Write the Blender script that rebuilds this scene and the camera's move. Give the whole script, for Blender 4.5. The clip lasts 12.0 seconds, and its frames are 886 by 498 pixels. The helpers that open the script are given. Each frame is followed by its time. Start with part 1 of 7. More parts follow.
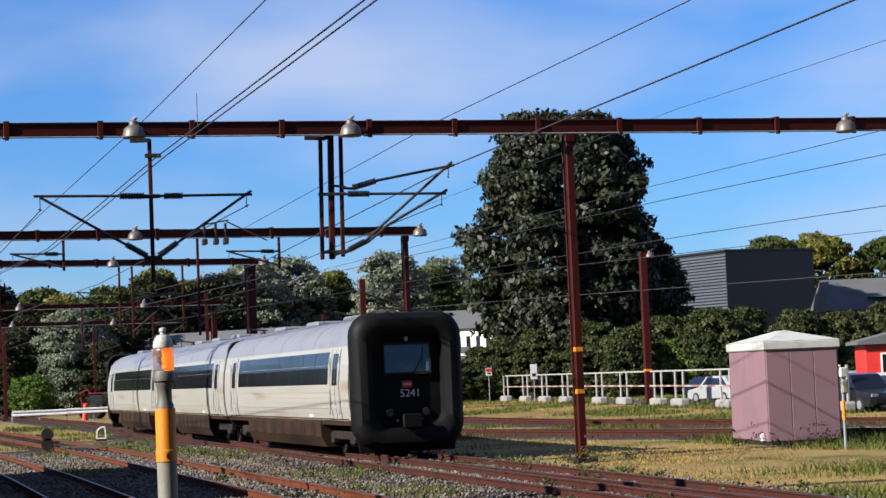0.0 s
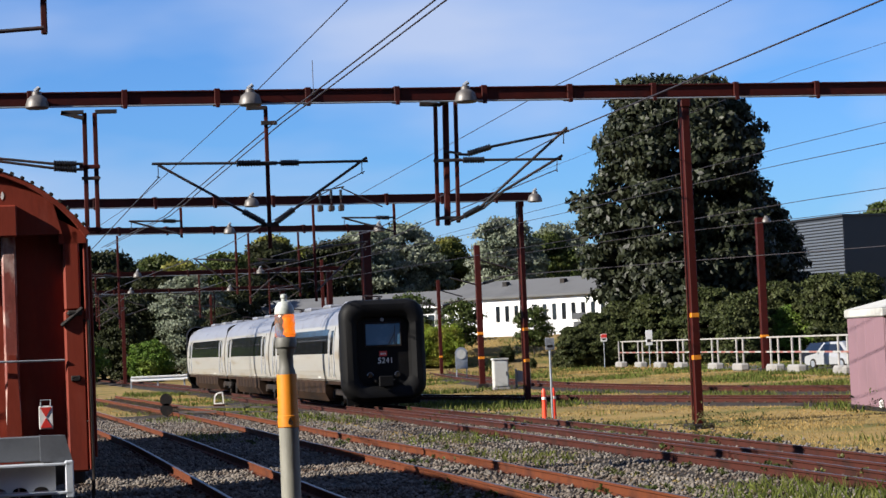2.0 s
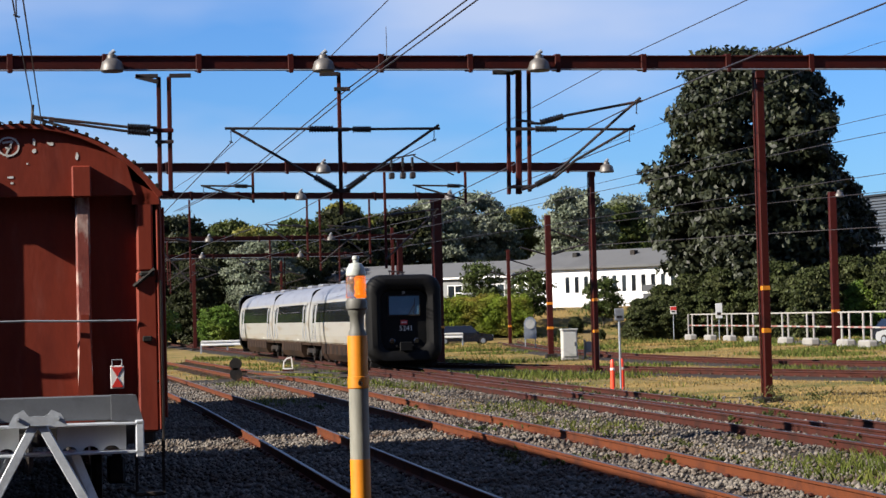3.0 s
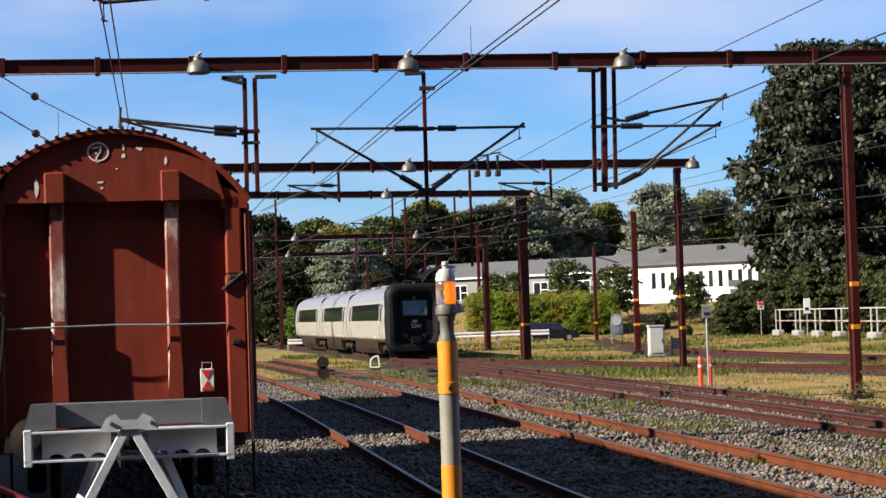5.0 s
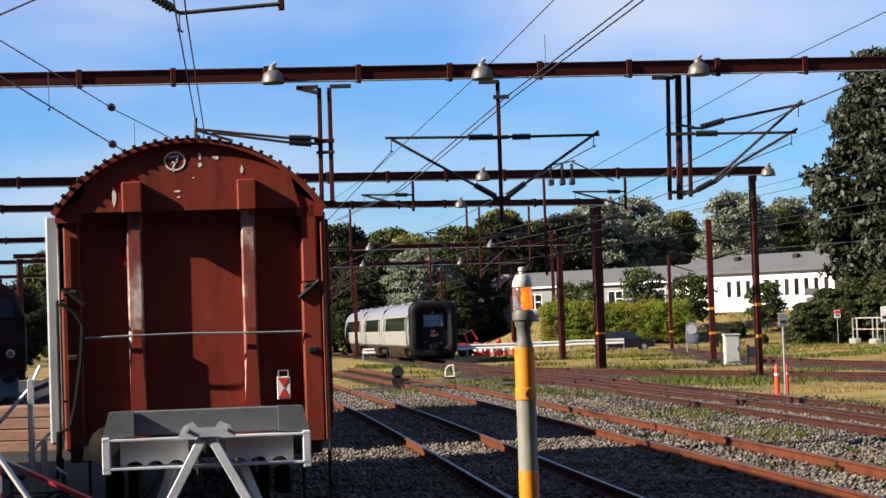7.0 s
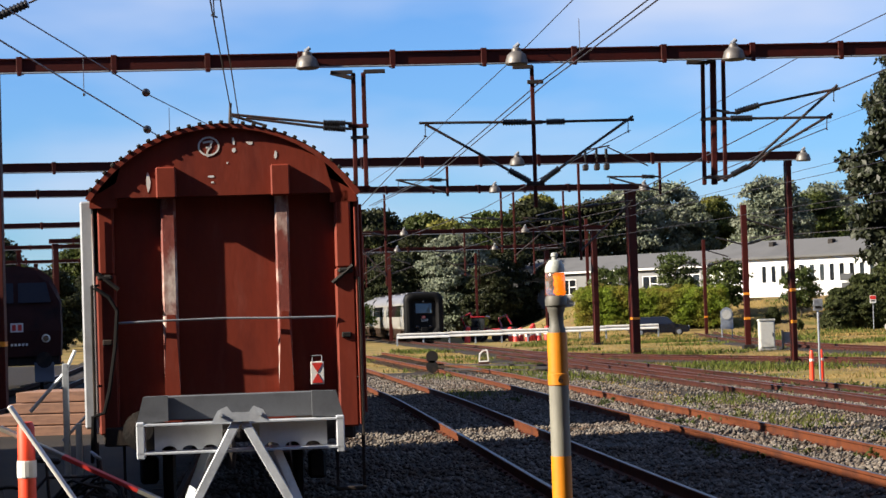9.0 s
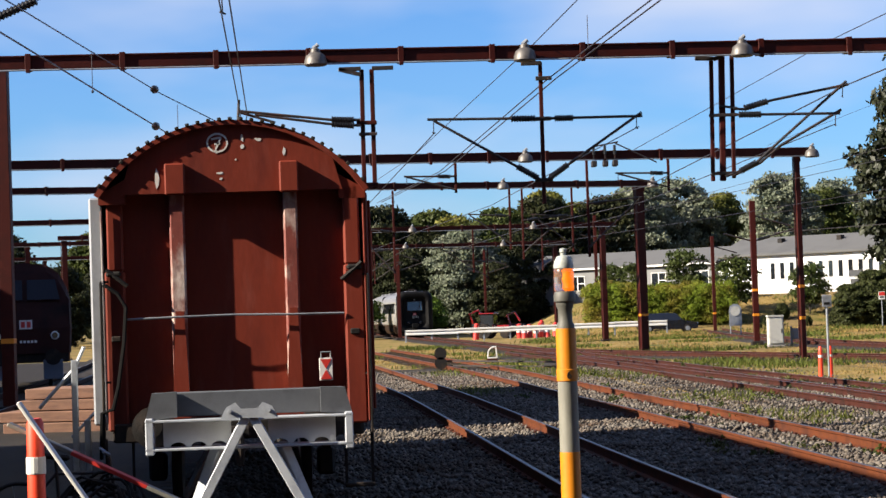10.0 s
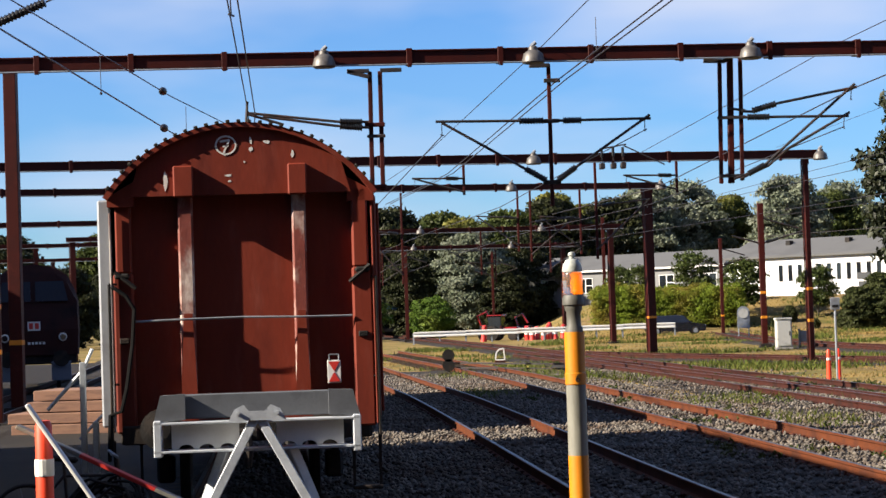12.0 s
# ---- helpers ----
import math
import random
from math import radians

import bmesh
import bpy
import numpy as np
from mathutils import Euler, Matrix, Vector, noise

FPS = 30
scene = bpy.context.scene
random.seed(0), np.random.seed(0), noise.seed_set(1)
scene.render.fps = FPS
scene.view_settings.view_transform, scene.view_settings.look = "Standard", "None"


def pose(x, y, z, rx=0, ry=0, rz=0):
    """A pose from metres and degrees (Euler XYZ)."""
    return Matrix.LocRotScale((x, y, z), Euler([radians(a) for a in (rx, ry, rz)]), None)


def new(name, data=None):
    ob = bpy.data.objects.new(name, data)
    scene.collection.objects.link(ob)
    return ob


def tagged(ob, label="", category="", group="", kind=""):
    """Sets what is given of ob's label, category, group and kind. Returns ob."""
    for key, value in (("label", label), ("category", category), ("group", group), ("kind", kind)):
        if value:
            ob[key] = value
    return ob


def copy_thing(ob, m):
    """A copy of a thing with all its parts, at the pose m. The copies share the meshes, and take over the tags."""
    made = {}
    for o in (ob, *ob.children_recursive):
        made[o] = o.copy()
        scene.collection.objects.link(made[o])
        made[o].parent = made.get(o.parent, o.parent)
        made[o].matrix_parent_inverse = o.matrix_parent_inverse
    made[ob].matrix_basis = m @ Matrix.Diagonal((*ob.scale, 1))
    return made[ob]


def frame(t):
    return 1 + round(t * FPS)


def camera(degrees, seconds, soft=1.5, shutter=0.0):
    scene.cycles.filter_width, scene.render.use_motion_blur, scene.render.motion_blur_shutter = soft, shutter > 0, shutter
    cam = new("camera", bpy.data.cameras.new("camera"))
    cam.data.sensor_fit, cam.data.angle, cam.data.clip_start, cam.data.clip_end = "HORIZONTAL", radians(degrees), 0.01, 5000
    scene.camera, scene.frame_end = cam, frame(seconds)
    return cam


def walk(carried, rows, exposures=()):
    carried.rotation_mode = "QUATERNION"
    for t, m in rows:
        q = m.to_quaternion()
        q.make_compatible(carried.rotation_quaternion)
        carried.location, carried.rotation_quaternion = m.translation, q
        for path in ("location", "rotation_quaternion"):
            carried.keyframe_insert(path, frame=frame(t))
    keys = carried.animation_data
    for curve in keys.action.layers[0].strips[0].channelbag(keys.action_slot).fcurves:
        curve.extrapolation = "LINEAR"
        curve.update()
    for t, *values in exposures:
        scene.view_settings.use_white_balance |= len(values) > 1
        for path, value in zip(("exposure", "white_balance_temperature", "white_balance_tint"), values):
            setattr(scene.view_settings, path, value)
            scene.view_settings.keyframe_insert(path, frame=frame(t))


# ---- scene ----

# camera: hand-held, standing on one spot and panning
cam = camera(23.94, 12.0)
PATH = [
    (0.0, pose(0.068, 0.000, 2.138, 93.424, 2.403, -10.339)),
    (0.5, pose(0.051, 0.000, 2.112, 92.888, 2.797, -9.390)),
    (1.0, pose(0.044, 0.000, 2.144, 93.239, 2.794, -8.436)),
    (1.5, pose(0.045, 0.000, 2.136, 93.418, 2.260, -7.638)),
    (2.0, pose(0.036, 0.000, 2.141, 92.621, 2.402, -7.206)),
    (2.5, pose(0.032, 0.000, 2.143, 92.255, 1.733, -6.627)),
    (3.0, pose(0.025, 0.000, 2.107, 91.849, 1.432, -5.318)),
    (3.2, pose(0.022, 0.000, 2.140, 92.037, 1.472, -4.880)),
    (4.8, pose(0.007, 0.000, 2.163, 91.510, 1.656, -3.568)),
    (5.0, pose(0.003, 0.000, 2.158, 91.821, 1.810, -2.968)),
    (5.5, pose(0.007, 0.000, 2.155, 91.953, 2.066, -2.130)),
    (6.0, pose(-0.001, 0.000, 2.148, 92.179, 1.824, -2.183)),
    (6.5, pose(-0.007, 0.000, 2.149, 92.056, 1.700, -1.641)),
    (7.0, pose(-0.012, 0.000, 2.138, 92.148, 1.936, -0.931)),
    (9.0, pose(-0.002, 0.000, 2.140, 91.768, 1.882, 0.012)),
    (9.5, pose(-0.001, 0.000, 2.138, 91.753, 1.798, 0.040)),
    (10.0, pose(-0.003, 0.000, 2.135, 91.686, 1.932, 0.245)),
    (10.5, pose(-0.005, 0.000, 2.144, 91.907, 1.571, -0.054)),
    (11.0, pose(-0.001, 0.000, 2.139, 91.840, 1.714, -0.004)),
    (11.5, pose(-0.003, 0.000, 2.136, 91.792, 1.781, 0.149)),
    (12.0, pose(-0.007, 0.000, 2.144, 91.742, 1.852, 0.459)),
]
walk(cam, PATH, [(0.0, 1.40, 6250, 10), (3.2, 1.48, 6500, 10), (5.0, 1.61, 6850, 10), (12.0, 1.66, 6950, 10)])

# daylight: sun from the left, a little from behind the camera
SUN_ELEVATION, SUN_TRAVEL = radians(30), radians(16.5)
sun_travel = Vector((math.cos(SUN_TRAVEL) * math.cos(SUN_ELEVATION), math.sin(SUN_TRAVEL) * math.cos(SUN_ELEVATION), -math.sin(SUN_ELEVATION)))
sun_data = bpy.data.lights.new("sun", "SUN")
sun_data.energy, sun_data.angle, sun_data.color = 5.0, radians(0.5), (1.0, 0.92, 0.80)
sun = new("sun", sun_data)
sun.rotation_euler = sun_travel.to_track_quat("-Z", "Y").to_euler()

world = bpy.data.worlds.new("sky")
scene.world = world
world.use_nodes = True


def build_sky():
    """Blue sky with soft broken cloud, the clouds laid over a physical sky."""
    nt = world.node_tree
    nt.nodes.clear()
    N = nt.nodes.new
    out, bg = N("ShaderNodeOutputWorld"), N("ShaderNodeBackground")
    sky = N("ShaderNodeTexSky")
    sky.sky_type, sky.sun_disc = "NISHITA", False
    sky.sun_elevation, sky.sun_rotation = SUN_ELEVATION, math.atan2(-sun_travel.x, -sun_travel.y)
    sky.air_density, sky.dust_density, sky.ozone_density = 1.0, 0.3, 2.5
    co, mp, ns, rp = N("ShaderNodeTexCoord"), N("ShaderNodeMapping"), N("ShaderNodeTexNoise"), N("ShaderNodeValToRGB")
    mp.inputs["Scale"].default_value = (5.0, 5.0, 15.0)
    mp.inputs["Location"].default_value = (1.3, 0.4, 2.35)
    ns.inputs["Scale"].default_value, ns.inputs["Detail"].default_value, ns.inputs["Roughness"].default_value = 1.0, 4.0, 0.45
    rp.color_ramp.elements[0].position, rp.color_ramp.elements[1].position = 0.41, 0.74
    mix = N("ShaderNodeMix")
    mix.data_type = "RGBA"
    mix.inputs["B"].default_value = (4.35, 4.85, 6.2, 1)
    gain = N("ShaderNodeMix")
    gain.data_type, gain.blend_type = "RGBA", "MULTIPLY"
    gain.inputs["Factor"].default_value = 1.0
    gain.inputs["B"].default_value = (0.38, 0.655, 1.085, 1)
    L = nt.links.new
    L(co.outputs["Generated"], mp.inputs["Vector"])
    L(mp.outputs["Vector"], ns.inputs["Vector"])
    L(ns.outputs["Fac"], rp.inputs["Fac"])
    fac = N("ShaderNodeMath")
    fac.operation = "MULTIPLY"
    fac.inputs[1].default_value = 0.75
    L(rp.outputs["Color"], fac.inputs[0])
    L(sky.outputs["Color"], gain.inputs["A"])
    L(gain.outputs["Result"], mix.inputs["A"])
    L(fac.outputs["Value"], mix.inputs["Factor"])
    L(mix.outputs["Result"], bg.inputs["Color"])
    bg.inputs["Strength"].default_value = 0.052
    L(bg.outputs["Background"], out.inputs["Surface"])


build_sky()


# ---- materials ----
def material(name, color, rough=0.6, metal=0.0, second=None, amount=0.5, scale=3.0, stretch=(1, 1, 1), fine=0.15, bump=0.3,
             bump_scale=40.0, third=None, third_amount=0.4, third_scale=0.6, spec=0.5, random_tint=0.0, island=False, coat=0.0, emission=0.0):
    """A procedural surface: base colour, large patches of a second and third colour, fine grain and relief."""
    mat = bpy.data.materials.new(name)
    mat.use_nodes = True
    nt = mat.node_tree
    N, L = nt.nodes.new, nt.links.new
    bsdf = nt.nodes["Principled BSDF"]
    co, mp = N("ShaderNodeTexCoord"), N("ShaderNodeMapping")
    mp.inputs["Scale"].default_value = stretch
    L(co.outputs["Object"], mp.inputs["Vector"])

    def rgb(c):
        return (c[0], c[1], c[2], 1.0)

    def noise_tex(s, detail=5.0, roughness=0.6):
        n = N("ShaderNodeTexNoise")
        n.inputs["Scale"].default_value, n.inputs["Detail"].default_value, n.inputs["Roughness"].default_value = s, detail, roughness
        L(mp.outputs["Vector"], n.inputs["Vector"])
        return n

    def blend(a, b, fac_socket, low, high, strength=1.0):
        rp = N("ShaderNodeMapRange")
        rp.inputs["From Min"].default_value, rp.inputs["From Max"].default_value = low, high
        rp.inputs["To Max"].default_value = strength
        L(fac_socket, rp.inputs["Value"])
        m = N("ShaderNodeMix")
        m.data_type = "RGBA"
        L(rp.outputs["Result"], m.inputs["Factor"])
        if isinstance(a, tuple):
            m.inputs["A"].default_value = rgb(a)
        else:
            L(a, m.inputs["A"])
        if isinstance(b, tuple):
            m.inputs["B"].default_value = rgb(b)
        else:
            L(b, m.inputs["B"])
        return m.outputs["Result"]

    base = tuple(color)
    if second:
        n1 = noise_tex(scale)
        base = blend(base, tuple(second), n1.outputs["Fac"], 0.62 - 0.3 * amount, 0.72 - 0.1 * amount)
    if third:
        n3 = noise_tex(third_scale)
        base = blend(base, tuple(third), n3.outputs["Fac"], 0.7 - 0.35 * third_amount, 0.8 - 0.2 * third_amount)
    grain = noise_tex(bump_scale, 6.0, 0.65)
    if fine or random_tint:
        hs = N("ShaderNodeHueSaturation")
        rg = N("ShaderNodeMapRange")
        rg.inputs["To Min"].default_value, rg.inputs["To Max"].default_value = 1 - 1.6 * fine, 1 + 1.6 * fine
        L(grain.outputs["Fac"], rg.inputs["Value"])
        if random_tint:
            if island:
                info = N("ShaderNodeNewGeometry").outputs["Random Per Island"]
            else:
                info = N("ShaderNodeObjectInfo").outputs["Random"]
            rt = N("ShaderNodeMapRange")
            rt.inputs["To Min"].default_value, rt.inputs["To Max"].default_value = 1 - random_tint, 1 + random_tint
            L(info, rt.inputs["Value"])
            mul = N("ShaderNodeMath")
            mul.operation = "MULTIPLY"
            L(rt.outputs["Result"], mul.inputs[0])
            L(rg.outputs["Result"], mul.inputs[1])
            L(mul.outputs["Value"], hs.inputs["Value"])
        else:
            L(rg.outputs["Result"], hs.inputs["Value"])
        if isinstance(base, tuple):
            hs.inputs["Color"].default_value = rgb(base)
        else:
            L(base, hs.inputs["Color"])
        base = hs.outputs["Color"]
    if isinstance(base, tuple):
        bsdf.inputs["Base Color"].default_value = rgb(base)
    else:
        L(base, bsdf.inputs["Base Color"])
    rr = N("ShaderNodeMapRange")
    rr.inputs["To Min"].default_value, rr.inputs["To Max"].default_value = max(rough - 0.12, 0.03), min(rough + 0.12, 1.0)
    L(grain.outputs["Fac"], rr.inputs["Value"])
    L(rr.outputs["Result"], bsdf.inputs["Roughness"])
    bsdf.inputs["Metallic"].default_value, bsdf.inputs["Specular IOR Level"].default_value = metal, spec
    bsdf.inputs["Coat Weight"].default_value = coat
    if emission:
        bsdf.inputs["Emission Color"].default_value, bsdf.inputs["Emission Strength"].default_value = rgb(color), emission
    if bump:
        bp = N("ShaderNodeBump")
        bp.inputs["Strength"].default_value, bp.inputs["Distance"].default_value = bump, 0.02
        L(grain.outputs["Fac"], bp.inputs["Height"])
        L(bp.outputs["Normal"], bsdf.inputs["Normal"])
    return mat


def leaf_material(name, color, second, rough=0.5, through_light=0.25, tint=0.5, gloss=0.08):
    """Leaves: each its own tint, some light through them."""
    mat = material(name, color, rough=rough, second=second, amount=0.6, scale=0.35, fine=0.1, bump=0.0, bump_scale=3.0, random_tint=tint, island=True, spec=gloss)
    nt = mat.node_tree
    bsdf, out = nt.nodes["Principled BSDF"], nt.nodes["Material Output"]
    tr, add = nt.nodes.new("ShaderNodeBsdfTranslucent"), nt.nodes.new("ShaderNodeMixShader")
    add.inputs[0].default_value = through_light
    src = bsdf.inputs["Base Color"].links[0].from_socket
    nt.links.new(src, tr.inputs["Color"])
    nt.links.new(bsdf.outputs[0], add.inputs[1])
    nt.links.new(tr.outputs[0], add.inputs[2])
    nt.links.new(add.outputs[0], out.inputs["Surface"])
    return mat


MAT = {
    "grass_ground": material("dry grass ground", (0.20, 0.138, 0.050), rough=0.95, second=(0.060, 0.066, 0.016), amount=0.55, scale=0.30, third=(0.115, 0.082, 0.044), third_amount=0.55, third_scale=0.12, fine=0.3, bump=0.9, bump_scale=9.0, spec=0.1),
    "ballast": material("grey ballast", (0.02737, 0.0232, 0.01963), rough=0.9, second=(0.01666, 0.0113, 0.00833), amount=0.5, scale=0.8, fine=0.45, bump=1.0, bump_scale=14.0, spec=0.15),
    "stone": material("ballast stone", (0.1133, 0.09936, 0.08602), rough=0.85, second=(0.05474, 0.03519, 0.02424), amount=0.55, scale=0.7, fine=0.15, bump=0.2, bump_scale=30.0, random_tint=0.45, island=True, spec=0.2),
    "rail_side": material("rusty rail steel", (0.0805, 0.021, 0.0063), rough=0.85, second=(0.0455, 0.0126, 0.0056), amount=0.5, scale=2.0, fine=0.25, bump=0.3, bump_scale=25.0, spec=0.2),
    "rail_dark": material("dark rusty rail steel", (0.03675, 0.0084, 0.004725), rough=0.85, second=(0.0189, 0.005775, 0.003675), amount=0.5, scale=2.0, fine=0.25, bump=0.3, bump_scale=25.0, spec=0.2),
    "rail_top": material("worn rail head", (0.1302, 0.1134, 0.1015), rough=0.42, metal=0.8, second=(0.1015, 0.0525, 0.0322), amount=0.5, scale=1.5, fine=0.1, bump=0.1),
    "sleeper": material("weathered sleeper", (0.0385, 0.0266, 0.0182), rough=0.9, second=(0.0595, 0.0462, 0.0364), amount=0.5, scale=3.0, stretch=(1, 6, 1), fine=0.3, bump=0.5, bump_scale=20.0, random_tint=0.25, spec=0.15),
    "gantry": material("red oxide painted steel", (0.03379, 0.00352, 0.001971), rough=0.55, second=(0.02112, 0.003168, 0.002253), amount=0.45, scale=1.3, third=(0.04506, 0.005984, 0.003872), third_amount=0.4, third_scale=4.0, fine=0.15, bump=0.12, bump_scale=18.0, spec=0.15),
    "steel_dark": material("dark galvanised steel", (0.021, 0.0175, 0.0175), rough=0.5, metal=0.4, second=(0.0532, 0.0266, 0.021), amount=0.4, scale=4.0, fine=0.15, bump=0.1),
    "steel_grey": material("galvanised steel", (0.243, 0.2612, 0.2855), rough=0.5, metal=0.55, second=(0.1701, 0.1823, 0.2005), amount=0.5, scale=5.0, fine=0.1, bump=0.12, bump_scale=30.0),
    "insulator": material("black insulator", (0.007, 0.007, 0.0077), rough=0.35, fine=0.1, bump=0.0),
    "wire": material("copper wire", (0.0336, 0.028, 0.0308), rough=0.5, metal=0.5, fine=0.0, bump=0.0),
    "lamp_shade": material("aged aluminium lamp", (0.091, 0.0826, 0.077), rough=0.5, metal=0.3, second=(0.056, 0.049, 0.0455), amount=0.5, scale=6.0, fine=0.1, bump=0.1),
    "wagon_red": material("brown-red wagon paint", (0.1431, 0.02174, 0.01087), rough=0.55, second=(0.08806, 0.01385, 0.009055), amount=0.5, scale=0.9, third=(0.1514, 0.03125, 0.01976), third_amount=0.45, third_scale=2.5, stretch=(2.2, 2.2, 0.55), fine=0.15, bump=0.05, bump_scale=14.0, spec=0.2),
    "wagon_worn": material("scuffed wagon paint", (0.150, 0.026, 0.017), rough=0.6, second=(0.52, 0.45, 0.40), amount=0.56, scale=2.2, stretch=(1.3, 1.3, 0.75), third=(0.11, 0.017, 0.010), third_amount=0.5, third_scale=5.0, fine=0.25, bump=0.25, bump_scale=14.0),
    "strip_white": material("chalky worn edge paint", (0.30, 0.27, 0.25), rough=0.7, second=(0.09, 0.02, 0.012), amount=0.5, scale=2.0, stretch=(3, 3, 0.8), fine=0.15, bump=0.15),
    "stop_grey": material("pale grey galvanised stop", (0.36, 0.385, 0.42), rough=0.55, metal=0.1, second=(0.25, 0.27, 0.295), amount=0.5, scale=4.0, fine=0.1, bump=0.12, bump_scale=30.0),
    # shaded copy of the stop's grey, for the head beam and pads
    "stop_shade": material("buffer stop grey darkened as shade", (0.0702, 0.0756, 0.0864), rough=0.6, second=(0.04725, 0.04995, 0.05805), amount=0.5, scale=3.0, fine=0.12, bump=0.12),
    "wagon_silver": material("aluminium side wall", (0.2842, 0.3009, 0.3293), rough=0.45, metal=0.35, second=(0.2156, 0.2215, 0.2391), amount=0.4, scale=2.0, fine=0.08, bump=0.1),
    "black_steel": material("grimy black steel", (0.0098, 0.0084, 0.0077), rough=0.7, second=(0.028, 0.0182, 0.0133), amount=0.45, scale=3.0, fine=0.2, bump=0.3, spec=0.2),
    "train_white": material("silver-white train paint", (0.2465, 0.238, 0.2167), rough=0.42, second=(0.1955, 0.1658, 0.1275), amount=0.35, scale=0.9, stretch=(1, 0.25, 2.5), fine=0.04, bump=0.03, coat=0.3, spec=0.4),
    "train_skirt": material("dirt-brown train skirt", (0.026, 0.014, 0.008), rough=0.75, second=(0.012, 0.0075, 0.005), amount=0.6, scale=0.7, stretch=(1, 0.5, 2), fine=0.2, bump=0.2, bump_scale=12.0, spec=0.1),
    "train_roof": material("grey train roof", (0.175, 0.1785, 0.196), rough=0.4, metal=0.2, second=(0.14, 0.14, 0.154), amount=0.4, scale=0.8, fine=0.05, bump=0.05),
    "train_glass": material("dark tinted glass", (0.007, 0.0077, 0.0098), rough=0.08, fine=0.0, bump=0.02, bump_scale=2.0, spec=0.8),
    "cab_glass": material("cab window glass", (0.0588, 0.1294, 0.1999), rough=0.12, second=(0.09408, 0.1764, 0.247), amount=0.4, scale=1.5, fine=0.0, bump=0.0, spec=0.9),
    "rubber": material("black rubber bellows", (0.0028, 0.0028, 0.00315), rough=0.62, second=(0.0049, 0.00455, 0.00455), amount=0.4, scale=1.5, fine=0.1, bump=0.08, bump_scale=8.0, spec=0.12),
    "white_paint": material("white paint", (0.5304, 0.5232, 0.5032), rough=0.55, second=(0.4488, 0.4352, 0.408), amount=0.4, scale=2.0, fine=0.05, bump=0.05),
    "render_white": material("white rendered wall", (0.544, 0.544, 0.544), rough=0.85, second=(0.4896, 0.4896, 0.4896), amount=0.4, scale=0.3, fine=0.04, bump=0.1, bump_scale=6.0),
    "render_grey": material("grey rendered wall", (0.1379, 0.14, 0.1421), rough=0.85, second=(0.1176, 0.1197, 0.1218), amount=0.4, scale=0.3, fine=0.06, bump=0.1, bump_scale=6.0),
    "roof_felt": material("grey roofing felt", (0.0693, 0.07, 0.0721), rough=0.85, second=(0.0546, 0.0553, 0.0574), amount=0.5, scale=0.4, fine=0.1, bump=0.15, bump_scale=6.0),
    "black_clad": material("black corrugated cladding", (0.0112, 0.0133, 0.0168), rough=0.5, second=(0.0084, 0.0091, 0.0119), amount=0.4, scale=0.4, fine=0.1, bump=0.05),
    "red_paint": material("bright red paint", (0.4427, 0.021, 0.01428), rough=0.5, second=(0.357, 0.021, 0.01428), amount=0.4, scale=3.0, fine=0.08, bump=0.08),
    "orange_paint": material("fluorescent orange plastic", (0.688, 0.045, 0.01296), rough=0.5, second=(0.544, 0.051, 0.018), amount=0.4, scale=3.0, fine=0.05, bump=0.05),
    "yellow_paint": material("orange-yellow paint", (0.496, 0.168, 0.0032), rough=0.5, second=(0.416, 0.136, 0.0032), amount=0.4, scale=4.0, fine=0.06, bump=0.05),
    "post_grey": material("weathered grey paint", (0.1663, 0.1619, 0.1356), rough=0.55, second=(0.1137, 0.1094, 0.09187), amount=0.45, scale=6.0, stretch=(1, 1, 0.3), fine=0.12, bump=0.1),
    "hut_panel": material("mauve painted panel", (0.14, 0.0784, 0.0945), rough=0.75, second=(0.1225, 0.07, 0.084), amount=0.5, scale=0.7, fine=0.06, bump=0.15, bump_scale=12.0),
    "hut_roof": material("pale weathered roof", (0.3217, 0.3217, 0.3024), rough=0.7, second=(0.2192, 0.2192, 0.1949), amount=0.35, scale=1.2, fine=0.1, bump=0.2, bump_scale=8.0),
    "concrete": material("pale concrete", (0.1869, 0.1785, 0.1666), rough=0.9, second=(0.1379, 0.1323, 0.1218), amount=0.5, scale=1.5, fine=0.12, bump=0.3, bump_scale=14.0),
    # near-black so that the shade on this paving sits in its colour
    "yard_shade": material("yard paving darkened as shade", (0.0154, 0.0133, 0.0119), rough=0.9, second=(0.0252, 0.0196, 0.0154), amount=0.5, scale=0.6, fine=0.3, bump=0.5, bump_scale=12.0, spec=0.15),
    "asphalt": material("grey asphalt", (0.035, 0.0322, 0.0308), rough=0.9, second=(0.0245, 0.0224, 0.021), amount=0.5, scale=0.4, fine=0.15, bump=0.2),
    "timber": material("weathered timber", (0.1688, 0.085, 0.0525), rough=0.85, second=(0.1063, 0.0525, 0.035), amount=0.5, scale=1.5, stretch=(1, 8, 8), fine=0.2, bump=0.3, bump_scale=10.0),
    # red lowered to near black, with the parking spot's shade in the colour
    "loco_red": material("red locomotive paint darkened as shade", (0.02118, 0.00308, 0.00231), rough=0.7, second=(0.00693, 0.001155, 0.00154), amount=0.4, scale=1.0, fine=0.08, bump=0.04, spec=0.2),
    "car_white": material("white car paint", (0.2131, 0.2161, 0.2215), rough=0.25, coat=0.6, fine=0.02, bump=0.0),
    "car_black": material("black car paint", (0.007, 0.0077, 0.0112), rough=0.2, coat=0.3, fine=0.02, bump=0.0),
    "car_red": material("red car paint", (0.1827, 0.0084, 0.0084), rough=0.25, coat=0.6, fine=0.02, bump=0.0),
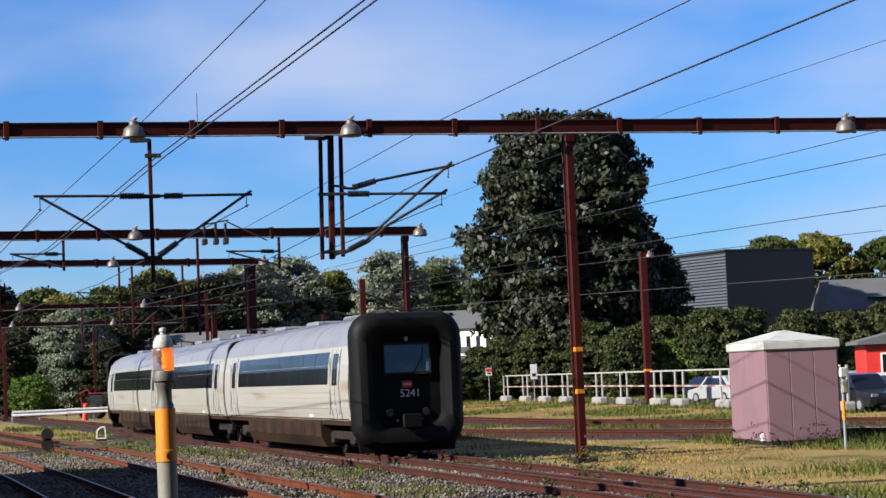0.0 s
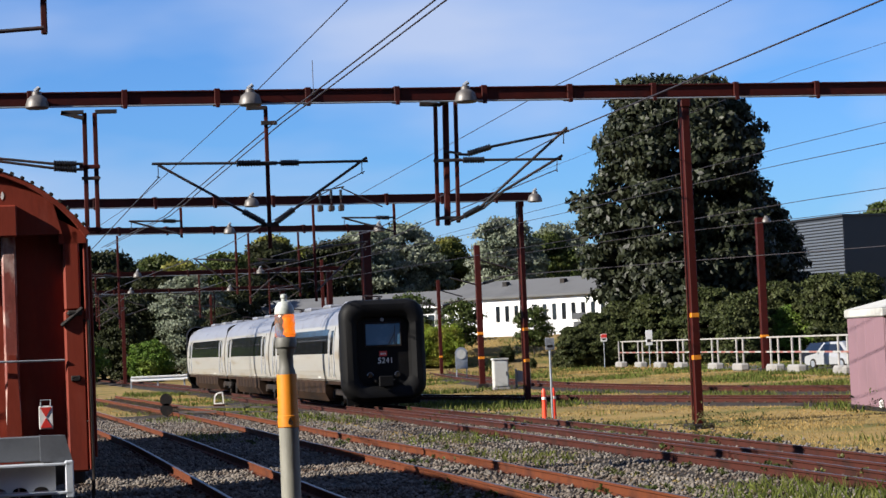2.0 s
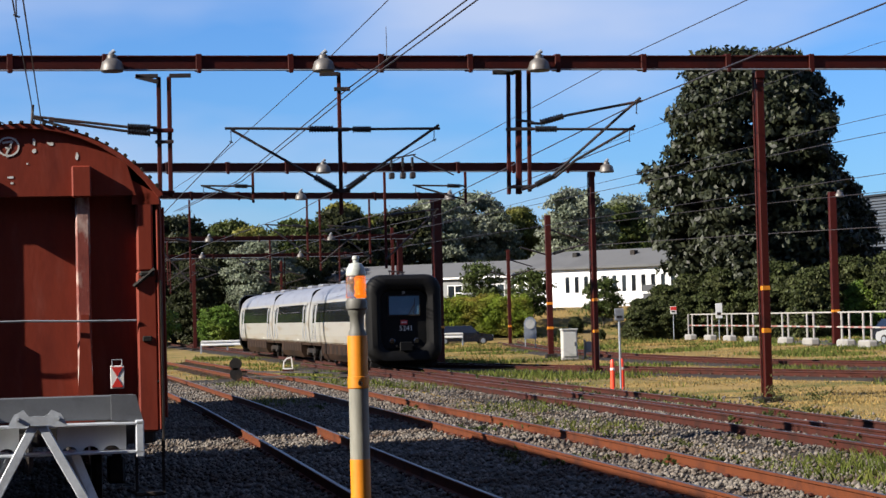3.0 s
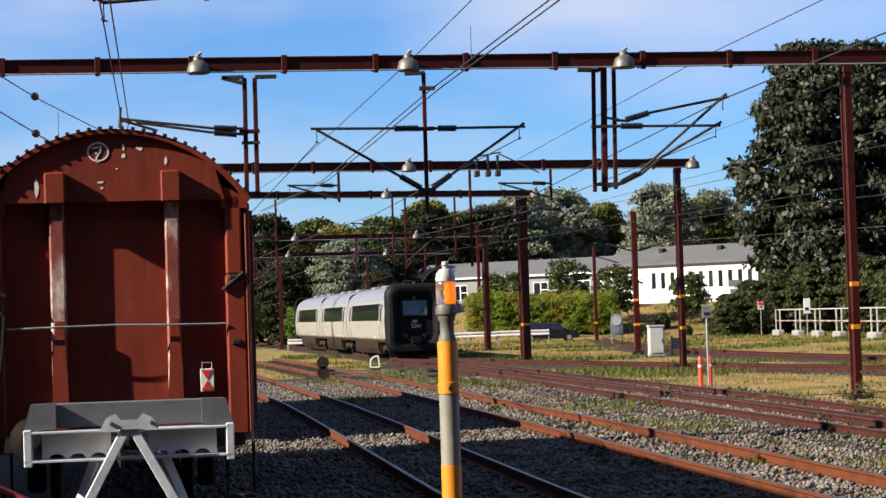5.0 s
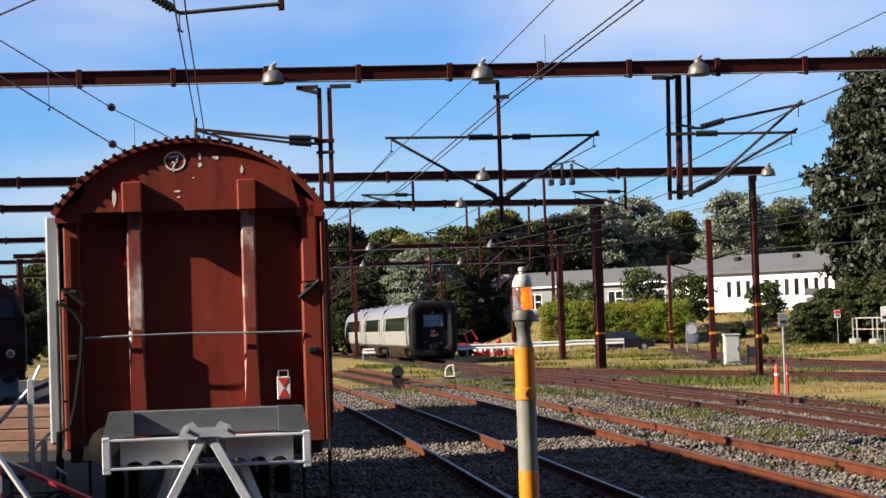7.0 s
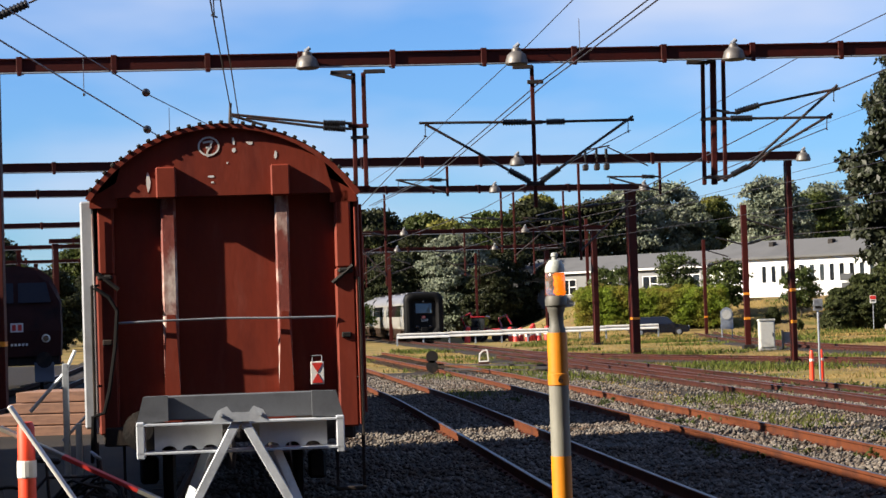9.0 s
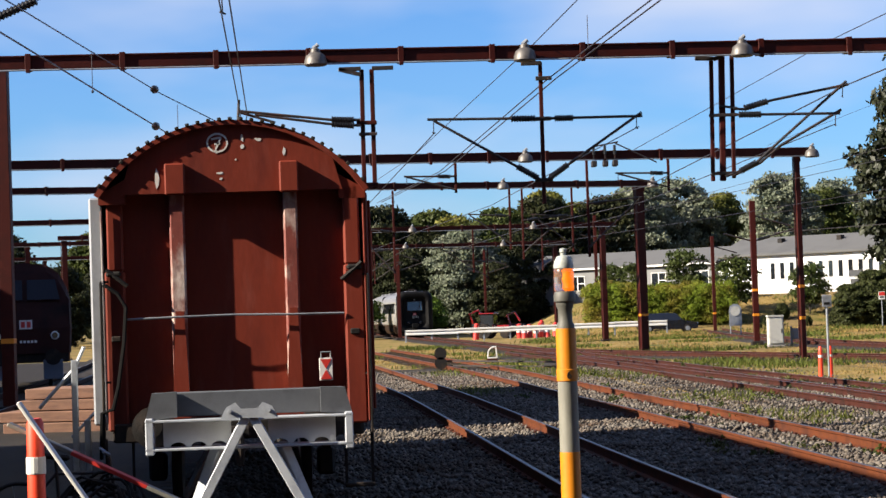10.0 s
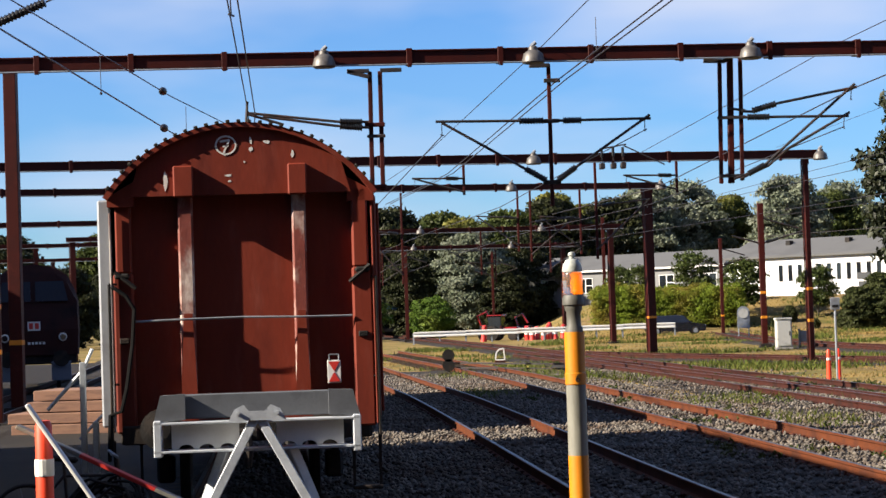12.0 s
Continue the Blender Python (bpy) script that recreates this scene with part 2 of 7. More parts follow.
    "bark": material("grey-brown bark", (0.0448, 0.0343, 0.0245), rough=0.95, second=(0.0287, 0.0224, 0.0161), amount=0.5, scale=2.0, stretch=(1, 1, 0.25), fine=0.25, bump=0.8, bump_scale=8.0),
    "leaf_dark": leaf_material("dark green leaf", (0.0150, 0.0180, 0.0072), (0.024, 0.026, 0.0105), through_light=0.12, tint=0.6),
    "leaf_chestnut": leaf_material("dark chestnut leaf", (0.0150, 0.0185, 0.0085), (0.025, 0.028, 0.015), through_light=0.1, tint=0.6, gloss=0.18),
    "leaf_green": leaf_material("mid-green leaf", (0.034, 0.047, 0.012), (0.052, 0.060, 0.016)),
    "leaf_bush": leaf_material("dusty bush leaf", (0.0288, 0.036, 0.012), (0.0504, 0.0552, 0.0216), tint=0.6),
    "leaf_silver": leaf_material("silver-green leaf", (0.09184, 0.1082, 0.07052), (0.178, 0.191, 0.145)),
    "leaf_olive": leaf_material("olive leaf", (0.07544, 0.08118, 0.01886), (0.132, 0.119, 0.026)),
    "leaf_bright": leaf_material("bright green leaf", (0.05986, 0.1025, 0.0164), (0.099, 0.132, 0.023)),
    "grass_dry": leaf_material("dry grass blade", (0.250, 0.170, 0.064), (0.19, 0.135, 0.048), rough=0.8, tint=0.28),
    "grass_green": leaf_material("green grass blade", (0.062, 0.080, 0.016), (0.095, 0.100, 0.024), rough=0.7),
}
# lamp glass of the post: gives off amber light
MAT["amber_glow"] = material("glowing amber lens", (1.0, 0.25, 0.006), rough=0.2, fine=0.0, bump=0.0, emission=0.34)


# ---- mesh helpers ----
class Shape:
    """Collects vertices and faces, and makes one mesh of them."""

    def __init__(self):
        self.v, self.f, self.m = [], [], []

    def add(self, verts, faces, slot=0):
        n = len(self.v)
        self.v.extend(tuple(p) for p in verts)
        self.f.extend(tuple(i + n for i in f) for f in faces)
        self.m.extend([slot] * len(faces))
        return self

    def box(self, x0, x1, y0, y1, z0, z1, b=0.0, m=None, slot=0):
        """A box with chamfered edges of width b."""
        c = Vector(((x0 + x1) / 2, (y0 + y1) / 2, (z0 + z1) / 2))
        h = Vector((abs(x1 - x0) / 2, abs(y1 - y0) / 2, abs(z1 - z0) / 2))
        b = min(b, min(h) * 0.9)
        if b <= 0:
            vs = [c + Vector((sx * h.x, sy * h.y, sz * h.z)) for sz in (-1, 1) for sy in (-1, 1) for sx in (-1, 1)]
            fs = [(0, 2, 3, 1), (4, 5, 7, 6), (0, 1, 5, 4), (2, 6, 7, 3), (0, 4, 6, 2), (1, 3, 7, 5)]
        else:
            vs, fs, at = [], [], {}
            for s in ((sx, sy, sz) for sx in (-1, 1) for sy in (-1, 1) for sz in (-1, 1)):
                for a in range(3):
                    p = [s[i] * (h[i] - (0 if i == a else b)) for i in range(3)]
                    at[s, a] = len(vs)
                    vs.append(c + Vector(p))
            for a in range(3):
                o = [i for i in range(3) if i != a]
                for sg in (-1, 1):
                    q = []
                    for e in ((-1, -1), (1, -1), (1, 1), (-1, 1)):
                        s = [0, 0, 0]
                        s[a], s[o[0]], s[o[1]] = sg, e[0], e[1]
                        q.append(at[tuple(s), a])
                    flip = (sg > 0) == (a == 1)
                    fs.append(tuple(reversed(q)) if flip else tuple(q))
                for e0 in (-1, 1):
                    for e1 in (-1, 1):
                        s0, s1 = [0, 0, 0], [0, 0, 0]
                        s0[o[0]], s0[o[1]], s0[a] = e0, e1, -1
                        s1[o[0]], s1[o[1]], s1[a] = e0, e1, 1
                        fs.append((at[tuple(s0), o[0]], at[tuple(s1), o[0]], at[tuple(s1), o[1]], at[tuple(s0), o[1]]))
            for s in ((sx, sy, sz) for sx in (-1, 1) for sy in (-1, 1) for sz in (-1, 1)):
                fs.append((at[s, 0], at[s, 1], at[s, 2]))
        if m is not None:
            vs = [m @ p for p in vs]
        return self.add(vs, fs, slot)

    def beam(self, p, q, w, h, b=0.0, slot=0, up=(0, 0, 1)):
        """A bar of width w and height h from p to q."""
        p, q = Vector(p), Vector(q)
        d = (q - p)
        y = d.normalized()
        x = y.cross(Vector(up))
        if x.length < 1e-4:
            x = Vector((1, 0, 0))
        x.normalize()
        z = x.cross(y)
        m = Matrix((x, y, z)).transposed().to_4x4()
        m.translation = p
        return self.box(-w / 2, w / 2, 0, d.length, -h / 2, h / 2, b, m, slot)

    def tube(self, p, q, r, r2=None, n=10, caps=True, slot=0):
        p, q = Vector(p), Vector(q)
        r2 = r if r2 is None else r2
        a = (q - p).to_track_quat("Z", "Y").to_matrix()
        ring = [Vector((math.cos(2 * math.pi * i / n), math.sin(2 * math.pi * i / n), 0)) for i in range(n)]
        vs = [p + a @ (u * r) for u in ring] + [q + a @ (u * r2) for u in ring]
        fs = [(i, (i + 1) % n, n + (i + 1) % n, n + i) for i in range(n)]
        if caps:
            fs += [tuple(reversed(range(n))), tuple(range(n, 2 * n))]
        return self.add(vs, fs, slot)

    def path(self, pts, r, n=6, slot=0):
        """One bent round bar through the points."""
        pts = [Vector(p) for p in pts]
        closed = (pts[0] - pts[-1]).length < 1e-6
        if closed:
            pts = pts[:-1]
        k, vs, fs = len(pts), [], []
        x = None
        for i, p in enumerate(pts):
            if closed:
                d = (pts[(i + 1) % k] - pts[i - 1]).normalized()
            else:
                d = (pts[min(i + 1, k - 1)] - pts[max(i - 1, 0)]).normalized()
            if x is None:
                x = d.orthogonal().normalized()
            x = (x - d * x.dot(d)).normalized()
            y = d.cross(x)
            vs += [p + (x * math.cos(2 * math.pi * j / n) + y * math.sin(2 * math.pi * j / n)) * r for j in range(n)]
        for i in range(k if closed else k - 1):
            o = (i + 1) % k
            fs += [(i * n + j, i * n + (j + 1) % n, o * n + (j + 1) % n, o * n + j) for j in range(n)]
        if not closed:
            fs += [tuple(reversed(range(n))), tuple(range((k - 1) * n, k * n))]
        return self.add(vs, fs, slot)

    def lathe(self, base, profile, n=20, axis=None, slot=0):
        """Turns a profile of (radius, height) about an upright axis, or about axis."""
        base = Vector(base)
        a = Matrix.Identity(3) if axis is None else Vector(axis).to_track_quat("Z", "Y").to_matrix()
        vs, fs = [], []
        for r, z in profile:
            vs += [base + a @ Vector((r * math.cos(2 * math.pi * i / n), r * math.sin(2 * math.pi * i / n), z)) for i in range(n)]
        for k in range(len(profile) - 1):
            for i in range(n):
                j = (i + 1) % n
                fs.append((k * n + i, k * n + j, (k + 1) * n + j, (k + 1) * n + i))
        fs.append(tuple(reversed(range(n))))
        fs.append(tuple(range((len(profile) - 1) * n, len(profile) * n)))
        return self.add(vs, fs, slot)

    def prism(self, outline, d, frame_m=None, slot=0):
        """An outline in x, z drawn out along y from 0 to d."""
        n = len(outline)
        vs = [Vector((x, 0, z)) for x, z in outline] + [Vector((x, d, z)) for x, z in outline]
        if frame_m is not None:
            vs = [frame_m @ p for p in vs]
        fs = [(i, n + i, n + (i + 1) % n, (i + 1) % n) for i in range(n)]
        fs += [tuple(range(n)), tuple(reversed(range(n, 2 * n)))]
        return self.add(vs, fs, slot)

    def mesh(self, name, mats, smooth=False):
        me = bpy.data.meshes.new(name)
        me.from_pydata(self.v, [], self.f)
        for mt in mats if isinstance(mats, (list, tuple)) else [mats]:
            me.materials.append(mt)
        me.polygons.foreach_set("material_index", self.m)
        if smooth:
            me.polygons.foreach_set("use_smooth", [True] * len(self.f))
        me.update()
        if len(self.f) < 20000:
            bm = bmesh.new()
            bm.from_mesh(me)
            bmesh.ops.recalc_face_normals(bm, faces=bm.faces)
            bm.to_mesh(me)
            bm.free()
        if smooth:
            me.set_sharp_from_angle(angle=radians(38))
        return me


def thing(name, m, label, category, group="", kind=""):
    """A thing: an empty at its base, to carry its parts."""
    ob = new(name)
    ob.empty_display_size = 0.2
    ob.matrix_basis = m
    return tagged(ob, label, category, group, kind)


def part(name, shape, mats, parent, label="", smooth=False, at=None):
    ob = new(name, shape.mesh(name, mats, smooth) if isinstance(shape, Shape) else shape)
    ob.parent = parent
    if at is not None:
        ob.matrix_basis = at
    if label:
        ob["label"] = label
    return ob


def single(name, shape, mats, label, category, group="", kind="", m=None, smooth=False):
    ob = new(name, shape.mesh(name, mats, smooth))
    if m is not None:
        ob.matrix_basis = m
    return tagged(ob, label, category, group, kind)


def curve_points(keys, step=1.0):
    """A smooth line through keys of (x, y): points about step metres apart in y."""
    ys = [k[1] for k in keys]
    out, n = [], max(2, int((ys[-1] - ys[0]) / step))
    m = []
    for i in range(len(keys)):
        a, c = keys[max(i - 1, 0)], keys[min(i + 1, len(keys) - 1)]
        m.append((c[0] - a[0]) / (c[1] - a[1]))
    for k in range(n + 1):
        y = ys[0] + (ys[-1] - ys[0]) * k / n
        i = max(j for j in range(len(keys) - 1) if ys[j] <= y + 1e-9)
        h = ys[i + 1] - ys[i]
        s = (y - ys[i]) / h
        x = ((2 * s**3 - 3 * s**2 + 1) * keys[i][0] + (s**3 - 2 * s**2 + s) * h * m[i]
             + (-2 * s**3 + 3 * s**2) * keys[i + 1][0] + (s**3 - s**2) * h * m[i + 1])
        out.append(Vector((x, y, 0)))
    return out


# ---- ground ----
def smooth01(a):
    a = min(max(a, 0.0), 1.0)
    return a * a * (3 - 2 * a)


def ground_z(x, y):
    bank = 2.9 * smooth01((y - 169) / 19) * smooth01((x - 5) / 9)
    return -0.24 + bank + 0.03 * noise.noise((x * 0.3, y * 0.3, 0))


def build_ground():
    xs = [-2500, -900, -300, -120] + [-60 + 3 * i for i in range(61)] + [160, 300, 900, 2500]
    ys = [-2500, -800, -200, -60, -20] + [3 * i for i in range(84)] + [270, 340, 600, 1200, 2800]
    s = Shape()
    s.v = [(x, y, ground_z(x, y)) for y in ys for x in xs]
    n = len(xs)
    s.f = [(j * n + i, j * n + i + 1, (j + 1) * n + i + 1, (j + 1) * n + i) for j in range(len(ys) - 1) for i in range(n - 1)]
    s.m = [0] * len(s.f)
    single("ground", s, MAT["grass_ground"], "dry yellow grass and bare earth round the tracks", "ground", kind="structure", smooth=True)


build_ground()

# centre lines of the tracks, rail head at z = 0
TRACKS = {
    "wagon": curve_points([(-1.9, 18.0), (-2.27, 21.9), (-3.45, 35.7), (-5.1, 53.5), (-7.0, 72.7), (-9.0, 92.5), (-13.5, 132.1), (-19.5, 185.0)]),
    "first": curve_points([(5.2, -10.6), (4.2, 2.6), (2.2, 23.1), (1.1, 35.7), (-0.5, 53.5), (-1.5, 62.6), (-3.3, 79.3), (-5.6, 99.1), (-9.8, 132.1), (-17, 185.0)]),
    "second": curve_points([(9.0, -10.6), (7.6, 7.9), (5.95, 26.4), (4.45, 42.3), (3.75, 49.0), (2.1, 66.1), (1.0, 76.6), (-0.9, 92.5), (-4.4, 121.6)]),
    "third": curve_points([(11.0, 18.5), (10.15, 31.7), (9.3, 41.0), (8.25, 52.9), (6.9, 69.4), (5.7, 81.9), (3.3, 103.1)]),
    "train": curve_points([(11.3, 21.1), (10.9, 33.0), (10.1, 44.9), (9.24, 55.5), (7.75, 69.4), (6.85, 79.5), (4.15, 108.1), (2.15, 128.2), (-2.2, 169.1), (-6.72, 211.4), (-11.5, 251.1), (-18, 303.9)]),
    "fourth": curve_points([(28, 50), (23.5, 58.5), (20, 65.5), (17, 72.5), (13.2, 82), (10.6, 89), (7.6, 96.5), (3.6, 111)]),
    "fifth": curve_points([(33, 62), (27, 70), (23.4, 77.5), (20.5, 88), (18.6, 105), (18.6, 132), (20.5, 165)]),
    "far_left": curve_points([(-11, 39.6), (-13.5, 66.1), (-17, 99.1), (-22, 138.8), (-30, 198.2)]),
}


def sweep(shape, pts, outline, slots):
    """Draws a cross-section of (across, up) along a line on the ground."""
    n = len(outline)
    vs, fs, sl = [], [], []
    for i, p in enumerate(pts):
        d = (pts[min(i + 1, len(pts) - 1)] - pts[max(i - 1, 0)]).normalized()
        side = Vector((d.y, -d.x, 0))
        vs += [p + side * a + Vector((0, 0, z)) for a, z in outline]
    base = len(shape.v)
    shape.v.extend(tuple(v) for v in vs)
    for i in range(len(pts) - 1):
        for k in range(n):
            j = (k + 1) % n
            shape.f.append((base + i * n + k, base + i * n + j, base + (i + 1) * n + j, base + (i + 1) * n + k))
            shape.m.append(slots[k])
    shape.f.append(tuple(base + k for k in reversed(range(n))))
    shape.f.append(tuple(base + (len(pts) - 1) * n + k for k in range(n)))
    shape.m += [slots[0]] * 2


RAIL = [(-0.07, -0.17), (0.07, -0.17), (0.07, -0.155), (0.012, -0.14), (0.012, -0.045), (0.036, -0.035), (0.036, -0.004), (0.028, 0.0), (-0.028, 0.0), (-0.036, -0.004), (-0.036, -0.035), (-0.012, -0.045), (-0.012, -0.14), (-0.07, -0.155)]
RAIL_SLOTS = [0] * 7 + [1] + [0] * 6


def offset_line(pts, a):
    out = []
    for i, p in enumerate(pts):
        d = (pts[min(i + 1, len(pts) - 1)] - pts[max(i - 1, 0)]).normalized()
        out.append(p + Vector((d.y, -d.x, 0)) * a)
    return out


def sleeper_mesh():
    s = Shape()
    s.box(-1.25, 1.25, -0.12, 0.12, -0.30, -0.172, 0.015)
    return s.mesh("sleeper", MAT["sleeper"])


SLEEPER = sleeper_mesh()
CLIP = Shape()
for sx in (-0.7175, 0.7175):
    for side in (-0.10, 0.10):
        CLIP.box(sx + side - 0.03, sx + side + 0.03, -0.05, 0.05, -0.172, -0.125, 0.012)
CLIP_MESH = CLIP.mesh("rail_fastening", MAT["rail_dark"])


def build_track(key, label, side_mat, near=(0, 0), step=0.63, worn=True):
    pts = TRACKS[key]
    track = thing("railway_track", pose(0, 0, 0), label, "railway track", "tracks of the yard", "structure")
    for a in (-0.7535, 0.7535):
        s = Shape()
        sweep(s, offset_line(pts, a), RAIL, RAIL_SLOTS)
        part("rail", s, [MAT[side_mat], MAT["rail_top"] if worn else MAT[side_mat]], track)
    rest = Shape()
    y, i = pts[0].y, 0
    for p, q in zip(pts, pts[1:]):
        while y < q.y:
            k = (y - p.y) / (q.y - p.y)
            c, d = p.lerp(q, k), (q - p).normalized()
            m = Matrix.Translation(c + Vector((0, 0, random.uniform(-0.012, 0.006)))) @ Matrix.Rotation(math.atan2(-d.x, d.y) + random.uniform(-0.02, 0.02), 4, "Z")
            if near[0] <= y <= near[1]:
                part("sleeper", SLEEPER, None, track, at=m)
                part("rail_fastening", CLIP_MESH, None, track, at=m)
            else:
                rest.box(-1.25, 1.25, -0.12, 0.12, -0.30, -0.172, 0.0, m)
                for sx in (-0.7175, 0.7175):
                    rest.box(sx - 0.13, sx + 0.13, -0.05, 0.05, -0.172, -0.125, 0.0, m)
            y += step
    if rest.v:
        tagged(part("sleepers", rest, MAT["sleeper"], track), kind="stuff")
    return track


def build_ballast():
    """One gravel bed under the near tracks, and shouldered beds under the far ones."""
    s = Shape()
    wide = TRACKS["wagon"]
    ys = [-14 + 1.5 * i for i in range(66)]

    def x_of(key, y):
        pts = TRACKS[key]
        if y <= pts[0].y:
            return pts[0].x
        for p, q in zip(pts, pts[1:]):
            if p.y <= y <= q.y:
                return p.x + (q.x - p.x) * (y - p.y) / (q.y - p.y)
        return pts[-1].x

    n = 16
    for j, y in enumerate(ys):
        a = x_of("wagon", y) - 2.6
        c = x_of("second", y) + 2.4 + 0.5 * noise.noise((y * 0.35, 3.1, 0))
        for i in range(n + 1):
            x = a + (c - a) * i / n
            z = -0.175 + 0.02 * noise.noise((x * 1.3, y * 1.1, 5)) - (0.08 if i in (0, n) else 0)
            s.v.append((x, y, z))
    s.f = [(j * (n + 1) + i, j * (n + 1) + i + 1, (j + 1) * (n + 1) + i + 1, (j + 1) * (n + 1) + i) for j in range(len(ys) - 1) for i in range(n)]
    s.m = [0] * len(s.f)
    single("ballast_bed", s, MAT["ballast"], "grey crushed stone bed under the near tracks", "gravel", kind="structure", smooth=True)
    for key in ("third", "train", "fourth", "fifth", "far_left"):
        b = Shape()
        sweep(b, TRACKS[key], [(-2.0, -0.27), (2.0, -0.27), (1.5, -0.18 + 0.002 * len(key)), (-1.5, -0.18 + 0.002 * len(key))], [0, 0, 0, 0])
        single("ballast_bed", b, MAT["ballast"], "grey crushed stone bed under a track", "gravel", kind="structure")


build_ballast()


# ---- the moving train ----
CAR_LENGTHS = (19.0, 16.4, 19.0)
CAR_GAP = 0.35
BODY = [(1.47, 0.98), (1.54, 1.35), (1.56, 1.95), (1.52, 2.5), (1.42, 3.0)]


def side_x(z):
    for (x0, z0), (x1, z1) in zip(BODY, BODY[1:]):
        if z0 <= z <= z1:
            return x0 + (x1 - x0) * (z - z0) / (z1 - z0)
    return BODY[-1][0]


def band(shape, sgn, y0, y1, z0, z1, proud, thick=0.03, slot=0):
    """A panel that follows the bulge of the car's side."""
    zs = [z0 + (z1 - z0) * k / 4 for k in range(5)]
    o = [(sgn * (side_x(z) + proud), z) for z in zs] + [(sgn * (side_x(z) + proud - thick), z) for z in reversed(zs)]
    shape.prism(o, y1 - y0, Matrix.Translation((0, y0, 0)), slot)


def rounded_rect(hw, z0, z1, r, n=6):
    pts = []
    for cx, cz, a0 in ((hw - r, z1 - r, 0), (-hw + r, z1 - r, 90), (-hw + r, z0 + r, 180), (hw - r, z0 + r, 270)):
        for i in range(n + 1):
            a = radians(a0 + 90 * i / n)
            pts.append((cx + r * math.cos(a), cz + r * math.sin(a)))
    return pts


def text_mesh(text, size, mat, depth=0.006):
    cu = bpy.data.curves.new("writing", "FONT")
    cu.body, cu.size, cu.extrude, cu.align_x, cu.align_y = text, size, depth, "CENTER", "CENTER"
    ob = bpy.data.objects.new("writing", cu)
    scene.collection.objects.link(ob)
    me = bpy.data.meshes.new_from_object(ob.evaluated_get(bpy.context.evaluated_depsgraph_get()))
    bpy.data.objects.remove(ob)
    bpy.data.curves.remove(cu)
    me.materials.clear()
    me.materials.append(mat)
    return me


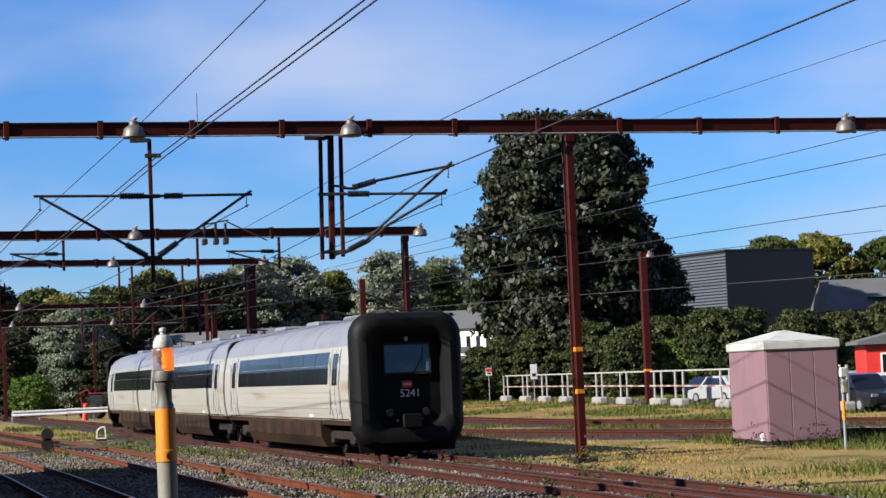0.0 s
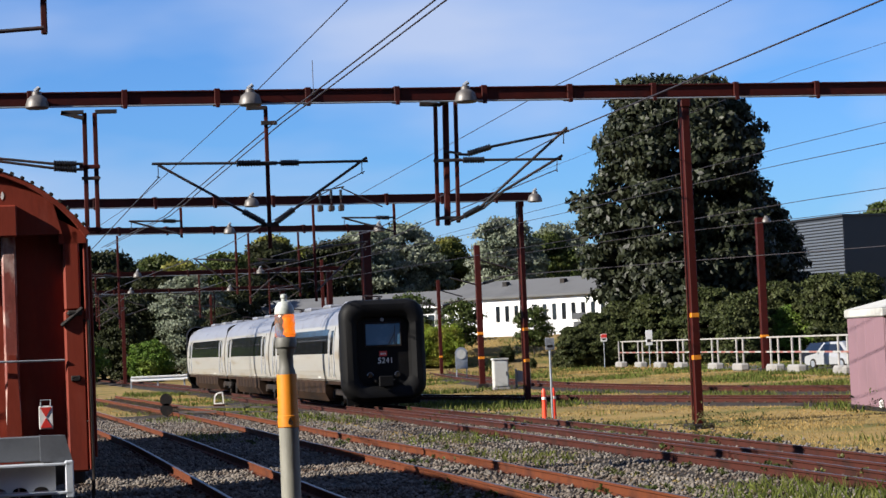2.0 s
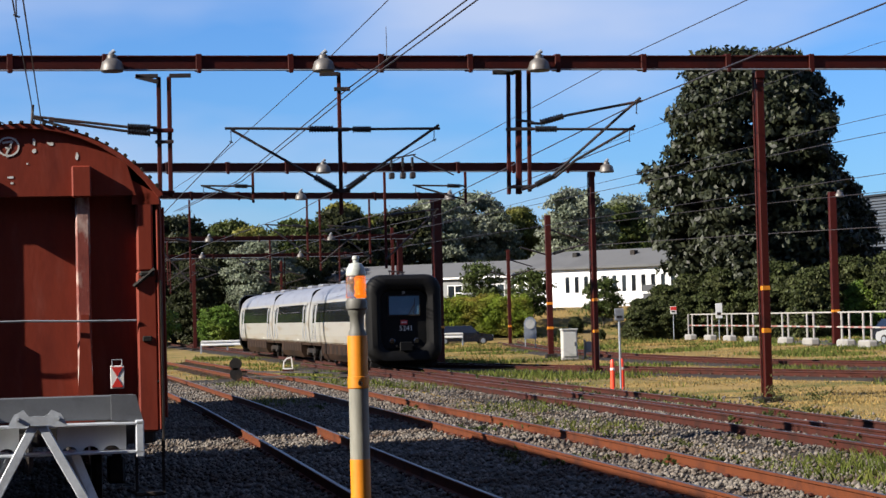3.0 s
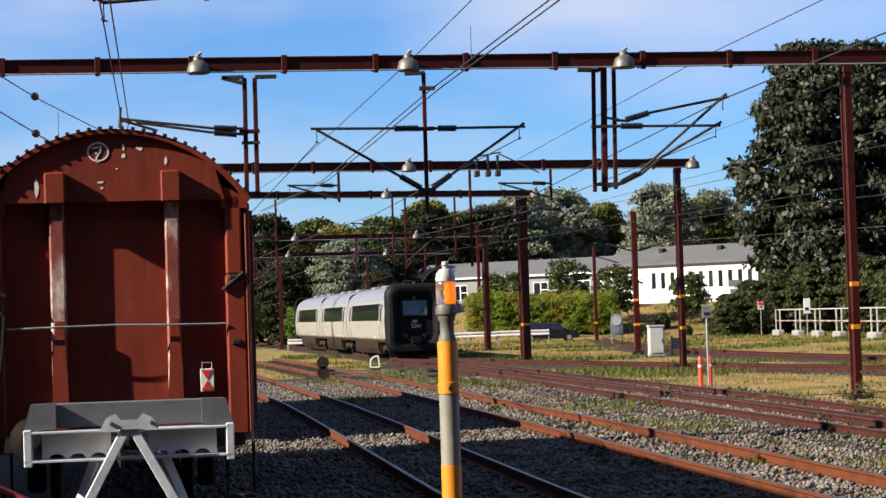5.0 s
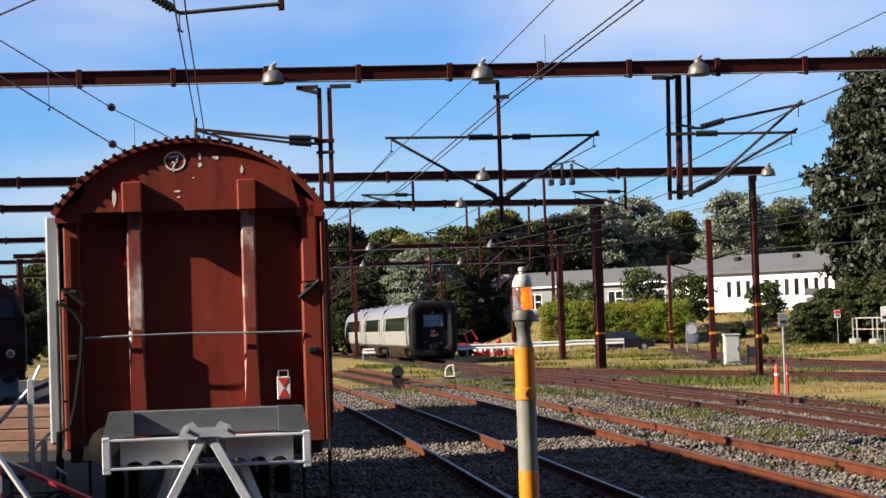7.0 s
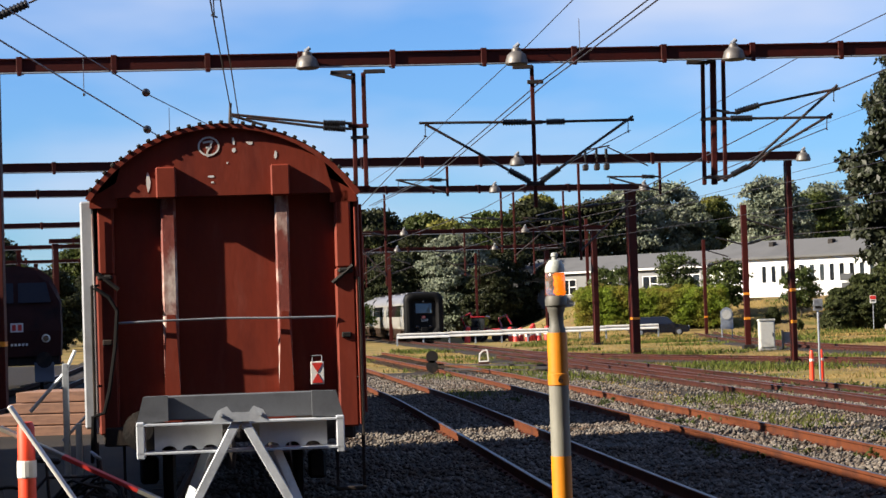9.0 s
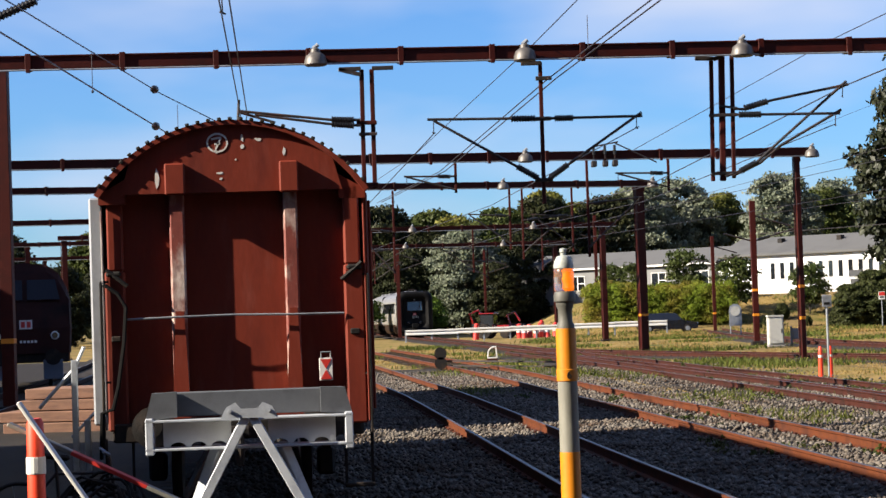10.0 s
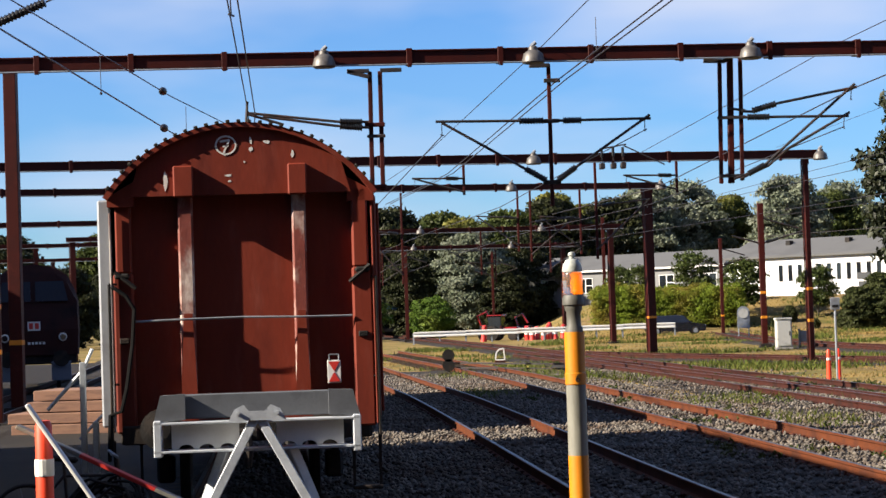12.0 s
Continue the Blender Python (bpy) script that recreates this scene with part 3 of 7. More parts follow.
def car_nose(car, at, sgn):
    """The rounded rubber ring at a car's end with the cab front set back in it. sgn: -1 faces towards -y."""
    ring = Shape()
    rings = [(1.50, 0.30, 3.80, 0.55, 0.55), (1.56, 0.24, 3.86, 0.62, 0.25), (1.50, 0.26, 3.82, 0.62, -0.02), (1.36, 0.36, 3.68, 0.58, -0.16),
             (1.16, 0.55, 3.46, 0.50, -0.18), (0.99, 0.75, 3.26, 0.42, -0.06), (0.92, 0.82, 3.18, 0.36, 0.18)]
    n = None
    vs, fs = [], []
    for hw, z0, z1, r, y in rings:
        pts = rounded_rect(hw, z0, z1, r, 7)
        n = len(pts)
        vs += [(x, at - sgn * y if sgn < 0 else at - y, z) for x, z in pts]
    for k in range(len(rings) - 1):
        for i in range(n):
            fs.append((k * n + i, k * n + (i + 1) % n, (k + 1) * n + (i + 1) % n, (k + 1) * n + i))
    ring.add(vs, fs)
    nose = part("rubber_nose", ring, MAT["rubber"], car, "black rounded rubber front ring", smooth=True)

    def yy(d):
        return at + d if sgn < 0 else at - d

    s = Shape()
    s.box(-0.96, 0.96, yy(0.16), yy(0.26), 0.7, 3.3, 0.02)
    part("cab_front", s, MAT["rubber"], car, "black cab front set back in the ring")
    s = Shape()
    s.box(-0.62, 0.64, yy(0.10), yy(0.162), 2.22, 2.98, 0.02)
    win = part("cab_window", s, MAT["cab_glass"], car, "blue-grey cab window")
    s = Shape()
    for x0, x1, z0, z1 in ((-0.66, 0.68, 2.16, 2.22), (-0.66, 0.68, 2.98, 3.04), (-0.66, -0.62, 2.22, 2.98), (0.64, 0.68, 2.22, 2.98)):
        s.box(x0, x1, yy(0.085), yy(0.16), z0, z1, 0.01)
    part("window_frame", s, MAT["black_steel"], win)
    s = Shape()
    s.beam((0.4, yy(0.09), 2.25), (0.46, yy(0.09), 2.9), 0.02, 0.02)
    s.beam((0.2, yy(0.09), 2.24), (0.42, yy(0.09), 2.62), 0.02, 0.02)
    part("wiper", s, MAT["black_steel"], win)
    s = Shape()
    s.lathe((0.0, yy(0.15), 3.13), [(0.07, 0), (0.07, 0.05), (0.05, 0.07)], 12, axis=(0, -1 if sgn < 0 else 1, 0))
    part("top_lamp", s, MAT["steel_grey"], car)
    for x in (-0.5, 0.5):
        s = Shape()
        s.lathe((x, yy(0.17), 1.15), [(0.12, 0), (0.12, 0.04), (0.09, 0.06)], 14, axis=(0, -1 if sgn < 0 else 1, 0))
        part("headlight", s, MAT["train_glass"], car)
    s = Shape()
    s.box(-0.16, 0.16, yy(-0.25), yy(0.5), 0.82, 1.06, 0.03)
    s.box(-0.26, 0.26, yy(-0.32), yy(-0.2), 0.74, 1.12, 0.03)
    s.tube((-0.34, yy(-0.2), 0.92), (-0.34, yy(0.3), 0.98), 0.045)
    s.tube((0.34, yy(-0.2), 0.92), (0.34, yy(0.3), 0.98), 0.045)
    part("coupler", s, MAT["rubber"], car, "dark automatic coupler with hoses")
    s = Shape()
    s.prism([(-1.32, 0.10), (1.32, 0.10), (1.38, 0.72), (-1.38, 0.72)], 0.12, Matrix.Translation((0, yy(0.3), 0)))
    part("snow_plough", s, MAT["rubber"], car)
    if sgn < 0:
        s = Shape()
        s.box(-0.14, 0.14, yy(0.13), yy(0.16), 1.82, 2.00, 0.004)
        plate = part("company_mark", s, MAT["red_paint"], car, "small red company mark")
        s = Shape()
        for k in range(3):
            s.box(-0.10 + 0.075 * k, -0.05 + 0.075 * k, yy(0.124), yy(0.131), 1.88, 1.94, 0.002)
        part("mark_bar", s, MAT["white_paint"], plate)
        ob = part("unit_number", text_mesh("5241", 0.29, MAT["white_paint"]), None, car, "white unit number", at=Matrix.Translation((0.08, yy(0.14), 1.66)) @ Matrix.Rotation(radians(90), 4, "X"))
    return nose


def bogie(car, y):
    s = Shape()
    s.box(-1.0, 1.0, y - 0.9, y - 0.7, 0.45, 0.7, 0.03)
    for sx in (-1.05, 1.05):
        s.box(sx - 0.09, sx + 0.09, y - 1.7, y + 1.7, 0.42, 0.66, 0.03)
        for d in (-1.25, 1.25):
            s.box(sx - 0.13, sx + 0.13, y + d - 0.22, y + d + 0.22, 0.3, 0.62, 0.04)
            s.tube((sx, y + d - 0.3, 0.6), (sx, y + d - 0.3, 0.95), 0.08)
            s.tube((sx, y + d + 0.3, 0.6), (sx, y + d + 0.3, 0.95), 0.08)
    bg = part("bogie", s, MAT["black_steel"], car)
    for d in (-1.25, 1.25):
        w = Shape()
        for sx in (-0.75, 0.75):
            w.lathe((sx - 0.06, y + d, 0.43), [(0.1, -0.02), (0.41, 0.0), (0.43, 0.02), (0.43, 0.1), (0.4, 0.12), (0.1, 0.14)], 20, axis=(1, 0, 0))
        w.tube((-0.75, y + d, 0.43), (0.75, y + d, 0.43), 0.08)
        part("wheelset", w, MAT["steel_dark"], bg)


def build_car(length, nose_front, nose_back):
    car = thing("train_car", pose(0, 0, 0), "silver-white regional train car with dark window band and brown dirty skirt", "train car", "coupled cars of the train")
    y0, y1 = (0.5 if nose_front else 0.0), (length - 0.5 if nose_back else length)
    skirt = [(-1.30, 0.20), (1.30, 0.20), (1.46, 0.50), (1.47, 0.98), (-1.47, 0.98), (-1.46, 0.50)]
    s = Shape()
    s.box(-1.44, 1.44, y0, y1, 0.84, 0.98, 0.01)
    part("floor_frame", s, MAT["train_skirt"], car)
    s = Shape()
    s.prism(skirt, y1 - y0 - 7.6, Matrix.Translation((0, y0 + 3.8, 0)))
    part("skirt", s, MAT["train_skirt"], car, "brown dirt-stained lower skirt")
    body = [(x, z) for x, z in BODY] + [(-x, z) for x, z in reversed(BODY)]
    s = Shape()
    s.prism(body, y1 - y0, Matrix.Translation((0, y0, 0)))
    part("body", s, MAT["train_white"], car)
    roof = [(1.42, 3.0), (1.33, 3.26), (1.12, 3.5), (0.8, 3.68), (0.4, 3.79), (0, 3.82)]
    roof = roof + [(-x, z) for x, z in reversed(roof[:-1])]
    s = Shape()
    s.prism(roof, y1 - y0, Matrix.Translation((0, y0, 0)))
    part("roof", s, MAT["train_roof"], car, smooth=True)
    # a raised rib where roof and side meet, and panel joints
    for y in [y0 + (y1 - y0) * k / 4 for k in (1, 2, 3)]:
        s = Shape()
        s.prism([(x * 1.004, z + 0.003) for x, z in roof], 0.05, Matrix.Translation((0, y, 0)))
        part("roof_joint", s, MAT["train_roof"], car)
    # doors sit near both ends
    doors = (y0 + 1.55, y1 - 1.75)
    for sgn in (-1, 1):
        s = Shape()
        band(s, sgn, doors[0] + 0.85, doors[1] - 0.85, 1.98, 2.88, 0.006)
        glass = part("window_band", s, MAT["train_glass"], car, "dark tinted window band")
        step = (doors[1] - doors[0] - 1.7) / 8
        for k in range(1, 8):
            y = doors[0] + 0.85 + k * step
            s = Shape()
            band(s, sgn, y - 0.012, y + 0.012, 1.98, 2.88, 0.010)
            part("window_bar", s, MAT["black_steel"], glass)
        for y in doors:
            s = Shape()
            band(s, sgn, y - 0.48, y + 0.48, 1.0, 2.95, 0.010)
            door = part("door", s, MAT["train_white"], car)
            s = Shape()
            band(s, sgn, y - 0.30, y - 0.04, 1.95, 2.82, 0.016)
            band(s, sgn, y + 0.04, y + 0.30, 1.95, 2.82, 0.016)
            part("door_window", s, MAT["train_glass"], door)
            s = Shape()
            band(s, sgn, y - 0.012, y + 0.012, 1.02, 2.93, 0.015)
            for e in (-0.5, 0.47):
                band(s, sgn, y + e, y + e + 0.03, 1.0, 2.95, 0.012)
            part("door_seal", s, MAT["black_steel"], door)
            for e in (-0.58, 0.58):
                s = Shape()
                s.tube((sgn * (side_x(1.3) + 0.05), y + e, 1.15), (sgn * (side_x(2.7) + 0.05), y + e, 2.75), 0.022, n=6)
                part("grab_rail", s, MAT["steel_grey"], door)
        for k in range(7):
            y = y0 + 4.9 + k * (y1 - y0 - 9.8) / 6
            s = Shape()
            s.box(sgn * 1.40, sgn * 1.474, y - 0.4, y + 0.25, 0.50, 0.9, 0.01)
            part("skirt_hatch", s, MAT["skirt_dark"], car)
        s = Shape()
        band(s, sgn, y0 + 0.3, y1 - 0.3, 1.0, 1.03, 0.012)
        part("waist_rib", s, MAT["train_skirt"], car)
        for k in range(5):
            s = Shape()
            z = 1.16 + 0.15 * k
            band(s, sgn, doors[0] + 0.62, doors[1] - 0.62, z, z + 0.022, 0.009)
            part("side_rib", s, MAT["train_white"], car)
        s = Shape()
        band(s, sgn, y0 + 4.6, y0 + 5.1, 1.06, 1.13, 0.008)
        part("inscription_bar", s, MAT["white_paint"], car)
    for y in (y0 + 2.6, y1 - 2.6):
        bogie(car, y)
    for k in range(3):
        y = y0 + (y1 - y0) * (0.22 + 0.27 * k)
        s = Shape()
        s.box(-0.45, 0.45, y - 0.8, y + 0.8, 3.76, 3.92, 0.05)
        part("roof_unit", s, MAT["train_roof"], car)
    s = Shape()
    s.lathe((0.35, y0 + 2.0, 3.74), [(0.1, 0), (0.1, 0.2), (0.05, 0.24)], 10)
    part("horn", s, MAT["steel_dark"], car)
    s = Shape()
    s.tube((-0.3, y0 + 1.2, 3.74), (-0.3, y0 + 1.2, 4.05), 0.02)
    s.tube((-0.35, y0 + 1.2, 4.05), (0.35, y0 + 1.2, 3.98), 0.03)
    part("aerial", s, MAT["steel_dark"], car)
    if nose_front:
        car_nose(car, 0.0, -1)
    else:
        s = Shape()
        s.prism(rounded_rect(1.36, 0.55, 3.62, 0.4, 4), CAR_GAP, Matrix.Translation((0, -CAR_GAP, 0)))
        part("gangway_bellows", s, MAT["rubber"], car, "black gangway bellows")
    if nose_back:
        car_nose(car, length, 1)
    return car


MAT["skirt_dark"] = material("oily dark hatch", (0.014, 0.009, 0.0065), rough=0.85, second=(0.02, 0.011, 0.007), amount=0.4, scale=2.0, fine=0.15, bump=0.1, spec=0.1)
TRAIN_CARS = [build_car(CAR_LENGTHS[0], True, False), build_car(CAR_LENGTHS[1], False, False), build_car(CAR_LENGTHS[2], False, True)]


def track_at(y):
    pts = TRACKS["train"]
    for p, q in zip(pts, pts[1:]):
        if p.y <= y <= q.y:
            return p.lerp(q, (y - p.y) / (q.y - p.y))
    d = (pts[-1] - pts[-2]).normalized()
    return pts[-1] + d * ((y - pts[-1].y) / d.y)


def train_front(t):
    """How far along the yard the train's front stands."""
    return 55.5 + 8.72 * t + 0.357 * t * t


def motions():
    for i, car in enumerate(TRAIN_CARS):
        rows = []
        for k in range(25):
            t = 0.5 * k
            y = train_front(t)
            for j in range(i):
                y = along(y, CAR_LENGTHS[j] + CAR_GAP)
            a, c = track_at(y), track_at(along(y, CAR_LENGTHS[i]))
            d = c - a
            rows.append((t, Matrix.Translation(a) @ Matrix.Rotation(math.atan2(-d.x, d.y), 4, "Z")))
        walk(car, rows)


def along(y, length):
    """The y reached after a chord of that length from y along the train's track."""
    p, z = track_at(y), y + length
    for _ in range(4):
        z = y + length * (z - y) / (track_at(z) - p).length
    return z


# ---- overhead line gantries ----
def street_lamp_shape(s, x, y, z):
    """A pendant floodlight: a flared bell with a cap and a bracket."""
    s.lathe((x, y, z - 0.42), [(0.25, 0.0), (0.28, 0.03), (0.27, 0.10), (0.23, 0.24), (0.15, 0.30), (0.12, 0.32), (0.11, 0.40), (0.05, 0.43)], 18)


def gantry(p, q, z, h, posts, lamps, label, clamp_step=2.3, post_w=0.34, foot=-0.24, bands=(), overhang=0.4):
    """A portal: a box beam from p to q (x, y) with its underside at z, on posts at parameters along it."""
    p, q = Vector((p[0], p[1], 0)), Vector((q[0], q[1], 0))
    d = (q - p).normalized()
    g = thing("overhead_line_gantry", Matrix.Translation(p) @ Matrix.Rotation(math.atan2(d.y, d.x), 4, "Z"), label, "gantry", "overhead line gantries")
    length = (q - p).length
    s = Shape()
    s.box(-overhang, length + overhang, -0.15, 0.15, z, z + h, 0.012)
    s.box(-overhang, length + overhang, -0.19, 0.19, z + h - 0.035, z + h + 0.004, 0.008)
    beam_ob = part("beam", s, MAT["gantry"], g)
    n = int(length / clamp_step)
    for i in range(n + 1):
        c = Shape()
        x = (i + 0.5) * length / (n + 1)
        c.box(x - 0.07, x + 0.07, -0.21, 0.21, z - 0.03, z + h + 0.04, 0.01)
        c.box(x - 0.05, x + 0.05, -0.26, -0.18, z - 0.10, z - 0.01, 0.01)
        part("clamp", c, MAT["gantry"], beam_ob)
    s = Shape()
    s.tube((-overhang, -0.22, z - 0.035), (length + overhang, -0.22, z - 0.035), 0.022, n=6)
    part("cable_pipe", s, MAT["steel_grey"], g, "pale cable pipe along the beam")
    for x in posts:
        s = Shape()
        s.box(x - post_w / 2, x + post_w / 2, -post_w / 2, post_w / 2, foot, z, 0.015)
        s.box(x - post_w / 2 - 0.03, x + post_w / 2 + 0.03, -post_w / 2 - 0.03, post_w / 2 + 0.03, z - 0.25, z - 0.003, 0.02)
        post = part("post", s, MAT["gantry"], g)
        s = Shape()
        s.box(x - 0.32, x + 0.32, -0.32, 0.32, foot - 0.05, foot + 0.12, 0.03)
        for a in (-0.25, 0.25):
            for c in (-0.25, 0.25):
                s.tube((x + a, c, foot + 0.1), (x + a, c, foot + 0.22), 0.03, n=8)
        part("base_plate", s, MAT["black_steel"], post)
        for zb in bands:
            s = Shape()
            s.box(x - post_w / 2 - 0.006, x + post_w / 2 + 0.006, -post_w / 2 - 0.006, post_w / 2 + 0.006, zb - 0.06, zb + 0.06, 0.01)
            part("yellow_band", s, MAT["yellow_paint"], post)
        s = Shape()
        s.tube((x - post_w / 2 - 0.04, 0.05, foot + 0.2), (x - post_w / 2 - 0.04, 0.05, z - 0.1), 0.025, n=6)
        part("conduit", s, MAT["gantry"], post)
    for x in lamps:
        s = Shape()
        street_lamp_shape(s, x, -0.34, z + 0.33)
        lamp = part("yard_lamp", s, MAT["lamp_shade"], g, "grey bell-shaped yard lamp", smooth=True)
        s = Shape()
        s.beam((x, -0.34, z + h * 0.7), (x, -0.15, z + h * 0.7), 0.06, 0.06)
        s.tube((x - 0.05, -0.34, z + 0.32), (x + 0.07, -0.34, z + 0.42), 0.05, n=8)
        part("lamp_bracket", s, MAT["steel_grey"], lamp)
    return g


def insulator_rod(s, p, q, r=0.05, n=9):
    """A ribbed insulator between p and q."""
    p, q = Vector(p), Vector(q)
    d = (q - p)
    prof = []
    for i in range(n):
        z = d.length * (i + 0.5) / n
        prof += [(r * 0.78, z - d.length * 0.32 / n), (r, z - d.length * 0.16 / n), (r, z + d.length * 0.16 / n), (r * 0.78, z + d.length * 0.32 / n)]
    s.lathe(p, prof, 10, axis=d)


def hanger(name, m, tubes, arms, insulators, label, brackets=(), wires=()):
    """A drop bracket under a beam: tubes, arms and insulators given in the gantry's plane as (x, z)."""
    h = thing(name, m, label, "overhead bracket", "overhead line brackets")
    for x0, z0, x1, z1, r, y in tubes:
        s = Shape()
        s.beam((x0, y, z0), (x1, y, z1), 2 * r, 2 * r, r * 0.3)
        part("drop_tube", s, MAT["gantry"] if r > 0.045 else MAT["steel_dark"], h)
    for a in brackets:
        s = Shape()
        s.beam((a[0], 0, a[1]), (a[2], 0, a[3]), 0.08, 0.1, 0.01)
        part("top_bracket", s, MAT["steel_dark"], h)
    for a in arms:
        s = Shape()
        pts = [(x, -0.05, z) for x, z in a]
        s.path(pts, 0.034, 8)
        part("arm", s, MAT["steel_dark"], h)
    for a in insulators:
        s = Shape()
        insulator_rod(s, (a[0], -0.05, a[1]), (a[2], -0.05, a[3]), 0.085)
        part("insulator", s, MAT["insulator"], h, "black ribbed insulator")
    for x, z in wires:
        s = Shape()
        s.tube((x, -0.1, z), (x, 0.0, z - 0.28), 0.012, n=5)
        s.tube((x - 0.03, -0.12, z - 0.28), (x + 0.03, 0.1, z - 0.28), 0.018, n=5)
        part("wire_clamp", s, MAT["steel_dark"], h)
    return h


G1 = gantry((-10.95, 49.3), (37.5, 54.3), 8.17, 0.32, (0.0, 24.1, 48.2), (7.9, 12.95, 18.3, 31.8), "red-brown steel portal gantry with grey yard lamps", bands=(2.62, 1.55), post_w=0.20)
G2 = gantry((-21, 71.5), (13.3, 79.2), 7.55, 0.30, (0.0, 35.1), (12.2, 24.4, 35.6), "red-brown steel portal gantry over the yard", bands=(2.6, 1.4), post_w=0.19)
G3 = gantry((-23, 89.5), (9.35, 100.8), 7.82, 0.27, (0.0, 34.1), (18.9, 27.0, 34.7), "red-brown steel portal gantry behind the others", bands=(1.6,), post_w=0.40)
G4 = gantry((-24, 130), (10.5, 137), 7.3, 0.26, (0.0, 34.7), (14, 22, 30), "distant red-brown portal gantry", post_w=0.34)
gantry((-33, 111), (-16.5, 114.5), 7.5, 0.26, (0.0, 16.6), (6,), "distant red-brown portal gantry behind the locomotive", post_w=0.3)
gantry((-43, 146), (-22, 151), 7.7, 0.26, (0.0, 13.2, 21.2), (), "distant red-brown portal gantry behind the locomotive", post_w=0.3)
gantry((-52, 176), (-28, 181), 7.6, 0.26, (0.0, 17.5, 24.2), (), "distant red-brown portal gantry behind the locomotive", post_w=0.3)
G5 = gantry((-25, 161), (9.0, 169), 7.2, 0.26, (0.0, 34.4), (12, 22, 30), "distant red-brown portal gantry", post_w=0.34)

Y1 = Matrix.Translation((0, 51.45, 0))
hanger("twin_drop_bracket", Y1, [(-2.04, 8.16, -2.06, 5.2, 0.055, 0.1), (-1.79, 8.16, -1.80, 5.2, 0.055, 0.1), (-2.2, 6.83, -1.7, 6.83, 0.05, 0.02), (-2.15, 5.3, -1.7, 5.3, 0.05, 0.02), (-2.15, 6.55, -1.7, 6.55, 0.04, 0.02)],
       [[(-2.1, 6.9), (-2.86, 6.93), (-5.1, 7.22)], [(-2.1, 6.76), (-2.9, 6.83), (-4.7, 7.12)], [(-5.12, 7.0), (-5.08, 7.5)], [(-5.1, 7.2), (-4.2, 6.9)]],
       [(-2.25, 6.9, -2.82, 6.93), (-2.25, 6.76, -2.82, 6.82)], "twin-tube drop bracket with arm and black insulators hung from the beam",
       brackets=[(-2.6, 8.17, -2.05, 8.17), (-2.05, 8.02, -2.6, 8.17), (-1.78, 8.17, -1.25, 8.17)])
hanger("cantilever_bracket", Y1, [(2.38, 8.2, 2.37, 4.68, 0.05, 0.1)],
       [[(2.3, 6.79), (-0.45, 6.85)], [(2.45, 6.78), (4.85, 6.76)], [(-0.3, 6.82), (2.3, 5.27)], [(4.83, 6.85), (2.45, 5.27)]],
       [(1.6, 6.80, 2.22, 6.79), (2.68, 6.775, 3.15, 6.77), (1.72, 5.62, 2.24, 5.31), (2.52, 5.31, 2.98, 5.63)], "drop tube with two mirrored cantilever arms and black insulators",
       brackets=[(1.9, 8.16, 2.4, 8.16), (2.25, 7.78, 2.65, 7.78), (2.2, 6.78, 2.6, 6.78), (2.15, 5.27, 2.6, 5.27)], wires=[(-0.3, 6.8), (4.7, 6.75)])
hanger("triple_drop_bracket", Y1, [(6.61, 8.1, 6.55, 5.1, 0.05, 0.1), (6.87, 8.2, 6.80, 5.1, 0.075, 0.12), (7.12, 8.2, 7.07, 5.16, 0.05, 0.1), (6.5, 6.72, 7.2, 6.72, 0.04, 0.02), (6.5, 5.28, 7.15, 5.28, 0.04, 0.02), (6.75, 6.95, 7.2, 6.88, 0.03, 0.0)],
       [[(7.1, 6.86), (7.35, 6.84), (8.0, 7.03), (9.95, 7.37)], [(7.1, 6.71), (9.72, 6.66)], [(6.85, 5.2), (7.15, 5.3), (7.55, 5.46), (8.0, 5.85), (9.9, 7.45)], [(7.0, 5.2), (7.7, 5.5), (8.2, 5.9), (9.75, 6.75)]],
       [(7.35, 6.86, 7.95, 7.02), (7.22, 6.71, 7.78, 6.70), (7.2, 5.31, 7.62, 5.52)], "triple-tube drop bracket with long slanting arms and black insulators",
       brackets=[(6.2, 8.14, 6.66, 8.12), (6.66, 8.1, 6.9, 8.2)], wires=[(9.8, 7.35), (9.6, 6.65)])


gantry((-9.5, 33.1), (16.0, 34.2), 8.7, 0.32, (0.0, 25.5), (), "red-brown steel portal gantry close over the yard", post_w=0.27)
hanger("pull_off_arm", Matrix.Translation((0, 33.5, 0)), [(-1.9, 8.7, -1.9, 7.34, 0.05, 0.1)], [[(-1.9, 7.42), (-3.53, 7.32), (-4.3, 7.85), (-4.9, 8.3), (-4.9, 8.75)]], [(-3.62, 7.39, -4.1, 7.71)], "pull-off arm with insulator carrying the wires over the wagons", wires=[(-3.53, 7.32)])


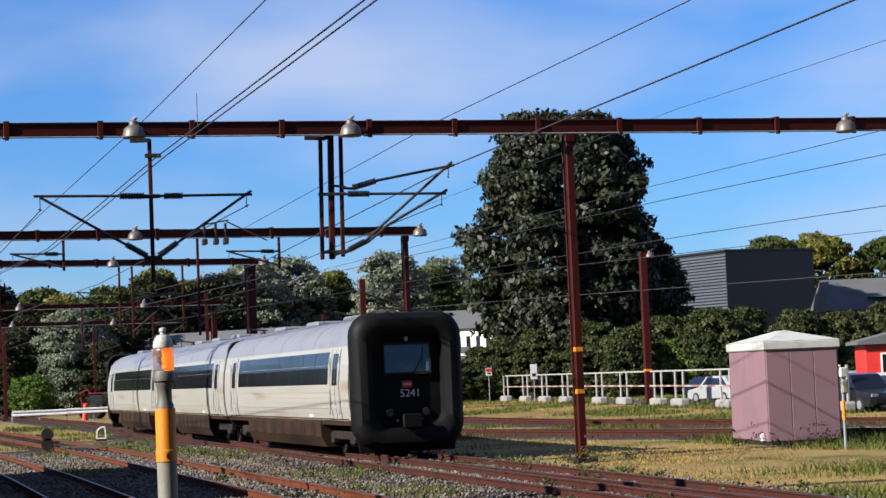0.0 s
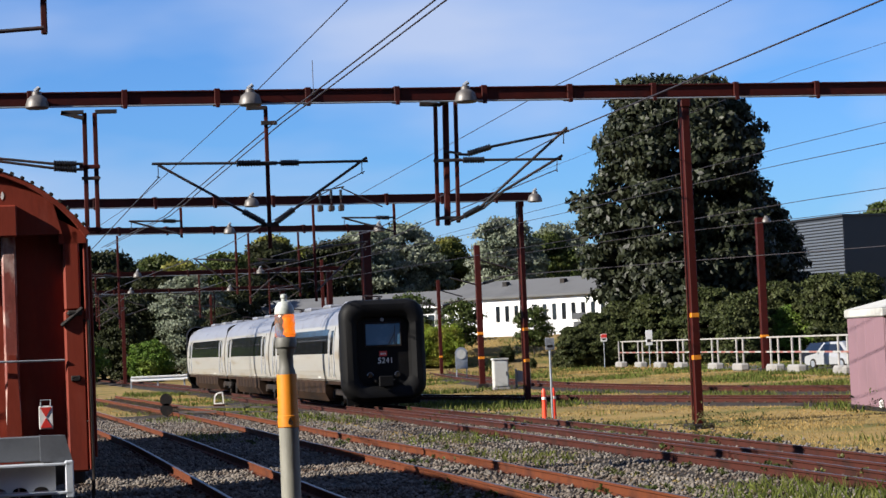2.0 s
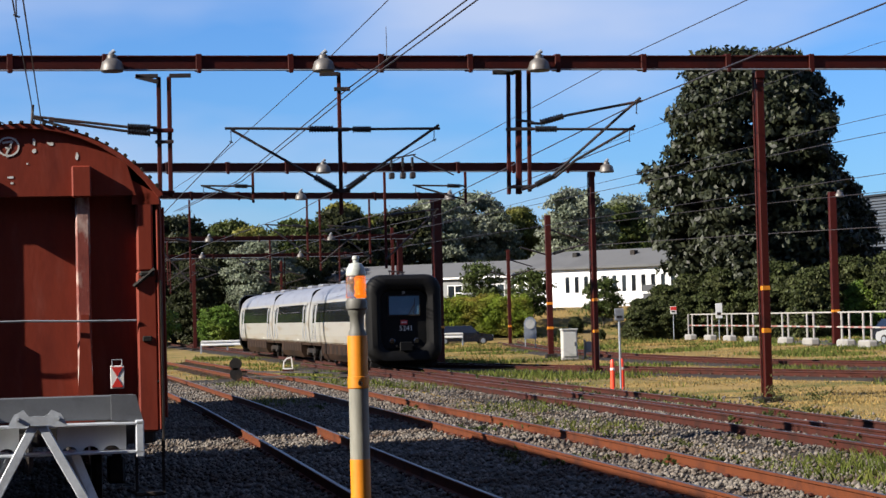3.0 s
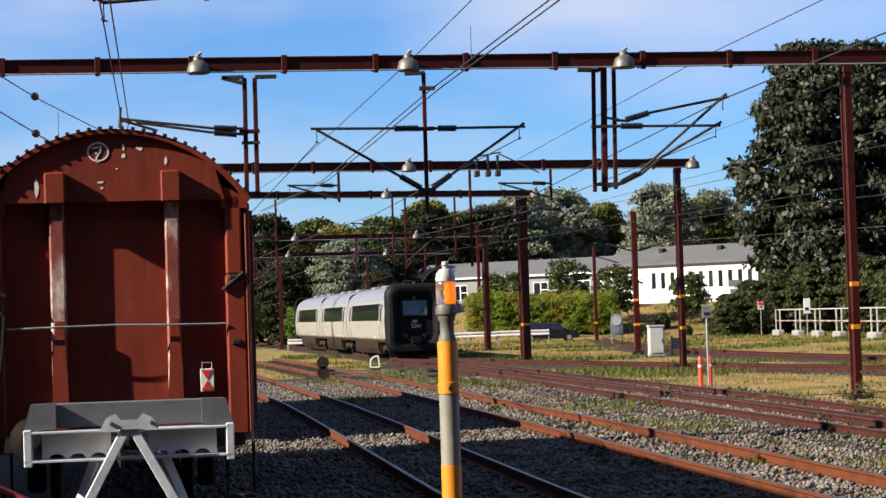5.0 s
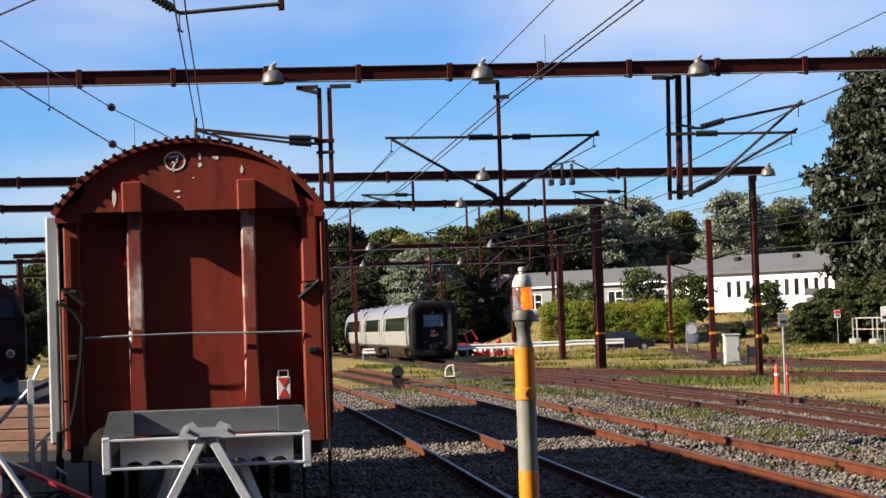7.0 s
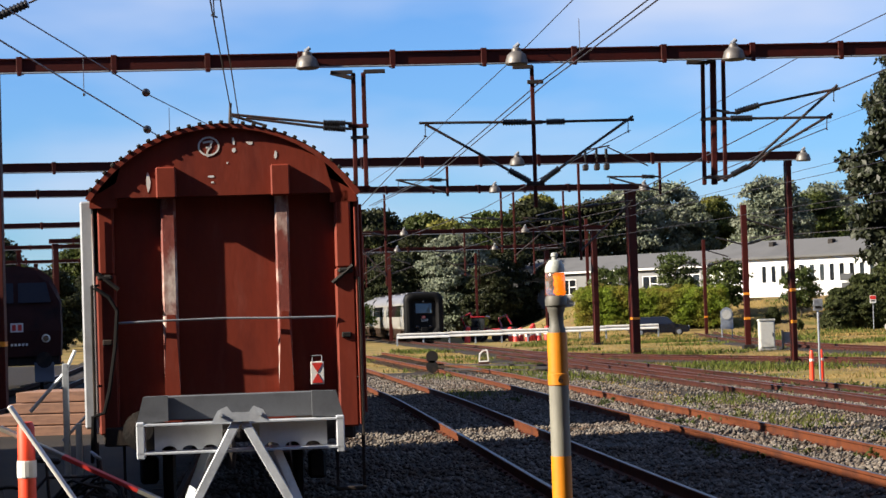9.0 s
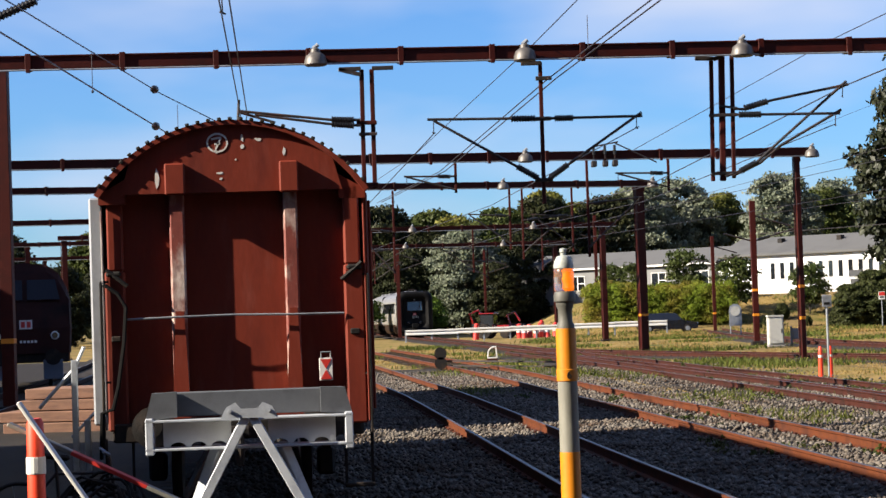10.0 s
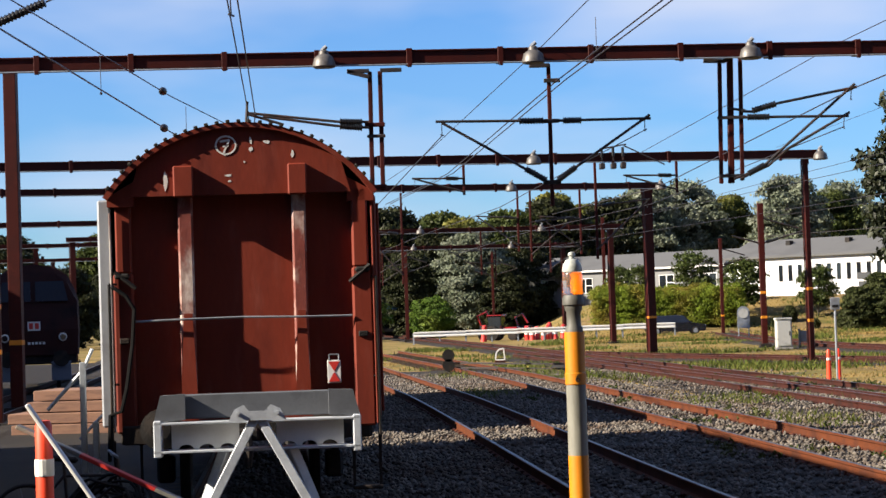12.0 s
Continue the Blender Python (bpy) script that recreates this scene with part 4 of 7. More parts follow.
def beam_switch(x, y, z):
    """Line switch gear on top of a beam: post insulators, blades and a small drive."""
    g = thing("line_switch", Matrix.Translation((x, y, z)), "dark line switch with post insulators on the beam", "line switch")
    for dx in (-0.42, 0.0, 0.36):
        s = Shape()
        s.beam((dx, -0.1, 0.0), (dx, -0.1, 0.16), 0.05, 0.05)
        part("foot", s, MAT["steel_dark"], g)
        s = Shape()
        insulator_rod(s, (dx, -0.1, 0.15), (dx, -0.1, 0.5), 0.06, 6)
        part("post_insulator", s, MAT["insulator"], g)
        s = Shape()
        s.box(dx - 0.1, dx + 0.1, -0.35, 0.1, -0.30, -0.08, 0.03)
        part("drive_box", s, MAT["steel_dark"], g)
    s = Shape()
    s.beam((-0.5, -0.1, 0.44), (0.5, -0.1, 0.60), 0.04, 0.05)
    part("blade", s, MAT["steel_dark"], g)
    s = Shape()
    s.path([(0.4, -0.1, 0.55), (0.9, -0.1, 0.3), (1.5, -0.1, 0.0), (1.9, -0.1, -0.2)], 0.025, 6)
    part("jumper", s, MAT["wire"], g)


beam_switch(5.85, 77.3, 7.55)


def small_bracket(x, y, z, drop, reach):
    """A plain drop tube with one registration arm, under a far gantry."""
    hanger("drop_bracket", Matrix.Translation((x, y, 0)), [(0, z, 0, z - drop, 0.05, 0.05)], [[(0, z - drop * 0.45), (reach, z - drop * 0.4)], [(0, z - drop * 0.9), (reach * 0.95, z - drop * 0.42)]],
           [(0.1 * reach, z - drop * 0.45, 0.35 * reach, z - drop * 0.43)], "slim drop tube with an arm hung from a far gantry", wires=[(reach * 0.95, z - drop * 0.4)])


for x, y, z, drop, reach in ((-7.4, 75.8, 7.55, 2.9, -2.2), (0.3, 76.9, 7.55, 1.1, -1.9), (5.2, 77.8, 7.55, 3.6, 2.0), (8.3, 78.4, 7.55, 1.2, -2.0), (-11.3, 75.3, 7.55, 2.6, 2.0),
                             (-2.6, 97.8, 7.82, 4.3, -1.9), (2.9, 99.1, 7.82, 2.9, -2.0), (3.5, 99.2, 7.82, 3.4, 2.1), (5.9, 99.8, 7.82, 3.1, -2.0), (-12.5, 95.1, 7.82, 3.0, 2.0),
                             (-5, 133.5, 7.3, 2.8, 2.2), (1.5, 134.8, 7.3, 2.8, -2.2), (6, 135.6, 7.3, 2.8, 2.2), (-10, 132.1, 7.3, 2.8, -2.2), (-6, 165.2, 7.2, 2.8, 2.2), (3, 167.8, 7.2, 2.8, -2.2)):
    small_bracket(x, y, z, drop, reach)


def lone_mast(x, y, height, label, w=0.3, bands=(), arm=0.0, cap=False):
    m = thing("catenary_mast", pose(x, y, ground_z(x, y)), label, "mast", "overhead line masts")
    s = Shape()
    s.box(-w / 2, w / 2, -w / 2, w / 2, -0.05, height, 0.015)
    part("post", s, MAT["gantry"], m)
    s = Shape()
    s.box(-w, w, -w, w, -0.02, 0.22, 0.03)
    part("base_plate", s, MAT["black_steel"], m)
    for zb in bands:
        s = Shape()
        s.box(-w / 2 - 0.006, w / 2 + 0.006, -w / 2 - 0.006, w / 2 + 0.006, zb - 0.07, zb + 0.07, 0.01)
        part("yellow_band", s, MAT["yellow_paint"], m)
    if arm:
        for a0, a1, b0, b1 in ((0, height * 0.72, arm, height * 0.80), (0, height * 0.90, arm * 0.9, height * 0.82), (0, height * 0.72, -arm * 0.7, height * 0.78)):
            s = Shape()
            s.tube((a0, 0, a1), (b0, 0, b1), 0.045, n=8)
            part("arm", s, MAT["steel_dark"], m)
        s = Shape()
        insulator_rod(s, (arm * 0.12, 0, height * 0.73), (arm * 0.4, 0, height * 0.752), 0.09)
        part("insulator", s, MAT["insulator"], m)
    if cap:
        s = Shape()
        street_lamp_shape(s, w, -0.1, height + 0.1)
        part("yard_lamp", s, MAT["lamp_shade"], m, smooth=True)
    return m


lone_mast(16.0, 110.2, 7.6, "red-brown catenary mast with yellow band and arms", 0.30, (1.6, 2.9), 2.2)
lone_mast(19.4, 154.6, 7.2, "slim red-brown catenary mast", 0.24, (1.5,), 2.0)
lone_mast(33.9, 118.5, 9.0, "red-brown catenary mast by the car park fence", 0.40, (2.1,), 0, True)
lone_mast(3.0, 185.0, 7.6, "distant red-brown catenary mast", 0.22, (1.5,), 2.2)
lone_mast(13.8, 198.2, 8.0, "distant red-brown catenary mast", 0.3, (1.5,), 2.0)
lone_mast(-4.4, 174.4, 8.0, "distant red-brown catenary mast", 0.3, (), 2.0)


# ---- freight wagons ----
def arch(z_eave, z_top, hw, n=16):
    """Roof outline: an arc over the eaves, from right to left."""
    rise = z_top - z_eave
    r = (hw * hw + rise * rise) / (2 * rise)
    a0 = math.asin(min(hw / r, 1.0))
    return [(r * math.sin(a0 - 2 * a0 * i / n), z_top - r + r * math.cos(a0 - 2 * a0 * i / n)) for i in range(n + 1)]


def build_wagon(length):
    """A covered wagon with an arched roof; its end faces -y."""
    w = thing("freight_wagon", pose(0, 0, 0), "brown-red covered freight wagon with arched roof and scuffed end ribs", "freight wagon", "parked freight wagons")
    eave, top, hw, fl = 3.46, 4.22, 1.42, 1.02
    end = [(1.30, fl), (1.30, eave - 0.12)] + arch(eave - 0.12, top - 0.06, 1.30) + [(-1.30, fl)]
    s = Shape()
    s.prism(end, length - 0.3, Matrix.Translation((0, 0.15, 0)))
    part("body", s, MAT["wagon_red"], w)
    # arched header plate across the top of the end
    s = Shape()
    header = [(1.16, 3.46)] + [p for p in arch(3.50, top - 0.05, 1.34) if abs(p[0]) < 1.17] + [(-1.16, 3.46)]
    s.prism(header, 0.17, Matrix.Translation((0, -0.02, 0)))
    part("header_plate", s, MAT["wagon_red"], w)
    # roof skin with bolt heads along its front edge
    s = Shape()
    outer, inner = arch(eave, top, hw + 0.02), arch(eave - 0.03, top - 0.05, hw - 0.03)
    s.prism(outer + list(reversed(inner)), length + 0.10, Matrix.Translation((0, -0.07, 0)))
    roof = part("roof", s, MAT["wagon_red"], w, smooth=False)
    arc = arch(eave, top, hw + 0.02, 30)
    bolt = Shape()
    bolt.box(-0.022, 0.022, -0.02, 0.05, -0.01, 0.026, 0.008)
    bolt_mesh = bolt.mesh("bolt", MAT["black_steel"])
    for i in range(1, 30):
        x, z = arc[i]
        a = math.atan2(arc[i + 1][1] - arc[i - 1][1], arc[i + 1][0] - arc[i - 1][0]) + math.pi
        part("bolt", bolt_mesh, None, roof, at=Matrix.Translation((x, -0.07, z)) @ Matrix.Rotation(-a, 4, "Y"))
    # upright ribs of the end, in front of the panel
    for x0, x1, mat in ((-0.70, -0.49, "wagon_worn"), (0.50, 0.70, "wagon_worn")):
        s = Shape()
        s.box(x0 + 0.03, x1 - 0.02, 0.045, 0.16, 1.0, 3.46, 0.02)
        part("end_rib", s, MAT[mat], w, "brown-red end rib with paint scuffed white")
        s = Shape()
        s.prism([(x0 + 0.02, 1.0), (x1 - 0.01, 1.0), (x1 - 0.02, 1.5), (x1 - 0.05, 2.22), (x0 + 0.07, 2.22), (x0 + 0.03, 1.5)], 0.035, Matrix.Translation((0, 0.012, 0)))
        part("rib_foot", s, MAT["wagon_red"], w)
        s = Shape()
        s.box(x0, x1, -0.11, -0.0, 3.44, 3.77, 0.015)
        part("rib_head", s, MAT["wagon_red"], w)
    for sg in (-1, 1):
        s = Shape()
        s.box(sg * 1.15, sg * 1.36, -0.02 if sg > 0 else 0.045, 0.16, 0.98, 2.66, 0.02)
        s.box(sg * 1.16, sg * 1.33, 0.0 if sg > 0 else 0.055, 0.16, 2.66, 3.50, 0.02)
        s.prism([(sg * 1.12, 3.36), (sg * 1.40, 3.36), (sg * 1.40, 3.46), (sg * 1.12, 3.62)], 0.14, Matrix.Translation((0, 0.0, 0)))
        part("corner_post", s, MAT["wagon_red"], w)
        s = Shape()
        s.box(sg * 1.365, sg * 1.385, -0.03, 0.03, 1.0, 3.3, 0.006)
        part("corner_strip", s, MAT["strip_white"] if sg < 0 else MAT["wagon_red"], w)
        s = Shape()
        s.box(sg * 1.37, sg * (1.51 if sg < 0 else 1.44), 0.06 if sg < 0 else 0.35, length - 0.35, 1.05, 3.44, 0.02)
        side = part("sliding_wall", s, MAT["wagon_silver"] if sg < 0 else MAT["wagon_red"], w, "silver sliding side wall" if sg < 0 else "")
        for k in range(9):
            r = Shape()
            y = 0.6 + k * (length - 1.2) / 8
            r.box(sg * 1.45, sg * 1.48, y - 0.04, y + 0.04, 1.1, 3.36, 0.008)
            part("wall_rib", r, MAT["wagon_silver"] if sg < 0 else MAT["wagon_red"], side)
        s = Shape()
        s.tube((sg * 1.40, -0.02, 0.75), (sg * 1.40, -0.02, 2.55), 0.014, n=6)
        s.tube((sg * 1.40, -0.02, 2.55), (sg * 1.32, 0.0, 2.55), 0.014, n=6)
        s.tube((sg * 1.40, -0.02, 1.5), (sg * 1.32, 0.0, 1.5), 0.014, n=6)
        part("grab_rail", s, MAT["black_steel"], w)
        s = Shape()
        s.box(sg * 1.2, sg * 1.3, -0.04, 0.02, 1.92, 1.98, 0.01)
        part("latch", s, MAT["black_steel"], w)
        s = Shape()
        s.box(sg * 1.18, sg * 1.34, -0.05, 0.0, 2.60, 2.66, 0.02)
        s.tube((sg * 1.34, -0.03, 2.68), (sg * 1.12, -0.03, 2.5), 0.025, n=6)
        part("latch", s, MAT["black_steel"], w)
    s = Shape()
    s.path([(-1.40, 0.02, 2.50), (-1.36, -0.03, 2.52), (-1.22, -0.05, 2.42), (-1.14, -0.06, 2.28), (-1.17, -0.06, 1.9), (-1.24, -0.06, 1.45), (-1.30, -0.05, 1.22), (-1.42, -0.03, 1.18), (-1.44, -0.02, 0.7)], 0.022, 6)
    part("cable", s, MAT["rubber"], w, "slack black cable over the corner post")
    s = Shape()
    s.path([(-1.14, -0.03, 2.15), (-0.62, -0.05, 2.16), (0.0, -0.03, 2.165), (0.6, -0.05, 2.15), (1.14, -0.03, 2.145)], 0.012, 6)
    part("cross_rod", s, MAT["steel_grey"], w, "thin steel rod across the end")
    # sole frame, buffers, running gear
    s = Shape()
    s.box(-1.3, 1.3, 0.0, 0.16, 0.86, 1.06, 0.015)
    for sg in (-1, 1):
        s.box(sg * 0.9, sg * 1.0, 0.1, length - 0.1, 0.80, 1.04, 0.01)
        s.box(sg * 1.25, sg * 1.32, 0.1, length - 0.1, 0.86, 1.02, 0.01)
    s.box(-1.3, 1.3, length - 0.16, length, 0.86, 1.06, 0.015)
    part("underframe", s, MAT["black_steel"], w)
    for sg in (-1, 1):
        for y, dr in ((0.0, -1), (length, 1)):
            s = Shape()
            s.lathe((sg * 0.875, y, 1.04), [(0.13, 0), (0.13, 0.3), (0.09, 0.31), (0.09, 0.48), (0.21, 0.5), (0.21, 0.55), (0.1, 0.57)], 18, axis=(0, dr, 0))
            part("buffer", s, MAT["black_steel"], w)
        for y in (1.9, length - 1.9):
            s = Shape()
            s.lathe((sg * 0.72, y, 0.46), [(0.1, -0.05), (0.44, -0.05), (0.46, 0.0), (0.46, 0.06), (0.1, 0.08)], 22, axis=(sg, 0, 0))
            wheel = part("wheel", s, MAT["black_steel"], w)
            s = Shape()
            s.box(sg * 0.85, sg * 1.05, y - 0.16, y + 0.16, 0.32, 0.62, 0.03)
            s.beam((sg * 0.95, y - 0.65, 0.72), (sg * 0.95, y + 0.65, 0.72), 0.09, 0.07)
            s.beam((sg * 0.95, y - 0.5, 0.66), (sg * 0.95, y + 0.5, 0.66), 0.09, 0.05)
            part("axle_box", s, MAT["black_steel"], wheel)
        s = Shape()
        s.box(sg * 1.1, sg * 1.42, 0.1, 0.4, 0.30, 0.34, 0.01)
        s.beam((sg * 1.12, 0.2, 0.32), (sg * 1.12, 0.2, 0.9), 0.03, 0.03)
        s.beam((sg * 1.40, 0.2, 0.32), (sg * 1.40, 0.2, 0.9), 0.03, 0.03)
        part("footstep", s, MAT["black_steel"], w)
    s = Shape()
    s.box(-0.12, 0.12, -0.3, 0.1, 0.88, 1.0, 0.02)
    s.path([(0.0, -0.3, 0.94), (0.02, -0.38, 0.8), (0.0, -0.36, 0.62)], 0.045, 8)
    part("draw_hook", s, MAT["black_steel"], w)
    s = Shape()
    s.path([(0.4, -0.05, 0.92), (0.44, -0.2, 0.75), (0.42, -0.14, 0.5)], 0.03, 8)
    part("brake_hose", s, MAT["black_steel"], w)
    # the red and white tail plate with its carrying frame
    s = Shape()
    s.box(0.86, 1.00, -0.035, -0.02, 1.44, 1.68, 0.004)
    plate = part("tail_plate", s, MAT["white_paint"], w, "white plate with two red triangles")
    s = Shape()
    for z0, z1 in ((1.455, 1.557), (1.665, 1.563)):
        s.prism([(0.87, z0), (0.99, z0), (0.93, z1)], 0.004, Matrix.Translation((0, -0.040, 0)))
    part("red_triangle", s, MAT["red_paint"], plate)
    s = Shape()
    s.path([(0.88, -0.03, 1.68), (0.88, -0.03, 1.74), (0.98, -0.03, 1.74), (0.98, -0.03, 1.68)], 0.008, 6)
    part("plate_handle", s, MAT["steel_grey"], plate)
    # chalk marks: a circled seven, and flecks of bare paint
    s = Shape()
    ring = [(0.105 * math.cos(a), 0.095 * math.sin(a)) for a in [2 * math.pi * k / 22 for k in range(23)]]
    for (x0, z0), (x1, z1) in zip(ring, ring[1:]):
        s.beam((-0.14 + x0, -0.023, 3.98 + z0), (-0.14 + x1, -0.023, 3.98 + z1), 0.006, 0.018)
    for x0, z0, x1, z1 in ((-0.20, 4.02, -0.10, 4.035), (-0.10, 4.035, -0.16, 3.91), (-0.16, 3.91, -0.15, 3.87), (-0.17, 3.965, -0.11, 3.975)):
        s.beam((x0, -0.023, z0), (x1, -0.023, z1), 0.006, 0.02)
    part("chalk_mark", s, MAT["white_paint"], w, "white chalk circle with a seven")
    rnd = random.Random(4)
    for x, z, a, c in ((0.12, 4.03, 0.02, 0.05), (0.12, 3.93, 0.025, 0.035), (0.30, 4.0, 0.03, 0.02), (0.27, 4.01, 0.02, 0.012), (0.56, 3.88, 0.02, 0.05), (-0.12, 3.66, 0.04, 0.014), (-0.11, 3.60, 0.02, 0.018), (0.05, 3.8, 0.015, 0.01), (-0.78, 3.62, 0.03, 0.12)):
        s = Shape()
        o = []
        for k in range(7):
            b = 2 * math.pi * k / 7
            q = rnd.uniform(0.6, 1.1)
            o.append((x + a * q * math.cos(b), z + c * q * math.sin(b)))
        s.prism(o, 0.004, Matrix.Translation((0, -0.024, 0)))
        part("bare_patch", s, MAT["white_paint"], w)
    return w


def place_on(key, y, dx=0.0):
    pts = TRACKS[key]
    for p, q in zip(pts, pts[1:]):
        if p.y <= y <= q.y:
            c, d = p.lerp(q, (y - p.y) / (q.y - p.y)), (q - p)
            return Matrix.Translation((c.x + dx, y, 0)) @ Matrix.Rotation(math.atan2(-d.x, d.y), 4, "Z")


WAGON = build_wagon(14.2)
WAGON.matrix_basis = place_on("wagon", 22.0)
LONG_WAGON = build_wagon(18.2)
LONG_WAGON.matrix_basis = place_on("wagon", 40.3)


def build_buffer_stop():
    """A grey sliding buffer stop: head beam with lightening holes on an A frame."""
    b = thing("buffer_stop", place_on("wagon", 20.4, 0.12), "grey galvanised buffer stop with A-frame struts", "buffer stop")
    s = Shape()
    s.box(-0.93, 0.93, 0.16, 0.30, 1.18, 1.42, 0.01)
    part("head_beam", s, MAT["stop_shade"], b, "grey head beam coloured as in shade")
    for sg in (-1, 1):
        s = Shape()
        s.prism([(sg * 0.70, 1.18), (sg * 1.01, 1.16), (sg * 0.94, 1.42), (sg * 0.70, 1.43)], 0.10, Matrix.Translation((0, 0.05, 0)))
        part("buffer_pad", s, MAT["stop_shade"], b, "grey buffer pad coloured as in shade")
    # open channel with three holes each side
    s = Shape()
    s.box(-1.01, 1.01, -0.02, 0.28, 1.135, 1.16, 0.005)
    s.box(-1.01, 1.01, -0.02, 0.28, 0.86, 0.885, 0.005)
    part("flange", s, MAT["stop_grey"], b)
    for sg in (-1, 1):
        s = Shape()
        x0, x1 = (0.18, 0.84)
        o = [(x0, 1.135), (x0, 0.886)]
        for k in range(3):
            c = x0 + 0.12 + 0.2 * k
            o += [(c + 0.075 * math.cos(radians(q)), 0.886 + 0.052 * math.sin(radians(q))) for q in range(180, -1, -20)]
        o += [(x1, 0.886), (x1, 1.135)]
        s.prism([(sg * x, z) for x, z in o], 0.02, Matrix.Translation((0, 0.08, 0)))
        # white here stands in for sunlight falling on the plate
        part("web_plate", s, MAT["white_paint"], b, "plate with three cut-outs")
        s = Shape()
        s.box(sg * 0.93, sg * 1.01, -0.02, 0.28, 0.82, 1.18, 0.01)
        part("end_plate", s, MAT["stop_grey"], b)
        s = Shape()
        s.beam((sg * 0.03, -0.04, 1.17), (sg * 0.72, -0.10, -0.1), 0.09, 0.15, 0.008, up=(0, 1, 0))
        part("strut", s, MAT["stop_grey"], b)
        s = Shape()
        s.beam((sg * 0.30, 0.12, 0.88), (sg * 0.68, 0.55, -0.1), 0.12, 0.12, 0.008)
        part("back_strut", s, MAT["stop_grey"], b)
        s = Shape()
        s.box(sg * 0.64, sg * 0.84, -0.5, 1.1, -0.17, -0.02, 0.02)
        part("rail_shoe", s, MAT["stop_grey"], b)
    s = Shape()
    s.prism([(-0.28, 1.16), (0.28, 1.16), (0.22, 1.27), (0.13, 1.31), (0.08, 1.25), (-0.08, 1.25), (-0.13, 1.31), (-0.22, 1.27)], 0.02, Matrix.Translation((0, -0.14, 0)))
    for sx in (-0.19, 0.19):
        s.lathe((sx, -0.14, 1.23), [(0.02, 0), (0.02, 0.02)], 8, axis=(0, -1, 0))
    part("gusset", s, MAT["stop_grey"], b)
    return b


build_buffer_stop()


def build_signal_post():
    """The near grey post with orange sleeves and an amber lamp."""
    p = thing("lamp_post", pose(0.64, 11.9, -0.24), "grey post with orange bands and glowing amber lamp on top", "lamp post")
    z0 = 0.24
    s = Shape()
    s.lathe((0, 0, 0), [(0.0561, 0.0), (0.0561, 1.70 + z0), (0.0510, 1.98 + z0), (0.0527, 2.0 + z0)], 24)
    part("pole", s, MAT["post_grey"], p, smooth=True)
    for a, c, r in ((1.78, 2.01, 0.0574), (1.03, 1.31, 0.0574)):
        s = Shape()
        s.lathe((0, 0, 0), [(r - 0.004, a + z0), (r, a + z0), (r, c + z0), (r - 0.004, c + z0)], 24)
        part("orange_sleeve", s, MAT["yellow_paint"], p, smooth=True)
    s = Shape()
    s.lathe((0, 0, 0), [(0.0570, 1.71 + z0), (0.0608, 1.714 + z0), (0.0608, 1.776 + z0), (0.0570, 1.78 + z0)], 24)
    plate = part("number_band", s, MAT["yellow_paint"], p, smooth=True)
    part("number", text_mesh("6", 0.06, MAT["black_steel"], 0.003), None, plate, "black figure six", at=Matrix.Translation((0.008, -0.0640, 1.745 + z0)) @ Matrix.Rotation(radians(90), 4, "X"))
    s = Shape()
    s.lathe((0, 0, 0), [(0.0510, 2.0 + z0), (0.0493, 2.03 + z0), (0.0408, 2.05 + z0), (0.0408, 2.12 + z0), (0.0493, 2.135 + z0), (0.0510, 2.155 + z0), (0.0612, 2.165 + z0), (0.0629, 2.2 + z0), (0.0561, 2.215 + z0), (0.0544, 2.22 + z0)], 24)
    part("lamp_socket", s, MAT["socket_grey"], p, smooth=True)
    s = Shape()
    s.lathe((0, 0, 0), [(0.0544, 2.222 + z0), (0.0587, 2.23 + z0), (0.0561, 2.27 + z0), (0.0587, 2.30 + z0), (0.0561, 2.345 + z0), (0.0527, 2.35 + z0)], 24)
    lens = part("lens", s, MAT["lens_clear"], p, "amber ribbed lamp lens", smooth=True)
    s = Shape()
    s.lathe((0.020, 0, 0), [(0.012, 2.225 + z0), (0.029, 2.24 + z0), (0.024, 2.265 + z0), (0.029, 2.285 + z0), (0.024, 2.31 + z0), (0.029, 2.335 + z0), (0.012, 2.345 + z0)], 16)
    part("amber_insert", s, MAT["amber_glow"], lens, "glowing amber insert", smooth=True)
    s = Shape()
    s.lathe((0, 0, 0), [(0.0561, 2.352 + z0), (0.0578, 2.365 + z0), (0.0510, 2.395 + z0), (0.0357, 2.42 + z0), (0.0170, 2.425 + z0), (0.0153, 2.44 + z0), (0.0204, 2.445 + z0), (0.0187, 2.462 + z0), (0.0085, 2.466 + z0)], 20)
    part("lamp_cap", s, MAT["cap_grey"], p, smooth=True)
    return p


MAT["socket_grey"] = material("dark weathered socket paint", (0.075, 0.073, 0.062), rough=0.6, second=(0.045, 0.044, 0.038), amount=0.45, scale=9.0, fine=0.12, bump=0.1)
MAT["lens_clear"] = material("smoky ribbed lens", (0.66, 0.50, 0.42), rough=0.08, fine=0.0, bump=0.0)
MAT["lens_clear"].node_tree.nodes["Principled BSDF"].inputs["Transmission Weight"].default_value = 0.92
MAT["cap_grey"] = material("pale grey lamp cap", (0.30, 0.32, 0.30), rough=0.5, second=(0.20, 0.215, 0.20), amount=0.5, scale=25.0, fine=0.1, bump=0.1)
build_signal_post()


